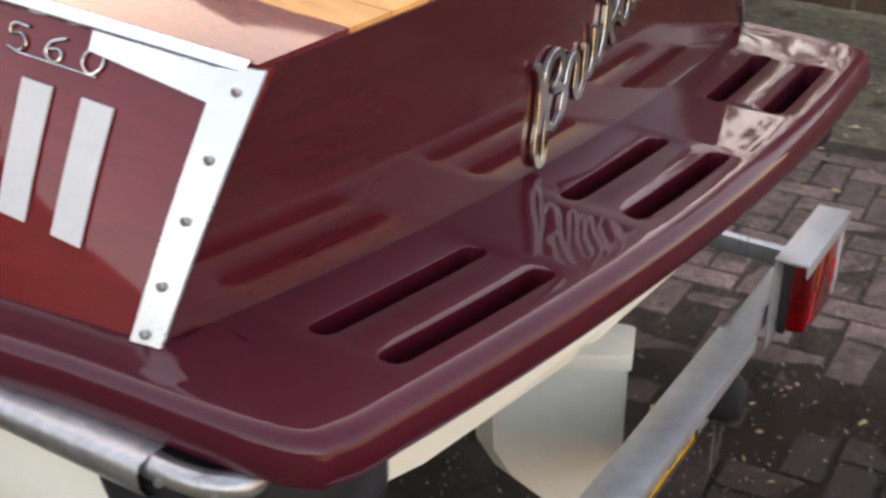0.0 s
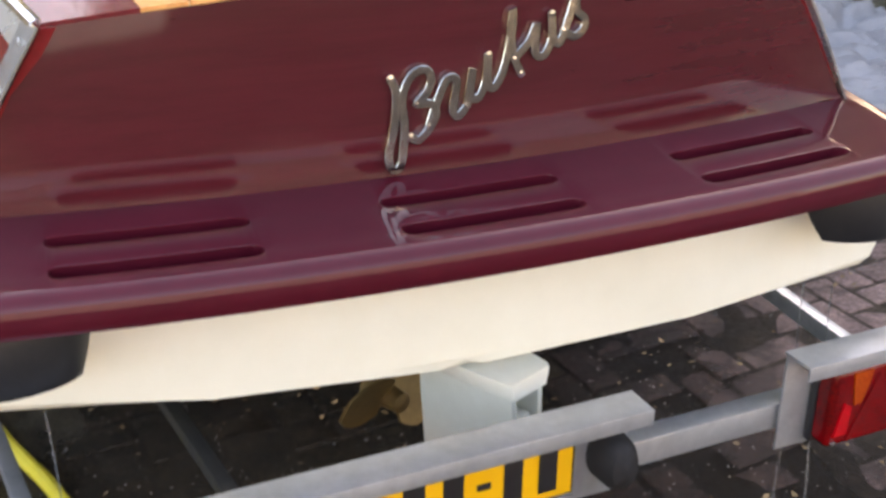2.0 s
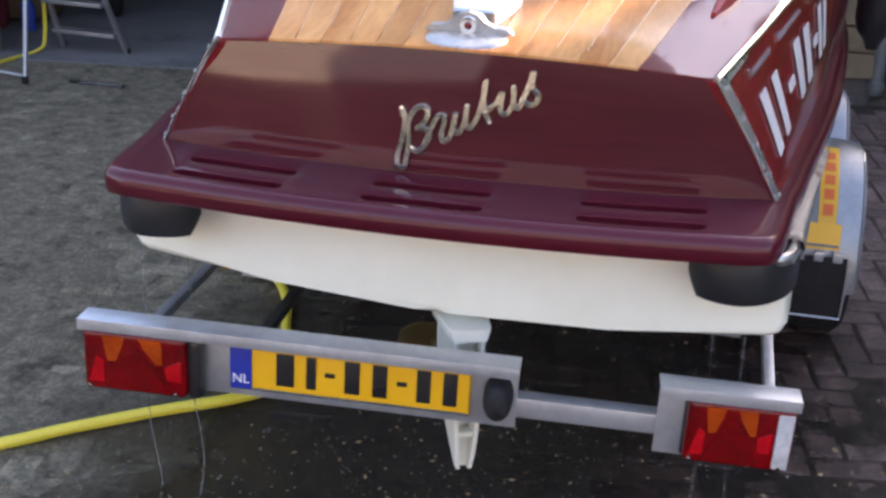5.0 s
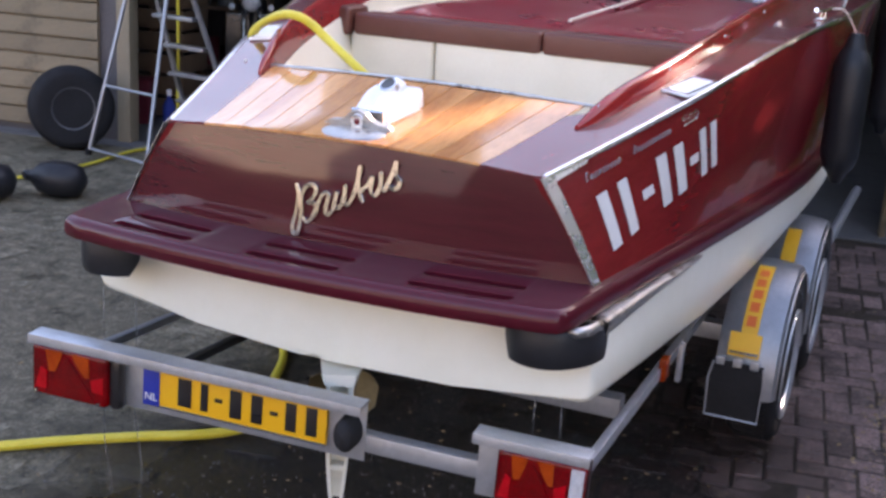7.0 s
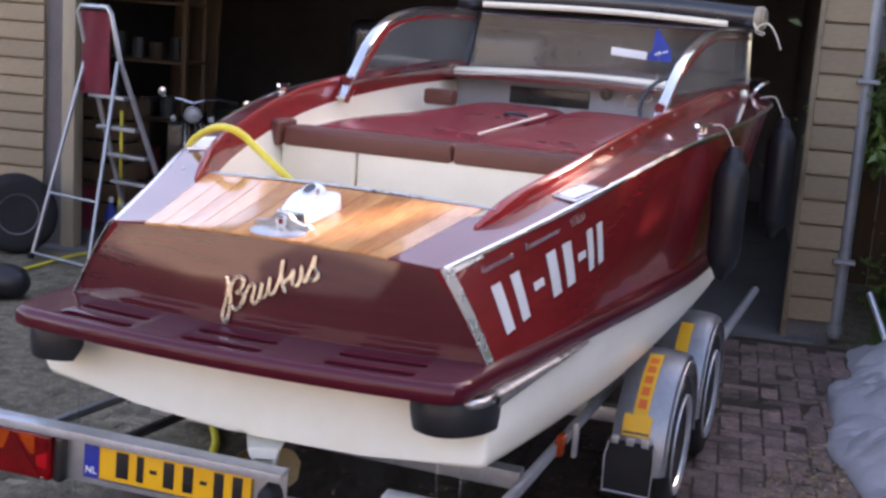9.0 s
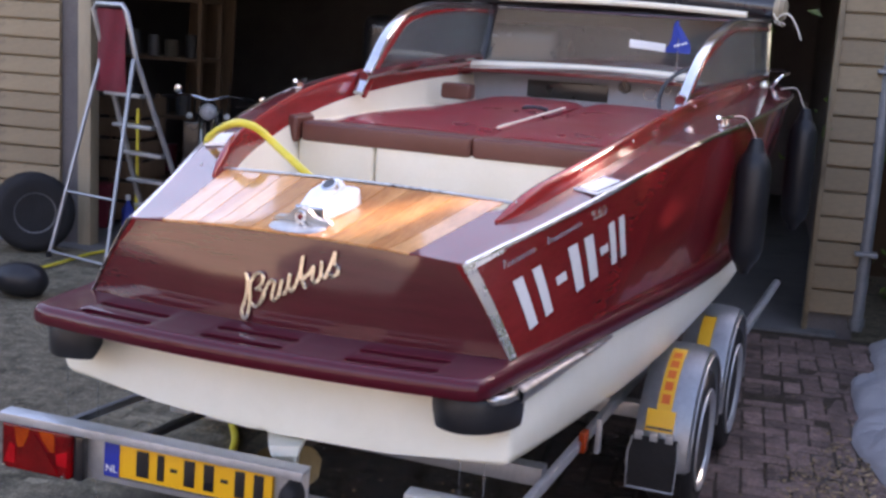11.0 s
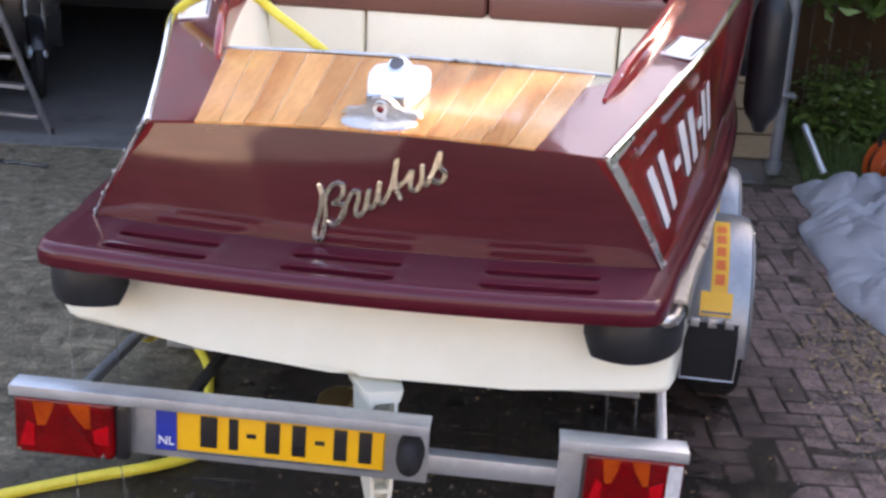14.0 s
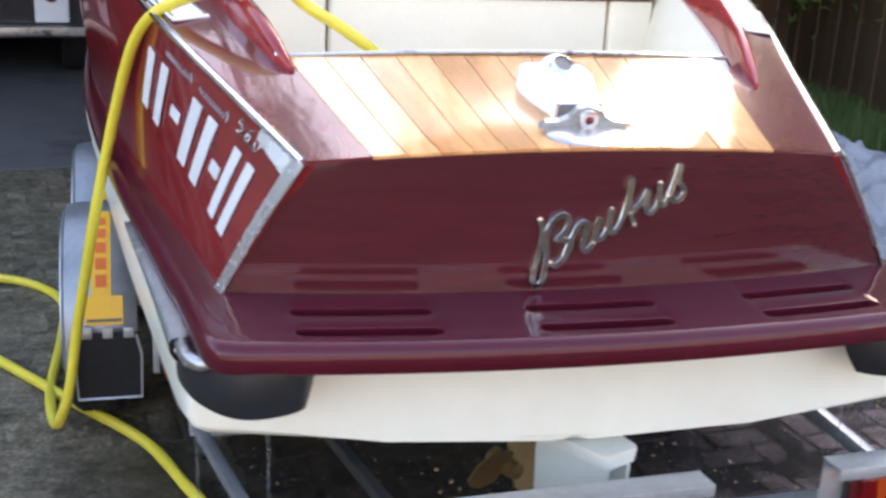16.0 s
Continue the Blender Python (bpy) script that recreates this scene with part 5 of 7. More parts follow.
def mudguard(parent, side, y, decal):
    rows = []
    for a in span(-8, 186, 26):
        c, s = math.cos(radians(a)), math.sin(radians(a))
        row = []
        for x, r in ((0.80, 0.315), (0.803, 0.332), (0.83, 0.342), (0.90, 0.346), (0.965, 0.342), (0.995, 0.334), (1.003, 0.320), (1.002, 0.310)):
            row.append((side * (x + 0.02), y + r * c, 0.285 + r * s))
        rows.append(row)
    bm = grid(rows)
    bmesh.ops.solidify(bm, geom=bm.faces[:], thickness=0.004)
    g = part("mudguard", bm, GALV, parent, "silver metal mudguard", angle=45)
    part("edge_roll", tube([(side * 1.023, y + 0.311 * math.cos(radians(a)), 0.285 + 0.311 * math.sin(radians(a))) for a in span(-8, 186, 26)], 0.006, 6), ALU, g)
    strips = [(100, 152)] if decal else [(112, 178)]
    for a0, a1 in strips:
        rows = [[(side * (x + 0.02), y + 0.3485 * math.cos(radians(a)), 0.285 + 0.3485 * math.sin(radians(a))) for x in (0.868, 0.895, 0.922)] for a in span(a0, a1, 12)]
        part("decal", grid(rows), DECAL_AMBER, g, "amber reflective decal strip")
    if decal:
        for a0, a1 in ((106, 112), (114.5, 120.5), (123, 129), (131.5, 137.5), (140, 146)):
            rows = [[(side * (x + 0.02), y + 0.3500 * math.cos(radians(a)), 0.285 + 0.3500 * math.sin(radians(a))) for x in (0.880, 0.895, 0.910)] for a in span(a0, a1, 3)]
            part("decal_bar", grid(rows), DECAL_ORANGE, g, "orange print bar")
        rows = [[(side * (x + 0.02), y + 0.3505 * math.cos(radians(a)), 0.285 + 0.3505 * math.sin(radians(a))) for x in (0.838, 0.89, 0.94)] for a in span(150, 163, 4)]
        part("label", grid(rows), PLATE_YELLOW, g, "yellow type label")
        rows = [[(side * (x + 0.02), y + 0.3515 * math.cos(radians(a)), 0.285 + 0.3515 * math.sin(radians(a))) for x in (0.842, 0.89, 0.936)] for a in span(160.4, 161.8, 2)]
        part("label_bar", grid(rows), BLACK, g)


def beam(parent, a, b, w, h, material=None, name="beam", label=""):
    a, b = Vector(a), Vector(b)
    d = b - a
    q = d.to_track_quat("Y", "Z").to_matrix().to_4x4()
    return part(name, box(-w / 2, w / 2, 0, d.length, -h / 2, h / 2, 0.004), material or GALV, parent, label, Matrix.Translation(a) @ q)


trailer = thing("boat_trailer", "galvanised two-axle boat trailer under the boat", "trailer", BOAT)
for side in (-1, 1):
    aft = (0.735, 0.08) if side > 0 else (0.70, 0.60)
    beam(trailer, (side * aft[0], aft[1], 0.455), (side * 0.715, 3.9, 0.425), 0.024, 0.036, name="side_rail", label="galvanised side rail")
    beam(trailer, (side * 0.70, 3.9, 0.415), (side * 0.05, 6.1, 0.42), 0.05, 0.09, name="drawbar_rail")
    for y in (1.72, 2.46):
        wheel_set(trailer, side, y)
        mudguard(trailer, side, y, y < 2)
    flap = part("mud_flap", box(side * 0.815 - 0.0 if side > 0 else -0.985, 0.985 if side > 0 else -0.815, 1.352, 1.360, 0.180, 0.375, 0.003), RUBBER, trailer, "black rubber mud flap with pale edge")
    s = side
    part("flap_edge", tube([(s * 0.985, 1.348, 0.37), (s * 0.990, 1.348, 0.31), (s * 0.985, 1.348, 0.182), (s * 0.815, 1.348, 0.182), (s * 0.812, 1.348, 0.31), (s * 0.825, 1.348, 0.37)], 0.004, 6), GALV, flap, "pale wire edge")
    for x in (0.845, 0.90, 0.955):
        part("clip", box(s * x - 0.014, s * x + 0.014, 1.345, 1.366, 0.362, 0.390, 0.003), GALV, flap)
    part("marker_lamp", box(s * 0.745 - 0.012, s * 0.745 + 0.012, 0.93, 0.985, 0.425, 0.495, 0.006), LAMP_AMBER, trailer, "amber side marker lamp")
    part("bracket", box(s * 0.775 - 0.008, s * 0.775 + 0.008, 1.02, 1.05, 0.40, 0.52, 0.003), GALV, trailer)
    for y in (0.75, 2.9):
        part("bunk_post", box(s * 0.50 - 0.02, s * 0.50 + 0.02, y - 0.03, y + 0.03, 0.46, 0.575, 0.003), GALV, trailer)
    part("bunk", box(s * 0.50 - 0.04, s * 0.50 + 0.04, 0.5, 3.2, 0.545, 0.57, 0.008), RUBBER, trailer, "black keel bunk")
part("guide_tube", tube([(0.985, 2.5, 0.42), (0.998, 4.17, 0.42)], 0.023, 12), GALV, trailer, "galvanised round side tube")
part("guide_cap", tube([(0.998, 4.165, 0.42), (0.998, 4.20, 0.42)], 0.025, 12), RUBBER, trailer, "black end cap")
beam(trailer, (0.70, 2.88, 0.415), (0.99, 2.88, 0.42), 0.04, 0.04, name="outrigger")
for y in (0.75, 1.72, 2.46, 3.4):
    beam(trailer, (-0.9 if y in (1.72, 2.46) else -0.68, y, 0.35 if y in (1.72, 2.46) else 0.40), (0.9 if y in (1.72, 2.46) else 0.68, y, 0.35 if y in (1.72, 2.46) else 0.40), 0.06, 0.06, name="cross_beam")

# Removable lighting board, hung slightly askew behind the trailer.
board = thing("lighting_board", "galvanised trailer lighting board with tail lamps and plate", "lighting board", pose(0, 0, -0.010, 0, 1.7, 6.5))
part("left_panel", box(-0.728, 0.205, 0.030, 0.034, 0.425, 0.586, 0.001), GALV, board, "long galvanised panel")
part("left_lip", box(-0.732, 0.208, -0.024, 0.034, 0.586, 0.592, 0.002), GALV, board, "folded top lip")
part("left_lip_edge", box(-0.732, 0.208, -0.026, -0.022, 0.567, 0.592, 0.001), GALV, board)
part("right_panel", box(0.495, 0.765, 0.030, 0.034, 0.410, 0.586, 0.001), GALV, board)
part("right_lip", box(0.490, 0.770, -0.024, 0.034, 0.586, 0.592, 0.002), GALV, board)
part("right_lip_edge", box(0.490, 0.770, -0.026, -0.022, 0.567, 0.592, 0.001), GALV, board)
part("cross_tube", box(-0.62, 0.72, 0.040, 0.080, 0.444, 0.490, 0.004), GALV, board, "galvanised square tube")
plate = part("number_plate", box(-0.412, 0.108, 0.020, 0.024, 0.447, 0.557, 0.002), PLATE_YELLOW, board, "yellow number plate with dark bars")
part("country_band", box(-0.412, -0.364, 0.0165, 0.0195, 0.448, 0.556, 0.001), PLATE_BLUE, plate, "blue country band")
rim_pts = [(-0.410, 0.019, 0.449), (0.106, 0.019, 0.449), (0.106, 0.019, 0.555), (-0.410, 0.019, 0.555)]
part("plate_rim", tube(rim_pts, 0.0025, 6, closed=True), BLACK, plate)
txt = bpy.data.curves.new("country_letters", "FONT")
txt.body, txt.size, txt.extrude = "NL", 0.030, 0.0008
txt.align_x, txt.align_y = "CENTER", "CENTER"
txt.materials.append(WHITE)
tob = new("country_letters", txt)
tob.parent = plate
tob.matrix_local = pose(-0.388, 0.0155, 0.472, 90, 0, 0)
x = -0.318
for w in (0.054, 0.030, -0.022, 0.046, 0.044, -0.022, 0.042, 0.042):
    wide = abs(w)
    z0, z1 = (0.464, 0.541) if w > 0 else (0.497, 0.508)
    trim = 0.14 * wide if w > 0 else 0.0
    part("bar", box(x + trim, x + wide - trim, 0.0175, 0.0195, z0, z1, 0.001), BLACK, plate)
    x += wide + 0.0145


def tail_lamp(x0, x1, clear_right):
    body = part("tail_lamp", box(x0, x1, -0.020, 0.030, 0.424, 0.566, 0.015, segs=4), LAMP_RED, board, "red tail lamp with amber triangle lenses")
    w = x1 - x0
    # Base plate behind the lens, paler inserts on it.
    part("lamp_base", box(x0 - 0.004, x1 + 0.004, 0.012, 0.0295, 0.420, 0.570, 0.006), BLACK, body, "black lamp base")
    lens = w - (0.036 if clear_right else 0.0)

    def facet(name, material, label, points, lift):
        bm = bmesh.new()
        spots = [(x0 + lens * u, 0.424 + 0.142 * v) for u, v in points]
        front = [bm.verts.new((px, -0.020 - lift, pz)) for px, pz in spots]
        back = [bm.verts.new((px, -0.016, pz)) for px, pz in spots]
        bm.faces.new(front)
        for i in range(len(spots)):
            bm.faces.new((front[i], back[i], back[(i + 1) % len(spots)], front[(i + 1) % len(spots)]))
        part(name, bm, material, body, label, smooth=False)

    # Large triangle reflector between tapering amber lenses; bright facets paint highlights either side.
    facet("amber_lens", LAMP_AMBER, "amber indicator lens", [(0.20, 0.94), (0.42, 0.94), (0.40, 0.80), (0.33, 0.54), (0.25, 0.52)], 0.0025)
    facet("amber_lens", LAMP_AMBER, "amber indicator lens", [(0.55, 0.94), (0.77, 0.94), (0.78, 0.55), (0.72, 0.54), (0.60, 0.78)], 0.0025)
    facet("reflector", LAMP_DARK, "red triangle reflector", [(0.20, 0.08), (0.86, 0.08), (0.49, 0.88)], 0.0045)
    facet("lens_highlight", LAMP_HIGHLIGHT, "bright red facet painting a highlight on the lens", [(0.06, 0.16), (0.21, 0.16), (0.22, 0.52), (0.14, 0.58)], 0.0030)
    facet("lens_highlight", LAMP_HIGHLIGHT, "bright red facet painting a highlight on the lens", [(0.82, 0.30), (0.96, 0.28), (0.96, 0.62), (0.80, 0.52)], 0.0030)
    if clear_right:
        part("clear_lens", box(x1 - 0.036, x1 - 0.004, -0.0235, -0.008, 0.432, 0.556, 0.004), LAMP_CLEAR, body, "clear side lens")
    for cx in (0.06, 0.9):
        part("screw", lathe([(0.0, -0.004), (0.005, -0.003), (0.005, 0.0)], 8, "Y", None, Matrix.Translation((x0 + w * cx, -0.0205, 0.434))), CHROME, body)


tail_lamp(-0.726, -0.498, False)
tail_lamp(0.552, 0.766, True)
for x in (0.166,):
    part("plate_lamp", lathe([(0.0, -0.032), (0.022, -0.028), (0.030, -0.012), (0.032, 0.030)], 20, "Y", None, Matrix.Translation((x, 0.0, 0.502)) @ Matrix.Diagonal((1, 1, 1.45, 1))), RUBBER, board, "black round rubber lamp housing", angle=50)
part("left_lamp_box", box(-0.500, -0.468, -0.006, 0.030, 0.42, 0.556, 0.012), BLACK, board, "black lamp housing side")
for x, mt in ((-0.37, DARK), (-0.62, ZINC)):
    beam(board, (x, 0.05, 0.53), (x - (0.02 if x > -0.5 else 0.03), 0.66, 0.455), 0.024, 0.024, mt, name="support_arm", label="support arm of the lighting board")

# ---- ground ----
gm = bmesh.new()
rows = [[(x, y, -0.075) for x in (-400, -60, -9, -4, 0, 4, 9, 60, 400)] for y in (-400, -60, -14, -6, 0, 4, 12, 60, 400)]
grid(rows, gm)
ground = solo("ground", gm, EARTH, "dark mossy earth around the paved yard", "ground", kind="structure")

YARD = pose(0, 0, 0, 0, 0, 8.5)
solo("garage_floor", box(-5.2, 1.95, 4.62, 11.2, -0.07, 0.004, 0.004), CONCRETE, "grey worn concrete garage floor", "floor", YARD, kind="structure")

# ---- garage ----
GW0, GW1, GFACE, GBACK = -9.0, 2.05, 4.80, 11.2
garage = thing("garage", "timber garage with lapped siding, open at the front", "building", YARD, kind="structure")
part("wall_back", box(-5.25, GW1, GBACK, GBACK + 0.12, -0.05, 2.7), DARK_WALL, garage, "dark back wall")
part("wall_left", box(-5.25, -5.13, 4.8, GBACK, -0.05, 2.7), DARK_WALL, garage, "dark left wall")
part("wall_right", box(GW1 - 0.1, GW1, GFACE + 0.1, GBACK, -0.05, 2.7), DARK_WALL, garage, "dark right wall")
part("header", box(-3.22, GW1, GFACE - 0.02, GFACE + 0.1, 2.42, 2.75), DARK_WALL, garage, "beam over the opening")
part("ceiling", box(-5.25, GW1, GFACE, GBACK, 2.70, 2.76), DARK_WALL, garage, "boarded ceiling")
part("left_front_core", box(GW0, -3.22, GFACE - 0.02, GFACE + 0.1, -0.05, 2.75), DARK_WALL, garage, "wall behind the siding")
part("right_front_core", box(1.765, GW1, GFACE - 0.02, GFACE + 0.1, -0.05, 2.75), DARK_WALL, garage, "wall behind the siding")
# Roofline lies out of view; its heights are set for the deck's reflections.
APEX, EAVE = (-0.9, 4.2), (-2.6, 0.8)
for x0 in EAVE:
    rows = [[(x0, y, 2.60), (APEX[0], y, APEX[1])] for y in span(4.5, 11.6, 4)]
    part("roof", slab(rows, 0.12), ROOF_TILE, garage, "steep tiled roof slope", angle=30)
for y in (GFACE, GBACK):
    bm = bmesh.new()
    a = [bm.verts.new(p) for p in ((EAVE[0], y, 2.6), (EAVE[1], y, 2.6), (APEX[0], y, APEX[1] - 0.12))]
    b = [bm.verts.new(v.co + Vector((0, 0.08, 0))) for v in a]
    bm.faces.new(a)
    bm.faces.new(b[::-1])
    for i in range(3):
        bm.faces.new((a[i], b[i], b[(i + 1) % 3], a[(i + 1) % 3]))
    part("gable", bm, SIDING, garage, "boarded gable", smooth=False)
for x0, x1 in ((-5.4, EAVE[0] + 0.1), (EAVE[1] - 0.1, 2.25)):
    rise = 0.0 if x0 < -1 else 0.62
    rows = [[(x, y, z) for x in (x0, x1)] for y, z in ((4.62 if rise else 4.5, 2.80 + rise), (11.6, 2.95 + rise))]
    part("flat_roof", slab(rows, 0.05), ROOF_TILE, garage, "low roof beside the gable", angle=30)
# Unseen wall added over the opening to block mirrored sky.
part("parapet", box(EAVE[1] - 0.8, GW1, GFACE - 0.01, GFACE + 0.09, 2.76, 3.40), SIDING, garage, "unseen boarded wall added above the opening to darken deck reflections")
rows = [[(x, y, z) for x in (GW0 - 0.3, -5.3)] for y, z in ((4.45, 2.62), (7.5, 2.95), (11.5, 2.62))]
part("wing_roof", slab(rows, 0.12), ROOF_TILE, garage, "low roof of the side wing", angle=30)
# Lapped boards, each its own piece.
def lap_board(w, h=0.182):
    bm = bmesh.new()
    prof = [(0.0, 0.0), (-0.033, 0.0), (-0.036, 0.006), (-0.028, h - 0.013), (-0.004, h - 0.010), (-0.002, h + 0.003), (0.0, h + 0.003)]
    ends = []
    for x in (0, w):
        ends.append([bm.verts.new((x, py, pz)) for py, pz in prof])
    for i in range(7):
        bm.faces.new((ends[0][i], ends[0][(i + 1) % 7], ends[1][(i + 1) % 7], ends[1][i]))
    bm.faces.new(ends[0])
    bm.faces.new(ends[1][::-1])
    return finish(bm, "board", SIDING, False)


boards_long, boards_short, boards_ret = lap_board(5.56, 0.128), lap_board(0.265, 0.153), lap_board(0.16, 0.128)
for me, x0, y0, z0, step, count in ((boards_long, -9.0, GFACE - 0.024, 0.05, 0.128, 20), (boards_short, 1.775, GFACE - 0.024, 0.115, 0.153, 17), (boards_ret, -3.44, GFACE + 0.06, 0.02, 0.128, 20)):
    for i in range(count):
        ob = new("board", me)
        ob.parent = garage
        ob.matrix_local = Matrix.Translation((x0, y0, z0 + i * step))
part("corner_post", box(-3.30, -3.20, GFACE - 0.05, GFACE + 0.07, 0.0, 2.6, 0.006), PALE_WOOD, garage, "pale vertical corner board")
part("edge_post", box(1.745, 1.775, GFACE - 0.07, GFACE + 0.06, 0.0, 2.6, 0.004), SIDING, garage, "edge board of the opening")
pipe = thing("downpipe", "grey zinc rainwater downpipe on the garage corner", "downpipe", YARD)
part("pipe", tube(smooth_line([(2.065, GFACE - 0.035, 0.07), (2.065, GFACE - 0.035, 0.2), (2.065, GFACE - 0.035, 2.0), (2.065, GFACE - 0.035, 2.12), (2.08, GFACE - 0.15, 2.25), (2.10, GFACE - 0.28, 2.42), (2.10, GFACE - 0.30, 2.58)], 5), 0.040, 14), ZINC, pipe)
for z in (0.5, 1.6):
    part("bracket", box(2.00, 2.13, GFACE - 0.12, GFACE - 0.03, z, z + 0.025, 0.006), ZINC, pipe)
part("gutter", tube([(GW0, GFACE - 0.40, 2.60), (GW1 + 0.1, GFACE - 0.40, 2.60)], 0.055, 10), ZINC, pipe, "zinc gutter")
part("foot_collar", lathe([(0.040, 0.0), (0.050, 0.0), (0.050, 0.05), (0.040, 0.05)], 16, "Z", None, Matrix.Translation((2.065, GFACE - 0.035, 0.05))), ZINC, pipe)
solo("drain_pipe_offcut", tube([(2.26, GFACE + 0.12, 0.30), (2.38, GFACE - 0.02, 0.04)], 0.022, 10), GALV, "short grey pipe leaning by the wall", "pipe", YARD)


# ---- things by the garage opening ----
def step_ladder():
    lad = thing("step_ladder", "aluminium step ladder standing open by the garage", "step ladder")
    a, b = Vector((-3.84, 3.76, 0)), Vector((-3.27, 3.63, 0))
    c, d = Vector((-3.56, 4.52, 0)), Vector((-3.10, 4.48, 0))
    ta, tb = Vector((-3.72, 4.15, 1.36)), Vector((-3.41, 4.10, 1.36))
    hl, hr = Vector((-3.775, 4.14, 1.68)), Vector((-3.47, 4.10, 1.68))
    for foot, top in ((a, ta), (b, tb)):
        part("support_leg", tube([foot, top], 0.014, 8), ALU, lad)
    part("support_bar", tube([a.lerp(ta, 0.33), b.lerp(tb, 0.33)], 0.010, 8), ALU, lad)
    part("support_bar", tube([a.lerp(ta, 0.03), b.lerp(tb, 0.03)], 0.010, 8), ALU, lad)
    hoop = [c, ta + Vector((0.02, 0.02, 0)), hl, hl + Vector((0.03, 0, 0.04)), hr + Vector((-0.03, 0, 0.04)), hr, tb + Vector((0, 0.03, 0)), d]
    part("stile_hoop", tube(hoop, 0.020, 8), ALU, lad, "bent tube stiles")
    for k in (0.09, 0.23, 0.37, 0.515, 0.66, 0.82):
        p, q = c.lerp(ta, k), d.lerp(tb, k)
        part("tread", box(0, (q - p).length, -0.06, 0.03, -0.012, 0.012, 0.003), ALU, lad, "", Matrix.Translation(p) @ (q - p).to_track_quat("X", "Z").to_matrix().to_4x4())
    for p in (a, b, c, d):
        part("foot", tube([p, p + Vector((0, 0, 0.04))], 0.020, 8), RUBBER, lad)


step_ladder()
rows = []
for t in span(0, 1, 10):
    rows.append([(-3.745 + 0.245 * k, 4.135 + 0.012 * math.sin(9 * k + 4 * t), 1.69 - 0.56 * t) for k in span(0, 1, 9)])
solo("red_cloth", slab(rows, (0, 0.008, 0)), RED_CLOTH, "dark red cloth hung over the ladder top", "cloth")


def car_tyre(name, label, m, rad, wide):
    t = thing(name, label, "tyre", m)
    r0 = rad * 0.5
    part("tyre", lathe([(r0, -wide * 0.42), (rad * 0.8, -wide * 0.5), (rad * 0.94, -wide * 0.44), (rad, -wide * 0.3), (rad, wide * 0.3), (rad * 0.94, wide * 0.44), (rad * 0.8, wide * 0.5), (r0, wide * 0.42), (r0 * 0.95, 0)], 36, "Y"), RUBBER, t, angle=50)
    part("rim", lathe([(0.0, -wide * 0.15), (0.05, -wide * 0.18), (0.06, -wide * 0.1), (r0 * 0.8, -wide * 0.12), (r0 * 0.9, -wide * 0.40), (r0 * 1.04, -wide * 0.44), (r0 * 1.02, -wide * 0.3), (r0 * 0.95, wide * 0.3)], 28, "Y"), RIM_GREY, t, "dark grey steel rim", angle=40)
    for k in range(5):
        a = 2 * math.pi * k / 5
        part("wheel_nut", lathe([(0.0, -0.012), (0.011, -0.010), (0.011, 0.0)], 8, "Y", None, Matrix.Translation((0.045 * math.cos(a), -wide * 0.165, 0.045 * math.sin(a)))), GALV, t)
    return t


car_tyre("spare_wheel", "black wheel leaning against the garage siding", pose(-4.06, 3.86, 0.275, -4, 0, 50), 0.275, 0.21)


def float_ball(m, label):
    f = thing("mooring_float", label, "float", m, group="floats on the ground")
    part("body", lathe([(0.0, -0.20), (0.03, -0.19), (0.035, -0.16), (0.085, -0.11), (0.105, -0.03), (0.105, 0.05), (0.085, 0.12), (0.03, 0.155), (0.0, 0.16)], 22, "X"), FENDER_BLACK, f, angle=50)
    part("rope_eye", tube([(-0.19 + 0.022 * math.cos(a), 0, 0.022 * math.sin(a)) for a in span(0, 2 * math.pi, 13)[:-1]], 0.008, 6, closed=True), BLACK, f)
    return f


float_ball(pose(-3.22, 2.80, 0.105, 0, 3, 20), "black mooring float lying on the paving")
float_ball(pose(-3.46, 2.50, 0.105, 0, 0, 65), "dark mooring float beside another on the paving")

# Hoses.
hose = thing("yellow_water_hose", "thick yellow hose running out of the cockpit to the paving", "hose")
pts = [(0.01, 1.139, 0.944), (-0.149, 0.985, 1.106), (-0.271, 0.913, 1.214), (-0.354, 0.904, 1.275), (-0.437, 0.92, 1.324), (-0.475, 0.907, 1.358), (-0.514, 0.884, 1.382), (-0.587, 0.9, 1.378), (-0.694, 0.959, 1.335), (-0.775, 1.025, 1.285), (-0.824, 1.085, 1.205), (-0.868, 1.165, 1.049), (-0.907, 1.20, 0.883), (-0.942, 1.22, 0.72), (-0.968, 1.25, 0.58), (-0.998, 1.28, 0.42), (-1.022, 1.285, 0.27), (-1.045, 1.315, 0.17), (-1.085, 1.44, 0.06)]
pts += [(-1.125, 1.75, 0.020), (-1.12, 2.16, 0.018), (-1.14, 2.50, 0.018), (-1.26, 2.70, 0.018), (-1.43, 2.79, 0.018), (-1.55, 2.70, 0.018), (-1.57, 2.44, 0.018), (-1.44, 2.19, 0.018), (-1.28, 1.97, 0.018), (-1.05, 1.66, 0.018), (-0.84, 1.38, 0.018), (-0.72, 1.09, 0.018), (-0.64, 0.90, 0.018), (-0.61, 0.76, 0.018), (-0.70, 0.64, 0.018), (-0.86, 0.52, 0.018), (-1.05, 0.36, 0.018), (-1.25, 0.18, 0.018), (-1.75, -0.16, 0.018), (-2.6, -0.42, 0.018)]
part("hose", tube(smooth_line(pts, 8), 0.0165, 10, taper=[0.84 if i < 130 else min(1.0, 0.84 + (i - 130) * 0.01) for i in range((len(pts) - 1) * 8 + 1)]), YELLOW_HOSE, hose)
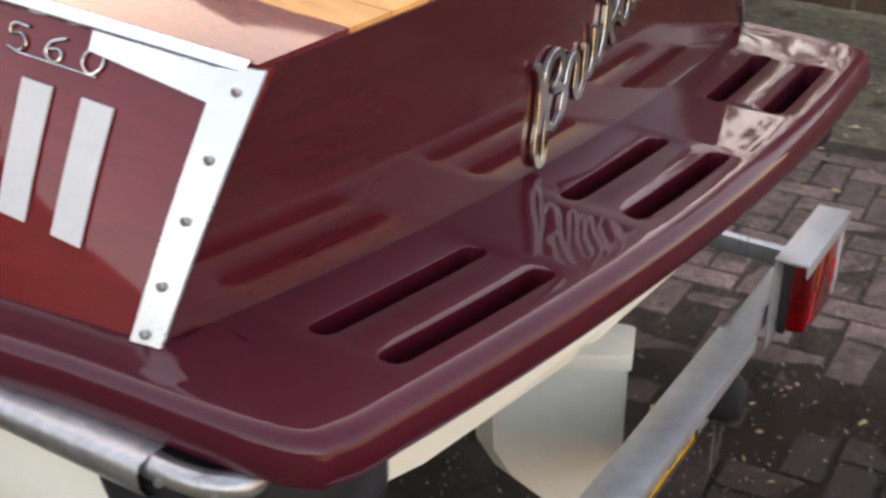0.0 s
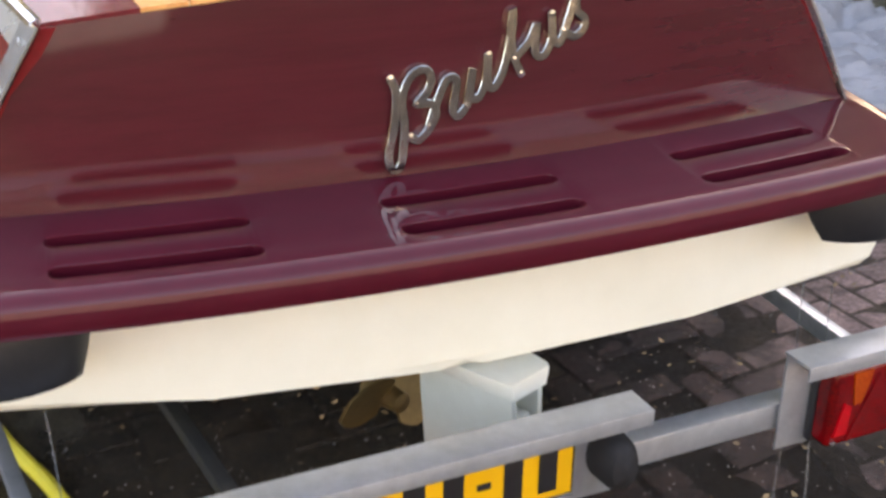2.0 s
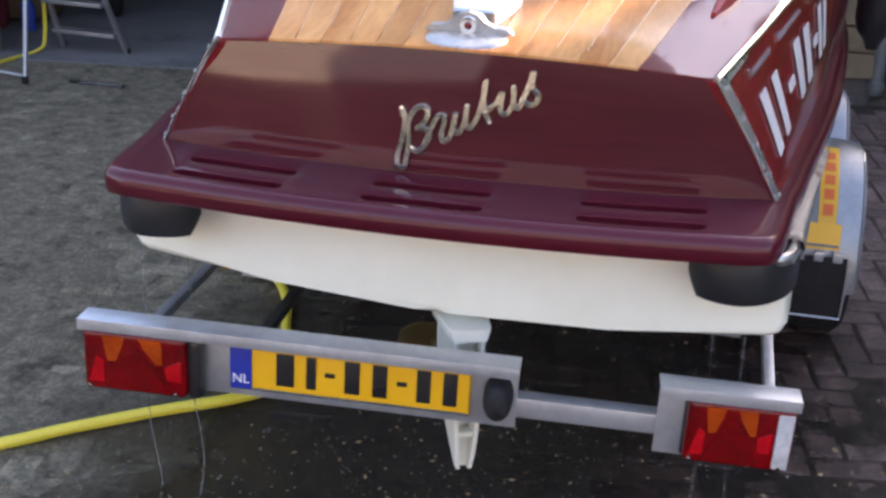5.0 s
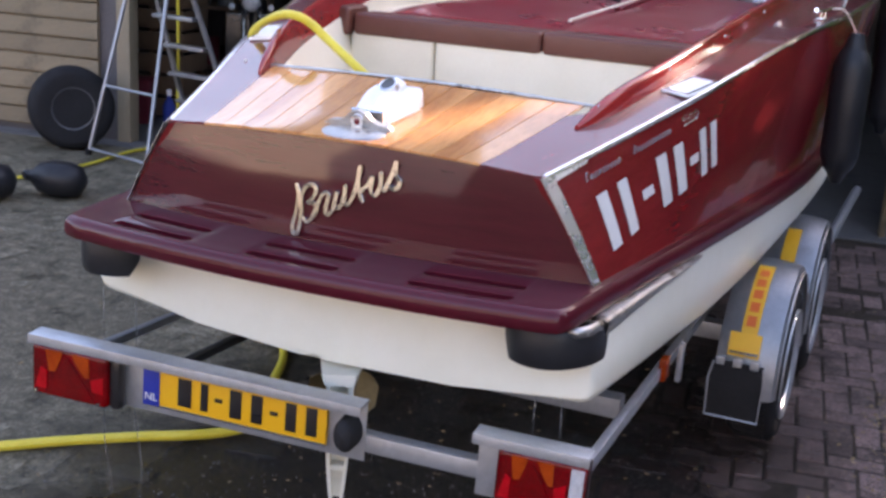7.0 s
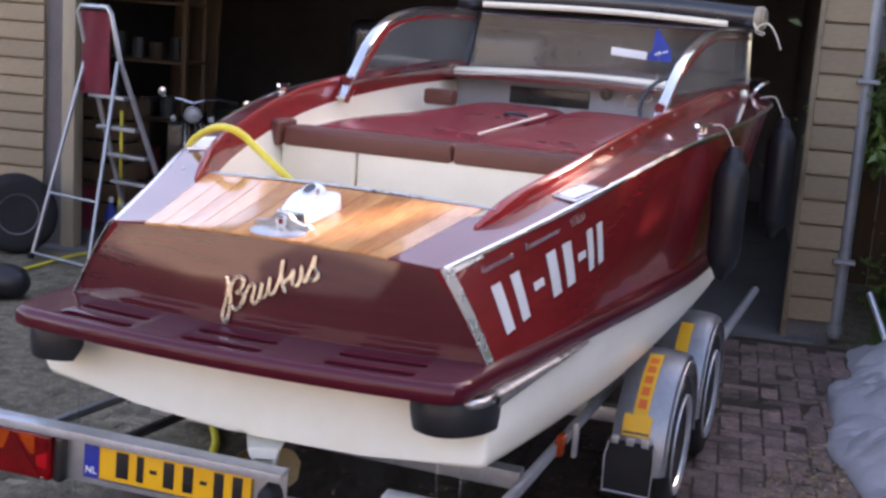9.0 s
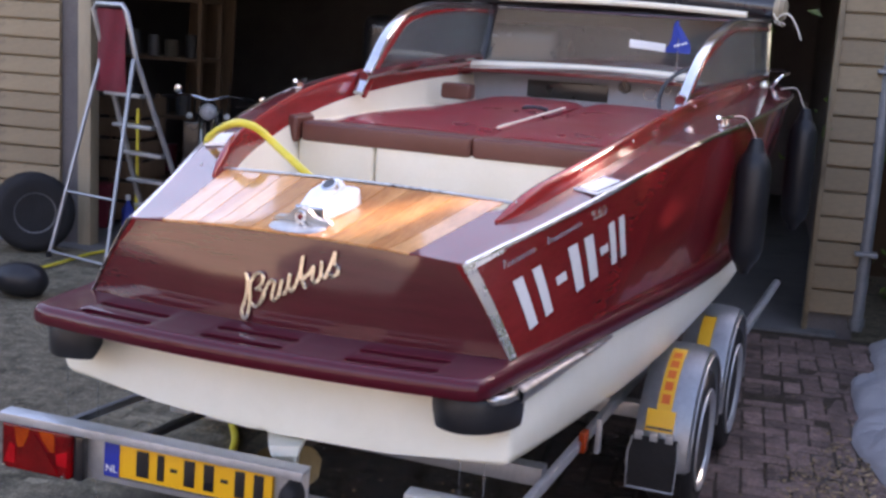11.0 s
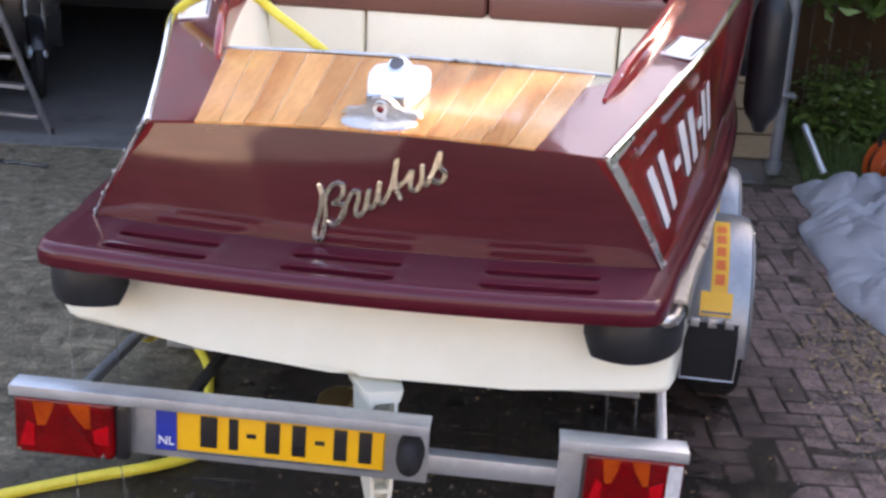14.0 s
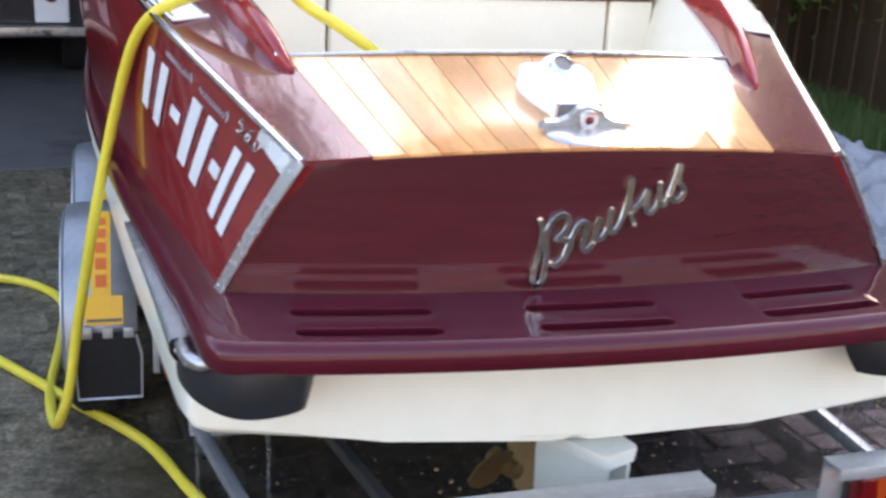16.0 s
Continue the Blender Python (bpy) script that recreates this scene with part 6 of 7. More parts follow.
hose2 = thing("thin_yellow_hose", "thin yellow garden hose across the garage threshold", "hose")
pts = [(-4.9, 2.4, 0.012), (-4.1, 2.62, 0.012), (-3.70, 2.95, 0.012), (-3.62, 3.45, 0.012), (-3.66, 3.95, 0.012), (-3.63, 4.32, 0.012), (-3.61, 4.40, 0.10), (-3.61, 4.42, 0.5), (-3.61, 4.42, 1.0)]
part("hose", tube(smooth_line(pts, 6), 0.011, 8), YELLOW_HOSE, hose2)

# Short strap dropped on the paving.
strap = thing("lashing_strap", "short dark lashing strap lying on the paving", "strap")
part("webbing", tube(smooth_line([(-3.02, 3.745, 0.008), (-2.95, 3.730, 0.008), (-2.87, 3.742, 0.008), (-2.78, 3.728, 0.008)], 6), 0.007, 8), BLACK, strap)
part("buckle", box(-3.055, -3.005, 3.725, 3.765, 0.002, 0.022, 0.004), BLACK, strap)
part("hook", tube(smooth_line([(-2.78, 3.728, 0.010), (-2.74, 3.735, 0.012), (-2.715, 3.715, 0.012), (-2.735, 3.700, 0.010)], 6), 0.007, 8), BLACK, strap)

# Moped in the dark of the garage.
def moped():
    mo = thing("moped", "black moped with round chrome headlamp parked in the garage", "moped", pose(-4.04, 5.97, 0.004, 0, 0, 33))
    # Built facing -y.
    for y in (-0.55, 0.62):
        part("wheel", lathe([(0.19, -0.035), (0.25, -0.04), (0.275, -0.02), (0.275, 0.02), (0.25, 0.04), (0.19, 0.035)], 28, "X", None, Matrix.Translation((0, y, 0.275))), RUBBER, mo, angle=50)
        part("hub", lathe([(0.0, -0.05), (0.05, -0.05), (0.19, -0.01), (0.19, 0.01), (0.05, 0.05), (0.0, 0.05)], 20, "X", None, Matrix.Translation((0, y, 0.275))), CHROME, mo)
    for s in (-1, 1):
        part("fork_leg", tube([(s * 0.06, -0.55, 0.28), (s * 0.06, -0.36, 0.92)], 0.018, 8), CHROME, mo)
        part("handlebar", tube(smooth_line([(0, -0.34, 0.98), (s * 0.18, -0.30, 1.02), (s * 0.32, -0.22, 0.99)], 4), 0.012, 8), CHROME, mo)
        mx, mz = (0.44, 0.985) if s > 0 else (-0.25, 1.06)
        part("mirror_stem", tube(smooth_line([(s * 0.22, -0.27, 0.93), (mx * 0.75 + s * 0.04, -0.27, 0.95), (mx - s * 0.02, -0.25, mz - 0.02)], 4), 0.006, 6), CHROME, mo)
        part("mirror", lathe([(0.0, -0.012), (0.030, -0.008), (0.038, 0.006), (0.0, 0.02)], 18, "Y", None, Matrix.Translation((mx, -0.25, mz))), CHROME, mo, "round mirror")
        part("grip", tube([(s * 0.27, -0.25, 1.0), (s * 0.36, -0.19, 0.98)], 0.017, 8), RUBBER, mo)
        part("indicator", lathe([(0.0, -0.03), (0.025, -0.02), (0.028, 0.02), (0.0, 0.03)], 14, "Y", None, Matrix.Translation((s * 0.15, -0.42, 0.86))), LAMP_CLEAR, mo)
    part("headlamp", lathe([(0.0, -0.055), (0.06, -0.04), (0.078, -0.015), (0.085, 0.0), (0.075, 0.06), (0.03, 0.11), (0.0, 0.115)], 24, "Y", None, Matrix.Translation((0, -0.44, 0.90))), CHROME, mo, "round chrome headlamp")
    part("headlamp_glass", lathe([(0.0, -0.068), (0.05, -0.055), (0.07, -0.028)], 20, "Y", None, Matrix.Translation((0, -0.44, 0.90))), LAMP_CLEAR, mo, "clear lamp glass")
    part("front_guard", tube([(0, -0.55 + 0.30 * math.cos(radians(a)), 0.275 + 0.30 * math.sin(radians(a))) for a in span(20, 160, 12)], 0.05, 8, flat=0.3), BLACK, mo)
    rows = []
    for y, w, h in ((-0.30, 0.06, 0.78), (-0.10, 0.12, 0.84), (0.15, 0.13, 0.82), (0.3, 0.10, 0.76)):
        rows.append([(w * math.cos(a), y, h - 0.12 + 0.12 * math.sin(a)) for a in span(0, 2 * math.pi, 15)[:-1]])
    for x in (-0.17, 0.15):
        part("screen_stay", tube([(x, -0.36, 0.86), (x + 0.02, -0.34, 1.12)], 0.005, 6), CHROME, mo)
    part("tank", grid(rows, wrap=True), BLACK, mo, angle=60)
    part("seat", box(-0.12, 0.12, 0.22, 0.82, 0.74, 0.83, 0.04, segs=3), RUBBER, mo)
    part("engine", box(-0.14, 0.14, -0.12, 0.28, 0.24, 0.56, 0.05, segs=2), DARK, mo)
    part("frame_tube", tube([(0, -0.34, 0.90), (0, -0.18, 0.35), (0, 0.4, 0.32), (0, 0.62, 0.30)], 0.024, 8), BLACK, mo)
    part("leg_shield", box(-0.20, 0.20, -0.30, -0.27, 0.32, 0.80, 0.02), BLACK, mo)
    part("stand", tube([(0.0, 0.12, 0.30), (-0.18, 0.14, 0.0)], 0.012, 6), DARK, mo)


moped()

# Shelving and clutter deep in the garage.
shelf = thing("garage_shelf", "dark timber shelf rack with paint tins behind the ladder", "shelf", pose(-5.25, 6.0, 0.004, 0, 0, 8.5))
for x in (0.0, 1.0):
    for y in (0.0, 0.4):
        part("upright", box(x - 0.02, x + 0.02, y - 0.02, y + 0.02, 0, 2.0, 0.003), FENCE_WOOD, shelf)
for z in (0.25, 0.75, 1.25, 1.75):
    part("shelf_board", box(-0.02, 1.02, -0.02, 0.42, z, z + 0.025, 0.003), FENCE_WOOD, shelf)
rnd = random.Random(4)
tins = [(RED_CLOTH, "dark red"), (RIM_GREY, "grey"), (DARK, "dark"), (BARK, "brown"), (RIM_GREY, "grey")]
for z in (0.275, 0.775, 1.275):
    x = 0.07
    while x < 0.92:
        r = rnd.uniform(0.045, 0.085)
        h = rnd.uniform(0.12, 0.26)
        mt, col = tins[rnd.randrange(5)]
        tin = solo("paint_tin", lathe([(0.0, 0.0), (r, 0.0), (r, h), (r * 0.96, h), (r * 0.94, h - 0.008), (0.0, h - 0.008)], 18), mt, col + " tin standing on the garage shelf", "tin", pose(-5.25, 6.0, 0.006, 0, 0, 8.5) @ Matrix.Translation((x + r, 0.15, z)), group="tins on the shelf", angle=40)
        x += 2 * r + rnd.uniform(0.02, 0.08)
solo("red_jerry_can", box(-0.13, 0.13, -0.09, 0.09, 0, 0.34, 0.03, segs=3), RED_CLOTH, "red plastic fuel can on the garage floor", "fuel can", pose(-4.32, 4.85, 0.006, 0, 0, 20))
solo("blue_crate", box(-0.16, 0.16, -0.12, 0.12, 0, 0.24, 0.02, segs=2), BLUE_CLOTH, "blue plastic crate on the garage floor", "crate", pose(-4.55, 4.95, 0.006, 0, 0, 12))
bottle = thing("spray_bottle", "pale blue plastic bottle on the garage floor", "bottle", pose(-4.02, 4.86, 0.006))
part("body", lathe([(0.0, 0.0), (0.045, 0.0), (0.048, 0.02), (0.046, 0.16), (0.02, 0.21), (0.016, 0.24), (0.0, 0.24)], 16), BLUE_CLOTH, bottle)
part("cap", lathe([(0.018, 0.235), (0.020, 0.24), (0.020, 0.275), (0.0, 0.28)], 12), WHITE, bottle)

# Low slatted timber bin just inside the opening.
slats = thing("timber_bin", "low bin of weathered boards standing inside the garage", "bin", YARD @ pose(-3.72, 5.62, 0.004))
for i in range(6):
    part("board", box(-0.02, 0.46, 0.0, 0.02, 0.03 + i * 0.165, 0.17 + i * 0.165, 0.004), FENCE_WOOD, slats)
    part("board", box(0.44, 0.46, 0.02, 0.40, 0.03 + i * 0.165, 0.17 + i * 0.165, 0.004), FENCE_WOOD, slats)
for x, y in ((0.0, 0.04), (0.41, 0.04), (0.0, 0.36), (0.41, 0.36)):
    part("post", box(x - 0.02, x + 0.02, y - 0.018, y + 0.018, 0.0, 1.02, 0.003), FENCE_WOOD, slats)

# Old boards stood on end against the garage wall behind the moped.
boards = thing("standing_boards", "weathered boards stood on end in the garage", "boards", pose(-4.90, 6.80, 0.004, -4, 0, 0))
for x, w, h in ((0.0, 0.17, 2.25), (0.185, 0.13, 2.05), (0.33, 0.16, 2.35)):
    part("board", box(x, x + w, 0.0, 0.024, 0.0, h, 0.003), FENCE_WOOD, boards)

# Rear end of a dark vehicle parked inside.
van = thing("parked_van", "dark old van parked inside the garage with white lamp panels", "van", pose(-2.05, 6.45, 0.004, 0, 0, 4))
part("body", box(-0.86, 0.86, 0.10, 3.9, 0.30, 1.75, 0.12, segs=4), BLACK, van, "dark body")
part("rear_window", box(-0.30, 0.30, 0.092, 0.104, 0.60, 1.02, 0.02), GREY_PANEL, van, "pale grey rear panel")
for s in (-1, 1):
    p = part("lamp_panel", box(s * 0.60 - 0.11, s * 0.60 + 0.11, 0.06, 0.115, 0.42, 0.86, 0.02, segs=3), WHITE, van, "white lamp panel")
    part("lamp", lathe([(0.0, -0.02), (0.04, -0.014), (0.05, 0.01)], 18, "Y", None, Matrix.Translation((s * 0.60, 0.06, 0.60))), LAMP_RED, p, "round dark red lamp")
    for y in (0.7, 3.0):
        part("wheel", lathe([(0.0, -0.09), (0.28, -0.09), (0.31, -0.05), (0.31, 0.05), (0.28, 0.09), (0.0, 0.09)], 28, "X", None, Matrix.Translation((s * 0.74, y, 0.31))), RUBBER, van)
part("bumper", box(-0.86, 0.86, -0.02, 0.08, 0.34, 0.41, 0.02, segs=3), OLD_CHROME, van, "dull chrome bumper")
plate2 = part("number_plate", box(-0.24, 0.24, 0.07, 0.085, 0.43, 0.53, 0.004), BLACK, van, "dark number plate with pale bars")
for i in range(6):
    part("bar", box(-0.19 + i * 0.064, -0.150 + i * 0.064, 0.064, 0.069, 0.45, 0.51, 0.001), WHITE, plate2)

# ---- crumpled tarpaulin beside the trailer ----
def tarp_height(x, y):
    """Flat plates with narrow creases between them, higher towards the back."""
    wx = x + 0.16 * noise.noise(Vector((x * 1.7, y * 1.7, 5.0)))
    wy = y + 0.22 * noise.noise(Vector((x * 1.5, y * 1.5, 15.0)))
    n1 = abs(noise.noise(Vector((wx * 2.3 + wy * 1.2, wy * 1.3 - wx * 0.8, 0.3))))
    n2 = abs(noise.noise(Vector((wx * 4.2 - wy * 2.6, wy * 2.2 + wx * 1.4, 4.0))))
    n3 = abs(noise.noise(Vector((wx * 9.0 + wy * 6.0, wy * 6.0 - wx * 3.0, 9.0))))
    crest = max(0.0, 1 - 9.0 * abs(noise.noise(Vector((wx * 2.0 - wy * 1.2, wy * 1.1 + wx * 0.9, 22.0))))) ** 1.5
    broad = noise.noise(Vector((x * 1.6, y * 1.3, 31.0)))
    back = math.exp(-((x - 2.55) / 0.6) ** 2 - ((y - 4.15) / 0.75) ** 2)
    flat = 0.060 * min(1.0, 5.0 * n1) ** 0.8 + 0.045 * min(1.0, 5.5 * n2) ** 0.8 + 0.020 * min(1.0, 5.0 * n3)
    return 0.012 + flat + 0.10 * n1 + 0.06 * n2 + 0.05 * crest + 0.07 * broad + 0.20 * back


rows = []
N = 220
for i in range(N):
    v = i / (N - 1)
    y = 1.35 + 3.45 * v
    left = 1.42 + 0.5 * math.exp(-v / 0.27) + 0.04 * math.sin(8 * v) + 0.03 * math.sin(23 * v + 1)
    right = 3.25 + 0.15 * math.sin(5 * v)
    row = []
    for j in range(140):
        u = j / 139
        e = min(u, 1 - u, v * 1.6, (1 - v) * 2) / 0.16
        f = min(1.0, e) ** 0.7
        x = left + (right - left) * u + 0.03 * noise.noise(Vector((u * 9, v * 14, 2.0)))
        row.append((x, y + 0.04 * noise.noise(Vector((u * 11, v * 8, 7.0))), 0.004 + f * max(0.006, tarp_height(x, y)) * 0.85))
    rows.append(row)
bm = slab(rows, 0.003)
solo("tarpaulin", bm, TARP, "crumpled pale grey tarpaulin lying on the paving", "tarpaulin", angle=28)

# ---- sack and orange reel behind the tarpaulin ----
def crumpled(cx, cy, rx, ry, rz, seed):
    bm = bmesh.new()
    bmesh.ops.create_icosphere(bm, subdivisions=5, radius=1.0)
    for p in bm.verts:
        d = p.co.normalized()
        k = 1 + 0.30 * noise.noise(d * 1.6 + Vector((seed, 0, 0))) - 0.24 * (1 - min(1.0, 3.2 * abs(noise.noise(d * 2.3 + Vector((0, seed, 0)))))) + 0.05 * noise.noise(d * 7)
        z = d.z * rz * k
        p.co = Vector((cx + d.x * rx * k, cy + d.y * ry * k, max(0.004, z + rz * 0.55)))
    return bm


solo("sack", crumpled(2.24, 4.93, 0.24, 0.17, 0.20, 3.0), SACKING, "crumpled beige woven sack behind the tarpaulin", "sack", angle=70)
solo("sack", crumpled(2.62, 5.0, 0.22, 0.2, 0.15, 8.0), SACKING, "crumpled beige woven sack behind the tarpaulin", "sack", angle=70)
reel = thing("cable_reel", "orange plastic reel standing beside a sack", "cable reel", pose(1.97, 5.02, 0.0, 0, 0, 40))
part("flange", lathe([(0.0, -0.045), (0.05, -0.05), (0.06, -0.04), (0.118, -0.042), (0.135, -0.036), (0.135, -0.024), (0.118, -0.024), (0.0, -0.024)], 32, "Y", None, Matrix.Translation((0, 0, 0.137))), ORANGE, reel, "orange disc flange")
part("flange", lathe([(0.0, 0.024), (0.118, 0.024), (0.135, 0.024), (0.135, 0.036), (0.118, 0.042), (0.0, 0.045)], 32, "Y", None, Matrix.Translation((0, 0, 0.137))), ORANGE, reel, "orange disc flange")
part("core", lathe([(0.0, -0.024), (0.10, -0.023), (0.105, 0.0), (0.10, 0.023), (0.0, 0.024)], 28, "Y", None, Matrix.Translation((0, 0, 0.137))), RUBBER, reel, "black wound cable")
part("grip", tube(smooth_line([(-0.05, 0, 0.25), (-0.05, 0, 0.315), (0.06, 0, 0.325), (0.06, 0, 0.25)], 4), 0.012, 8), BLACK, reel, "black carrying grip")

# ---- fence and garden to the side ----
fence = thing("garden_fence", "brown upright board fence behind the garden", "fence", kind="structure")
slat = finish(box(-0.07, 0.07, -0.009, 0.009, 0, 1.85, 0.003), "fence_board", FENCE_WOOD, False)
for i in range(30):
    ob = new("fence_board", slat)
    ob.parent = fence
    ob.matrix_local = pose(1.35 + i * 0.148, 7.4 + 0.012 * (i % 2), -0.06, 0, 0, 2 * math.sin(i * 7.0))
for i in range(62):
    ob = new("fence_board", slat)
    ob.parent = fence
    ob.matrix_local = pose(4.35 + 0.012 * (i % 2), 7.3 - i * 0.148, -0.06, 0, 0, 90 + 2 * math.sin(i * 5.0))
part("fence_rail", box(1.3, 5.8, 7.43, 7.47, 0.4, 0.47), FENCE_WOOD, fence)
part("fence_rail", box(1.3, 5.8, 7.43, 7.47, 1.4, 1.47), FENCE_WOOD, fence)
part("fence_rail", box(4.375, 4.41, -1.9, 7.4, 1.4, 1.47), FENCE_WOOD, fence)
part("fence_rail", box(4.375, 4.41, -1.9, 7.4, 0.4, 0.47), FENCE_WOOD, fence)


def leaves(count, where, size, seed, droop=0.4):
    r = random.Random(seed)
    verts, faces = [], []
    for _ in range(count):
        c = where(r)
        d = Vector((r.gauss(0, 1), r.gauss(0, 1), r.gauss(-droop, 0.6))).normalized()
        s = d.cross(Vector((r.gauss(0, 1), r.gauss(0, 1), r.gauss(0, 1)))).normalized()
        n = d.cross(s) * 0.18
        ln = size * r.uniform(0.6, 1.3)
        b = len(verts)
        verts += [c, c + d * ln * 0.5 + s * ln * 0.26 + n * ln, c + d * ln, c + d * ln * 0.5 - s * ln * 0.26 + n * ln]
        faces.append((b, b + 1, b + 2, b + 3))
    return verts, faces


def leafy(name, verts, faces, material, parent=None, label="", kind=""):
    me = bpy.data.meshes.new(name)
    me.from_pydata([tuple(v) for v in verts], [], faces)
    me.materials.append(material)
    ob = new(name, me)
    ob.parent = parent
    return tagged(ob, label, kind=kind)


def tree(x, y, h, spread, seed, label, count=9000, low=0.16, sprays=(), bare=0.0):
    t = thing("garden_tree", label, "tree", group="garden trees")
    r = random.Random(seed)
    bm = tube(smooth_line([(x, y, -0.08), (x + 0.05, y, h * 0.3), (x - 0.04, y + 0.06, h * 0.62), (x, y, h * 0.9)], 5), 0.12, 10, taper=[1.3 - 1.1 * i / 15 for i in range(16)])
    ends = []
    for i in range(26):
        z = h * r.uniform(low, 0.88)
        a = r.uniform(0, 2 * math.pi)
        ln = spread * (1.05 - 0.6 * z / h) * r.uniform(0.6, 1.1)
        p0 = Vector((x, y, z))
        p2 = p0 + Vector((math.cos(a) * ln, math.sin(a) * ln, ln * r.uniform(-0.05, 0.5)))
        mid = p0.lerp(p2, 0.5) + Vector((0, 0, 0.1 * ln))
        tube(smooth_line([p0, mid, p2], 3), 0.035, 6, bm, taper=[1 - 0.13 * k for k in range(7)])
        ends += [p2, mid.lerp(p2, 0.5), mid]
    for tip in sprays:
        p0, p2 = Vector((x, y, h * 0.45)), Vector(tip)
        mid = p0.lerp(p2, 0.6) + Vector((0, 0, 0.45))
        tube(smooth_line([p0, mid, p2], 4), 0.022, 6, bm, taper=[1 - 0.1 * k for k in range(9)])
        ends += [p2, p2.lerp(mid, 0.3), p2.lerp(mid, 0.6)] * 2
    part("trunk", bm, BARK, t, "brown trunk with limbs")

    def where(q):
        c = ends[q.randrange(len(ends))]
        p = c + Vector((q.gauss(0, 0.26), q.gauss(0, 0.26), q.gauss(-0.05, 0.22)))
        p.z = max(p.z, bare + abs(q.gauss(0, 0.25)))
        return p

    v, f = leaves(count, where, 0.11, seed + 1)
    leafy("crown", v, f, LEAF, t, "green leafy crown")


tree(2.95, 6.6, 4.3, 1.45, 3, "green leafy garden tree beside the garage", 17000, 0.34, ((1.70, 5.50, 1.22), (1.95, 5.75, 1.10), (1.62, 5.9, 1.45), (2.3, 5.6, 1.42), (1.85, 5.35, 1.6)), 0.98)
tree(5.0, 6.2, 4.6, 1.7, 8, "green tree in the corner of the fence", 14000)
tree(5.3, 3.4, 4.6, 1.5, 14, "green tree behind the side fence", 20000)
tree(5.4, 0.6, 4.8, 1.5, 19, "green tree behind the side fence", 20000)


# Trees out of view, added to break up the sky mirrored in the deck.
tree(-0.6, 12.7, 12.6, 2.3, 27, "unseen tall green tree behind the garage, for deck reflections", 14000)
tree(2.9, 12.7, 11.4, 1.7, 33, "unseen tall green tree behind the garage, for deck reflections", 9000)


def bush(x, y, rad, h, seed, count, label):
    b = thing("garden_bush", label, "bush", group="garden bushes")
    bm = bmesh.new()
    r = random.Random(seed)
    tips = []
    for i in range(12):
        a, ln = r.uniform(0, 2 * math.pi), rad * r.uniform(0.3, 0.9)
        p = Vector((x + math.cos(a) * ln, y + math.sin(a) * ln, h * r.uniform(0.4, 0.95)))
        tube([(x, y, -0.08), (x * 0.5 + p.x * 0.5, y * 0.5 + p.y * 0.5, p.z * 0.55), p], 0.012, 5, bm)
        tips += [p, Vector((x, y, 0.1)).lerp(p, 0.6)]
    part("stems", bm, BARK, b, "thin brown stems")
    v, f = leaves(count, lambda q: tips[q.randrange(len(tips))] + Vector((q.gauss(0, 0.16), q.gauss(0, 0.16), q.gauss(0, 0.13))), 0.07, seed + 2)
    leafy("foliage", v, f, LEAF, b, "dense green foliage")


bush(2.05, 6.5, 0.50, 0.34, 5, 2600, "low green weeds by the garage corner")

rg = random.Random(12)
v, f = [], []
for _ in range(14000):
    x, y = rg.uniform(1.55, 4.3), rg.uniform(4.75, 7.35)
    h = rg.uniform(0.03, 0.11) * (1.0 + 1.4 * max(0.0, noise.noise(Vector((x * 1.8, y * 1.8, 3.0)))))
    a = rg.uniform(0, 6.28)
    dx, dy = math.cos(a) * 0.006, math.sin(a) * 0.006
    lx, ly = rg.gauss(0, 0.03), rg.gauss(0, 0.03)
    b = len(v)
    v += [Vector((x - dx, y - dy, -0.075)), Vector((x + dx, y + dy, -0.075)), Vector((x + lx, y + ly, h - 0.05))]
    f.append((b, b + 1, b + 2))
g = leafy("grass", v, f, GRASS, None, "short green grass beside the garage", "stuff")
tagged(g, category="grass")

# Dry leaves and grit on the paving.
rg = random.Random(21)


def litter(q):
    k = q.random()
    if k < 0.30:
        return Vector((q.uniform(2.0, 4.2), q.uniform(-1.5, 3.2), 0.006 if q.random() < 0.5 else -0.065))
    if k < 0.50:
        return Vector((q.gauss(1.47, 0.12), q.gauss(2.15, 0.42), 0.006))
    if k < 0.70:
        return Vector((q.gauss(0.3, 1.1), q.gauss(-0.3, 0.9), 0.004))
    return Vector((q.uniform(-3.5, 2.2), q.uniform(-1.5, 4.4), 0.006))


v, f = [], []
for _ in range(4200):
    c = litter(rg)
    s = rg.uniform(0.004, 0.018) ** 1.0 * (1.5 if c.x > 2.0 else 0.85 if c.x > 1.25 else 0.62)
    a = rg.uniform(0, 6.28)
    b = len(v)
    for k in range(4):
        v.append(c + Vector((math.cos(a + k * 1.57) * s * (1, 0.5)[k % 2], math.sin(a + k * 1.57) * s * (1, 0.5)[k % 2], rg.uniform(0, 0.008))))
    f.append((b, b + 1, b + 2, b + 3))
g = leafy("leaf_litter", v, f, DRY_LEAF, None, "dry brown leaf scraps scattered over the ground", "stuff")
tagged(g, category="leaf litter")

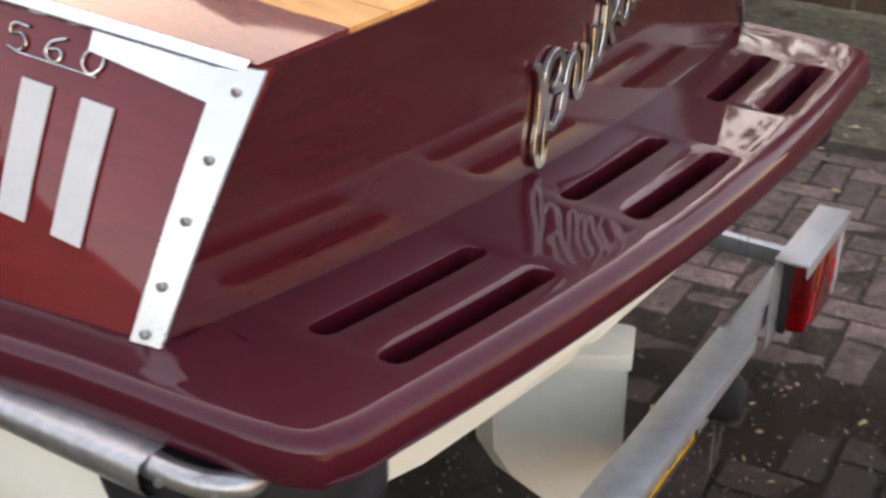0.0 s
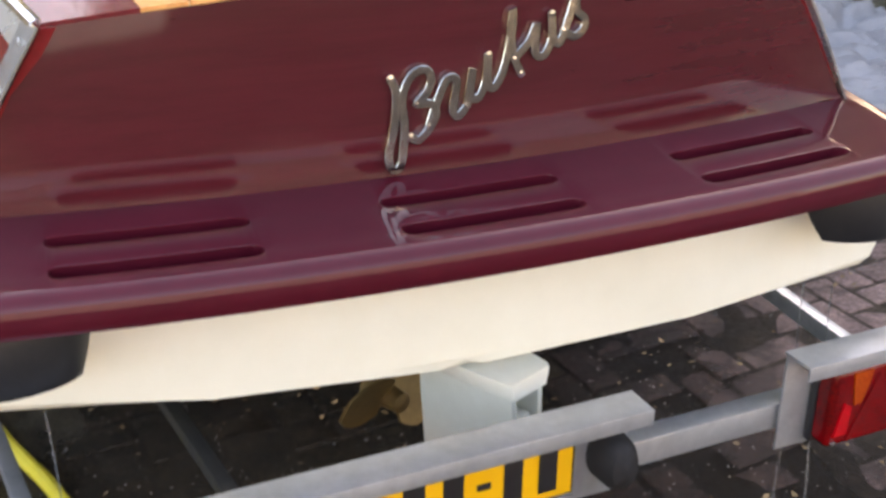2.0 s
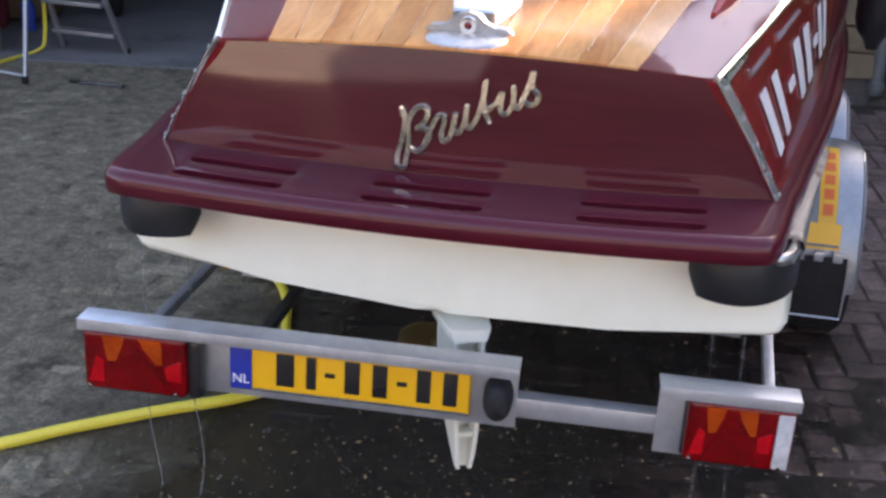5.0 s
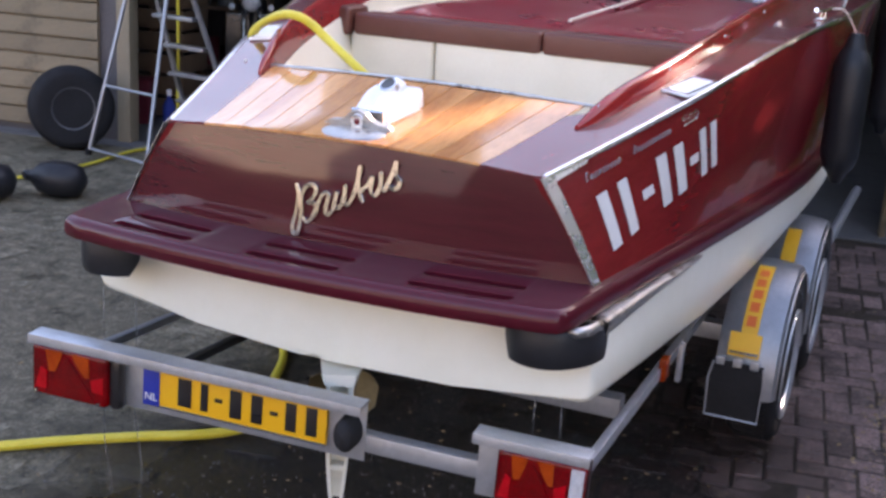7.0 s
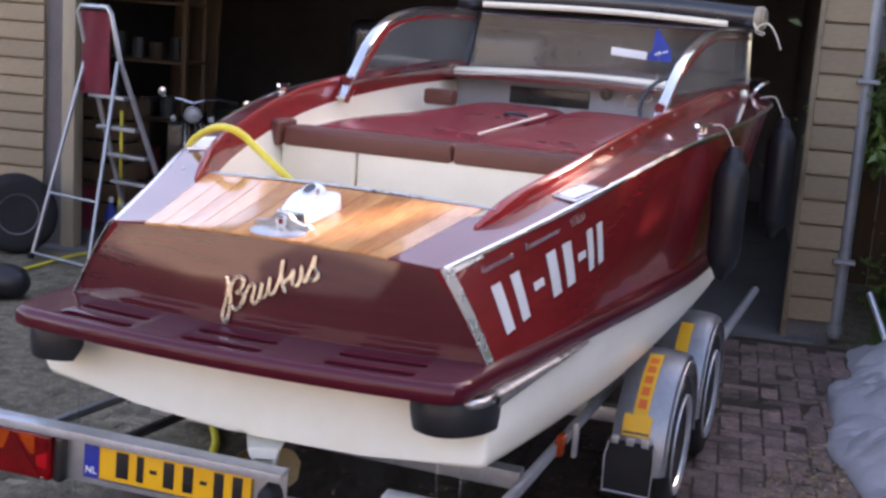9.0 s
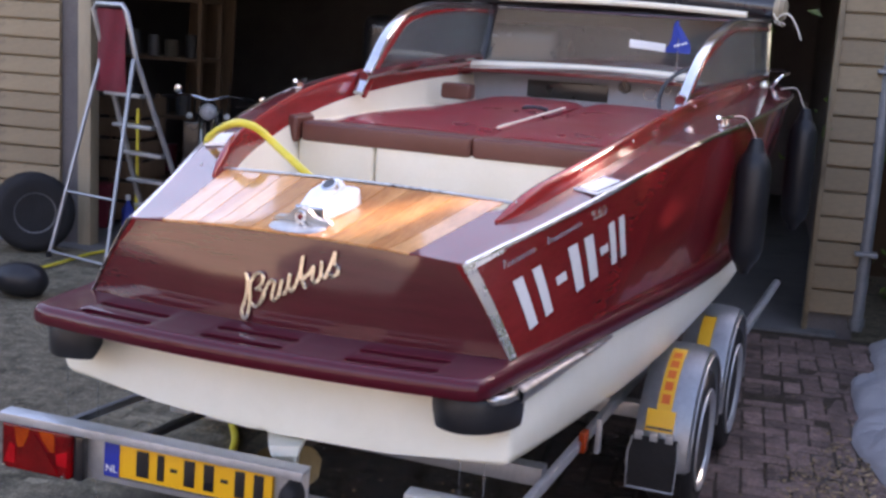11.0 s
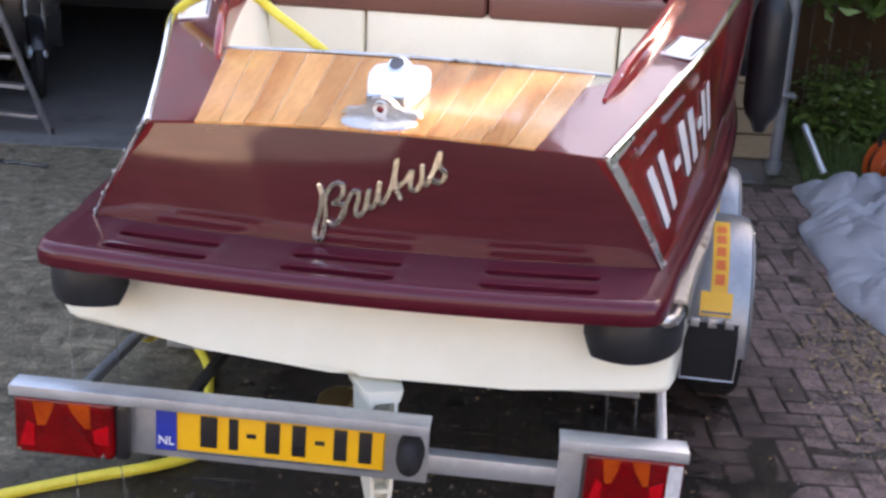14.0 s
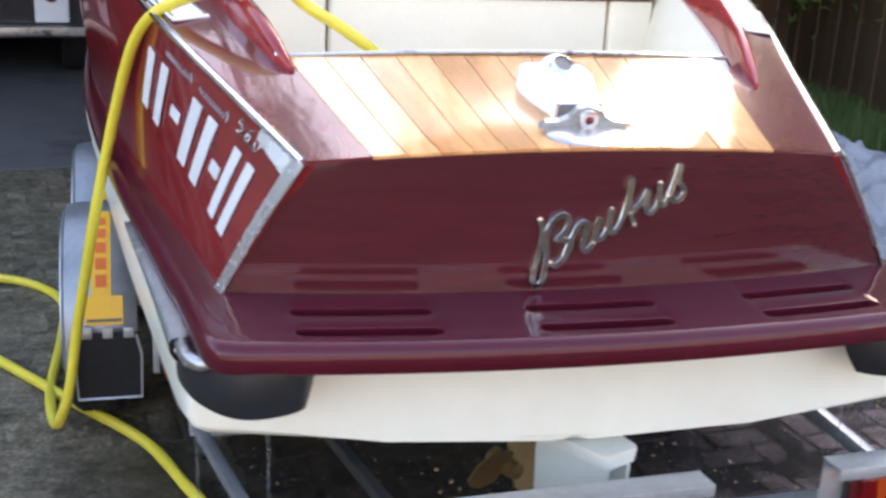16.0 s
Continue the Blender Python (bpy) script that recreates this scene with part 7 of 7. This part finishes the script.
# Pale grit and wet crumbs washed over the paving.
rq = random.Random(31)
v, f = [], []
for _ in range(11000):
    k = rq.random()
    if k < 0.42:
        c = Vector((rq.gauss(0.4, 1.2), rq.gauss(-0.2, 1.0), 0.001))
    elif k < 0.70:
        c = Vector((rq.gauss(1.48, 0.12), rq.uniform(1.2, 2.8), 0.001))
    else:
        c = Vector((rq.uniform(-3.6, 2.2), rq.uniform(-1.6, 4.2), 0.001))
    r = rq.uniform(0.0012, 0.0036) * (1.6 if rq.random() < 0.06 else 1.0)
    b = len(v)
    for i in range(4):
        a = i * 1.571 + rq.uniform(-0.5, 0.5)
        v.append(c + Vector((math.cos(a) * r * rq.uniform(0.6, 1.3), math.sin(a) * r * rq.uniform(0.6, 1.3), -0.002)))
    v.append(c + Vector((rq.gauss(0, 0.001), rq.gauss(0, 0.001), r * 0.8)))
    f += [(b + i, b + (i + 1) % 4, b + 4) for i in range(4)]
g = leafy("grit", v, f, GRIT, None, "pale grit and crumbs scattered on the wet paving", "stuff")
tagged(g, category="grit")

# Rinsing water running off the hull corners to the paving.
rw = random.Random(8)
for x, y, z in ((-0.712, 0.215, 0.652), (-0.585, 0.195, 0.640), (0.600, 0.185, 0.622), (0.665, 0.195, 0.628)):
    top = BOAT @ Vector((x, y, z))
    pts, wide = [], []
    for i in range(26):
        k = i / 25
        pts.append((top.x + 0.012 * k * math.sin(9 * k + 20 * x), top.y + 0.010 * k * math.cos(7 * k), top.z + (0.002 - top.z) * k))
        wide.append(rw.uniform(0.35, 1.25))
    solo("water_trickle", tube(pts, 0.0019, 6, taper=wide), WATER, "thin trickle of water running from the hull corner", "water", group="trickles under the stern")

# ---- plain unseen walls: closing ones behind and left, sun blockers ahead ----
solo("wall_house", box(-16, 16, -15.3, -15.0, -0.1, 5.5), PLAIN_WALL, "plain brick house wall across the yard", "wall", kind="structure")
# Added walls out of view: they shade the yard and darken deck reflections.
solo("wall_sun_block", box(8.6, 8.9, 8.8, 14.0, -0.1, 6.5), PLAIN_WALL, "unseen sun-blocking wall beyond the garden fence", "wall", kind="structure")
solo("wall_sun_block", box(8.9, 24, 8.8, 9.1, -0.1, 6.5), PLAIN_WALL, "unseen sun-blocking wall beyond the garden fence", "wall", kind="structure")
solo("wall_sun_block", box(4.6, 8.6, 14.0, 14.3, -0.1, 10.0), PLAIN_WALL, "unseen taller sun-blocking wall behind the garden", "wall", kind="structure")
solo("wall_sun_block", box(-9.5, 4.6, 14.0, 14.3, -0.1, 10.0), PLAIN_WALL, "unseen sun-blocking wall behind the garage", "wall", kind="structure")
solo("wall_sun_block", box(8.9, 10.4, 14.0, 14.3, -0.1, 8.8), PLAIN_WALL, "unseen sun-blocking wall behind the garden", "wall", kind="structure")
solo("wall_sun_block", box(6.0, 8.6, 6.4, 8.8, -0.1, 8.2), PLAIN_WALL, "unseen sun-blocking wall close beyond the fence", "wall", kind="structure")
solo("wall_sun_block", box(16.5, 48, 25.0, 25.3, -0.1, 16.5), PLAIN_WALL, "unseen tall sun-blocking wall far behind the garden", "wall", kind="structure")
solo("wall_left_yard", box(-10.5, -10.2, -15, 5.5, -0.1, 2.0), FENCE_WOOD, "brown boundary wall of the yard", "wall", kind="structure")

# Unseen pale sheet added behind the camera to brighten the transom's reflection.
rows = [[(x, -4.2 - 0.42 * max(0.0, x + 7.0) + 0.30 * noise.noise(Vector((x * 0.8, 2.0, 0))) - k, 0.012) for x in span(-16, -1.0, 44)] for k in (0.0, 2.5, 8.0)]
solo("driveway", slab(rows, 0.05), BOUNCE_GROUND, "unseen pale ground added for the bright band mirrored in the transom", "driveway", kind="structure")

# ---- paving bricks ----
def brick_mesh(name, material, seed):
    r = random.Random(seed)
    bm = bmesh.new()
    l, w, h, c = 0.0966, 0.0466, 0.065, 0.006
    top = [bm.verts.new((sx * (l - c) + r.uniform(-1, 1) * 0.0015, sy * (w - c) + r.uniform(-1, 1) * 0.0015, r.uniform(-1, 1) * 0.0012)) for sx, sy in ((-1, -1), (1, -1), (1, 1), (-1, 1))]
    mid = [bm.verts.new((sx * l, sy * w, -0.006)) for sx, sy in ((-1, -1), (1, -1), (1, 1), (-1, 1))]
    low = [bm.verts.new((sx * l, sy * w, -h)) for sx, sy in ((-1, -1), (1, -1), (1, 1), (-1, 1))]
    bm.faces.new(top)
    for a, b in ((top, mid), (mid, low)):
        for i in range(4):
            bm.faces.new((a[i], b[i], b[(i + 1) % 4], a[(i + 1) % 4]))
    return finish(bm, name, material, False)


def silt(x, y):
    """Height of the silt: it half buries the bricks where water stands round the trailer."""
    v = Vector((x * 0.9, y * 0.9, 3.0))
    basin = math.exp(-((x - 0.1) / 1.7) ** 2 - ((y + 0.9) / 1.9) ** 2) + 0.8 * math.exp(-((x + 3.0) / 2.2) ** 2 - ((y - 0.6) / 2.5) ** 2)
    mossy = 1 / (1 + math.exp((x - 0.2) / 0.35))
    return -0.0060 + 0.0030 * mossy + 0.0025 * min(1.0, basin) + 0.0015 * noise.noise(v) + 0.0015 * noise.noise(v * 4.3)


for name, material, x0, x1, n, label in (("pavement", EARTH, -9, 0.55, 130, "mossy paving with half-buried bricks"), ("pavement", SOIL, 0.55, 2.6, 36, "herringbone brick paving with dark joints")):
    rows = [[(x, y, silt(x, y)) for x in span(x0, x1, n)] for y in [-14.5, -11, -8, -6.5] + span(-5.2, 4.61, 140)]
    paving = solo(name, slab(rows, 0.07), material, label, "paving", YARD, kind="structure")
bricks = [brick_mesh("brick", BRICK_RED, s) for s in range(6)]
rb = random.Random(77)
picked = 0
joined = {0: ([], []), 1: ([], [])}
for cx in range(-76, 27):
    for cy in range(-50, 47):
        k = (cx - cy) % 4
        if k not in (0, 3):
            continue
        x = cx * 0.1 + (0.1 if k == 0 else 0.05)
        y = cy * 0.1 + (0.05 if k == 0 else 0.1)
        if not (-7.6 < x < 2.55 and y < 4.5):
            continue
        turn = (0 if k == 0 else 90) + rb.gauss(0, 1.2)
        dz = rb.gauss(0, 0.0013) + 0.003 * noise.noise(Vector((x * 1.3, y * 1.3, 0)))
        tilt = rb.gauss(0, 0.5)
        me = bricks[rb.randrange(6)]
        m = pose(x, y, -0.003 + dz, tilt, rb.gauss(0, 0.6), turn)
        if 1.25 < x < 2.35 and 0.9 < y < 4.5 and picked < 300:
            ob = new("brick", me)
            ob.parent = paving
            ob.matrix_local = m
            picked += 1
            continue
        mossy = 1 if x < 0.40 + 0.5 * noise.noise(Vector((x, y * 0.7, 4))) else 0
        vs, fs = joined[mossy]
        b = len(vs)
        vs += [m @ q.co for q in me.vertices]
        fs += [tuple(b + i for i in p.vertices) for p in me.polygons]
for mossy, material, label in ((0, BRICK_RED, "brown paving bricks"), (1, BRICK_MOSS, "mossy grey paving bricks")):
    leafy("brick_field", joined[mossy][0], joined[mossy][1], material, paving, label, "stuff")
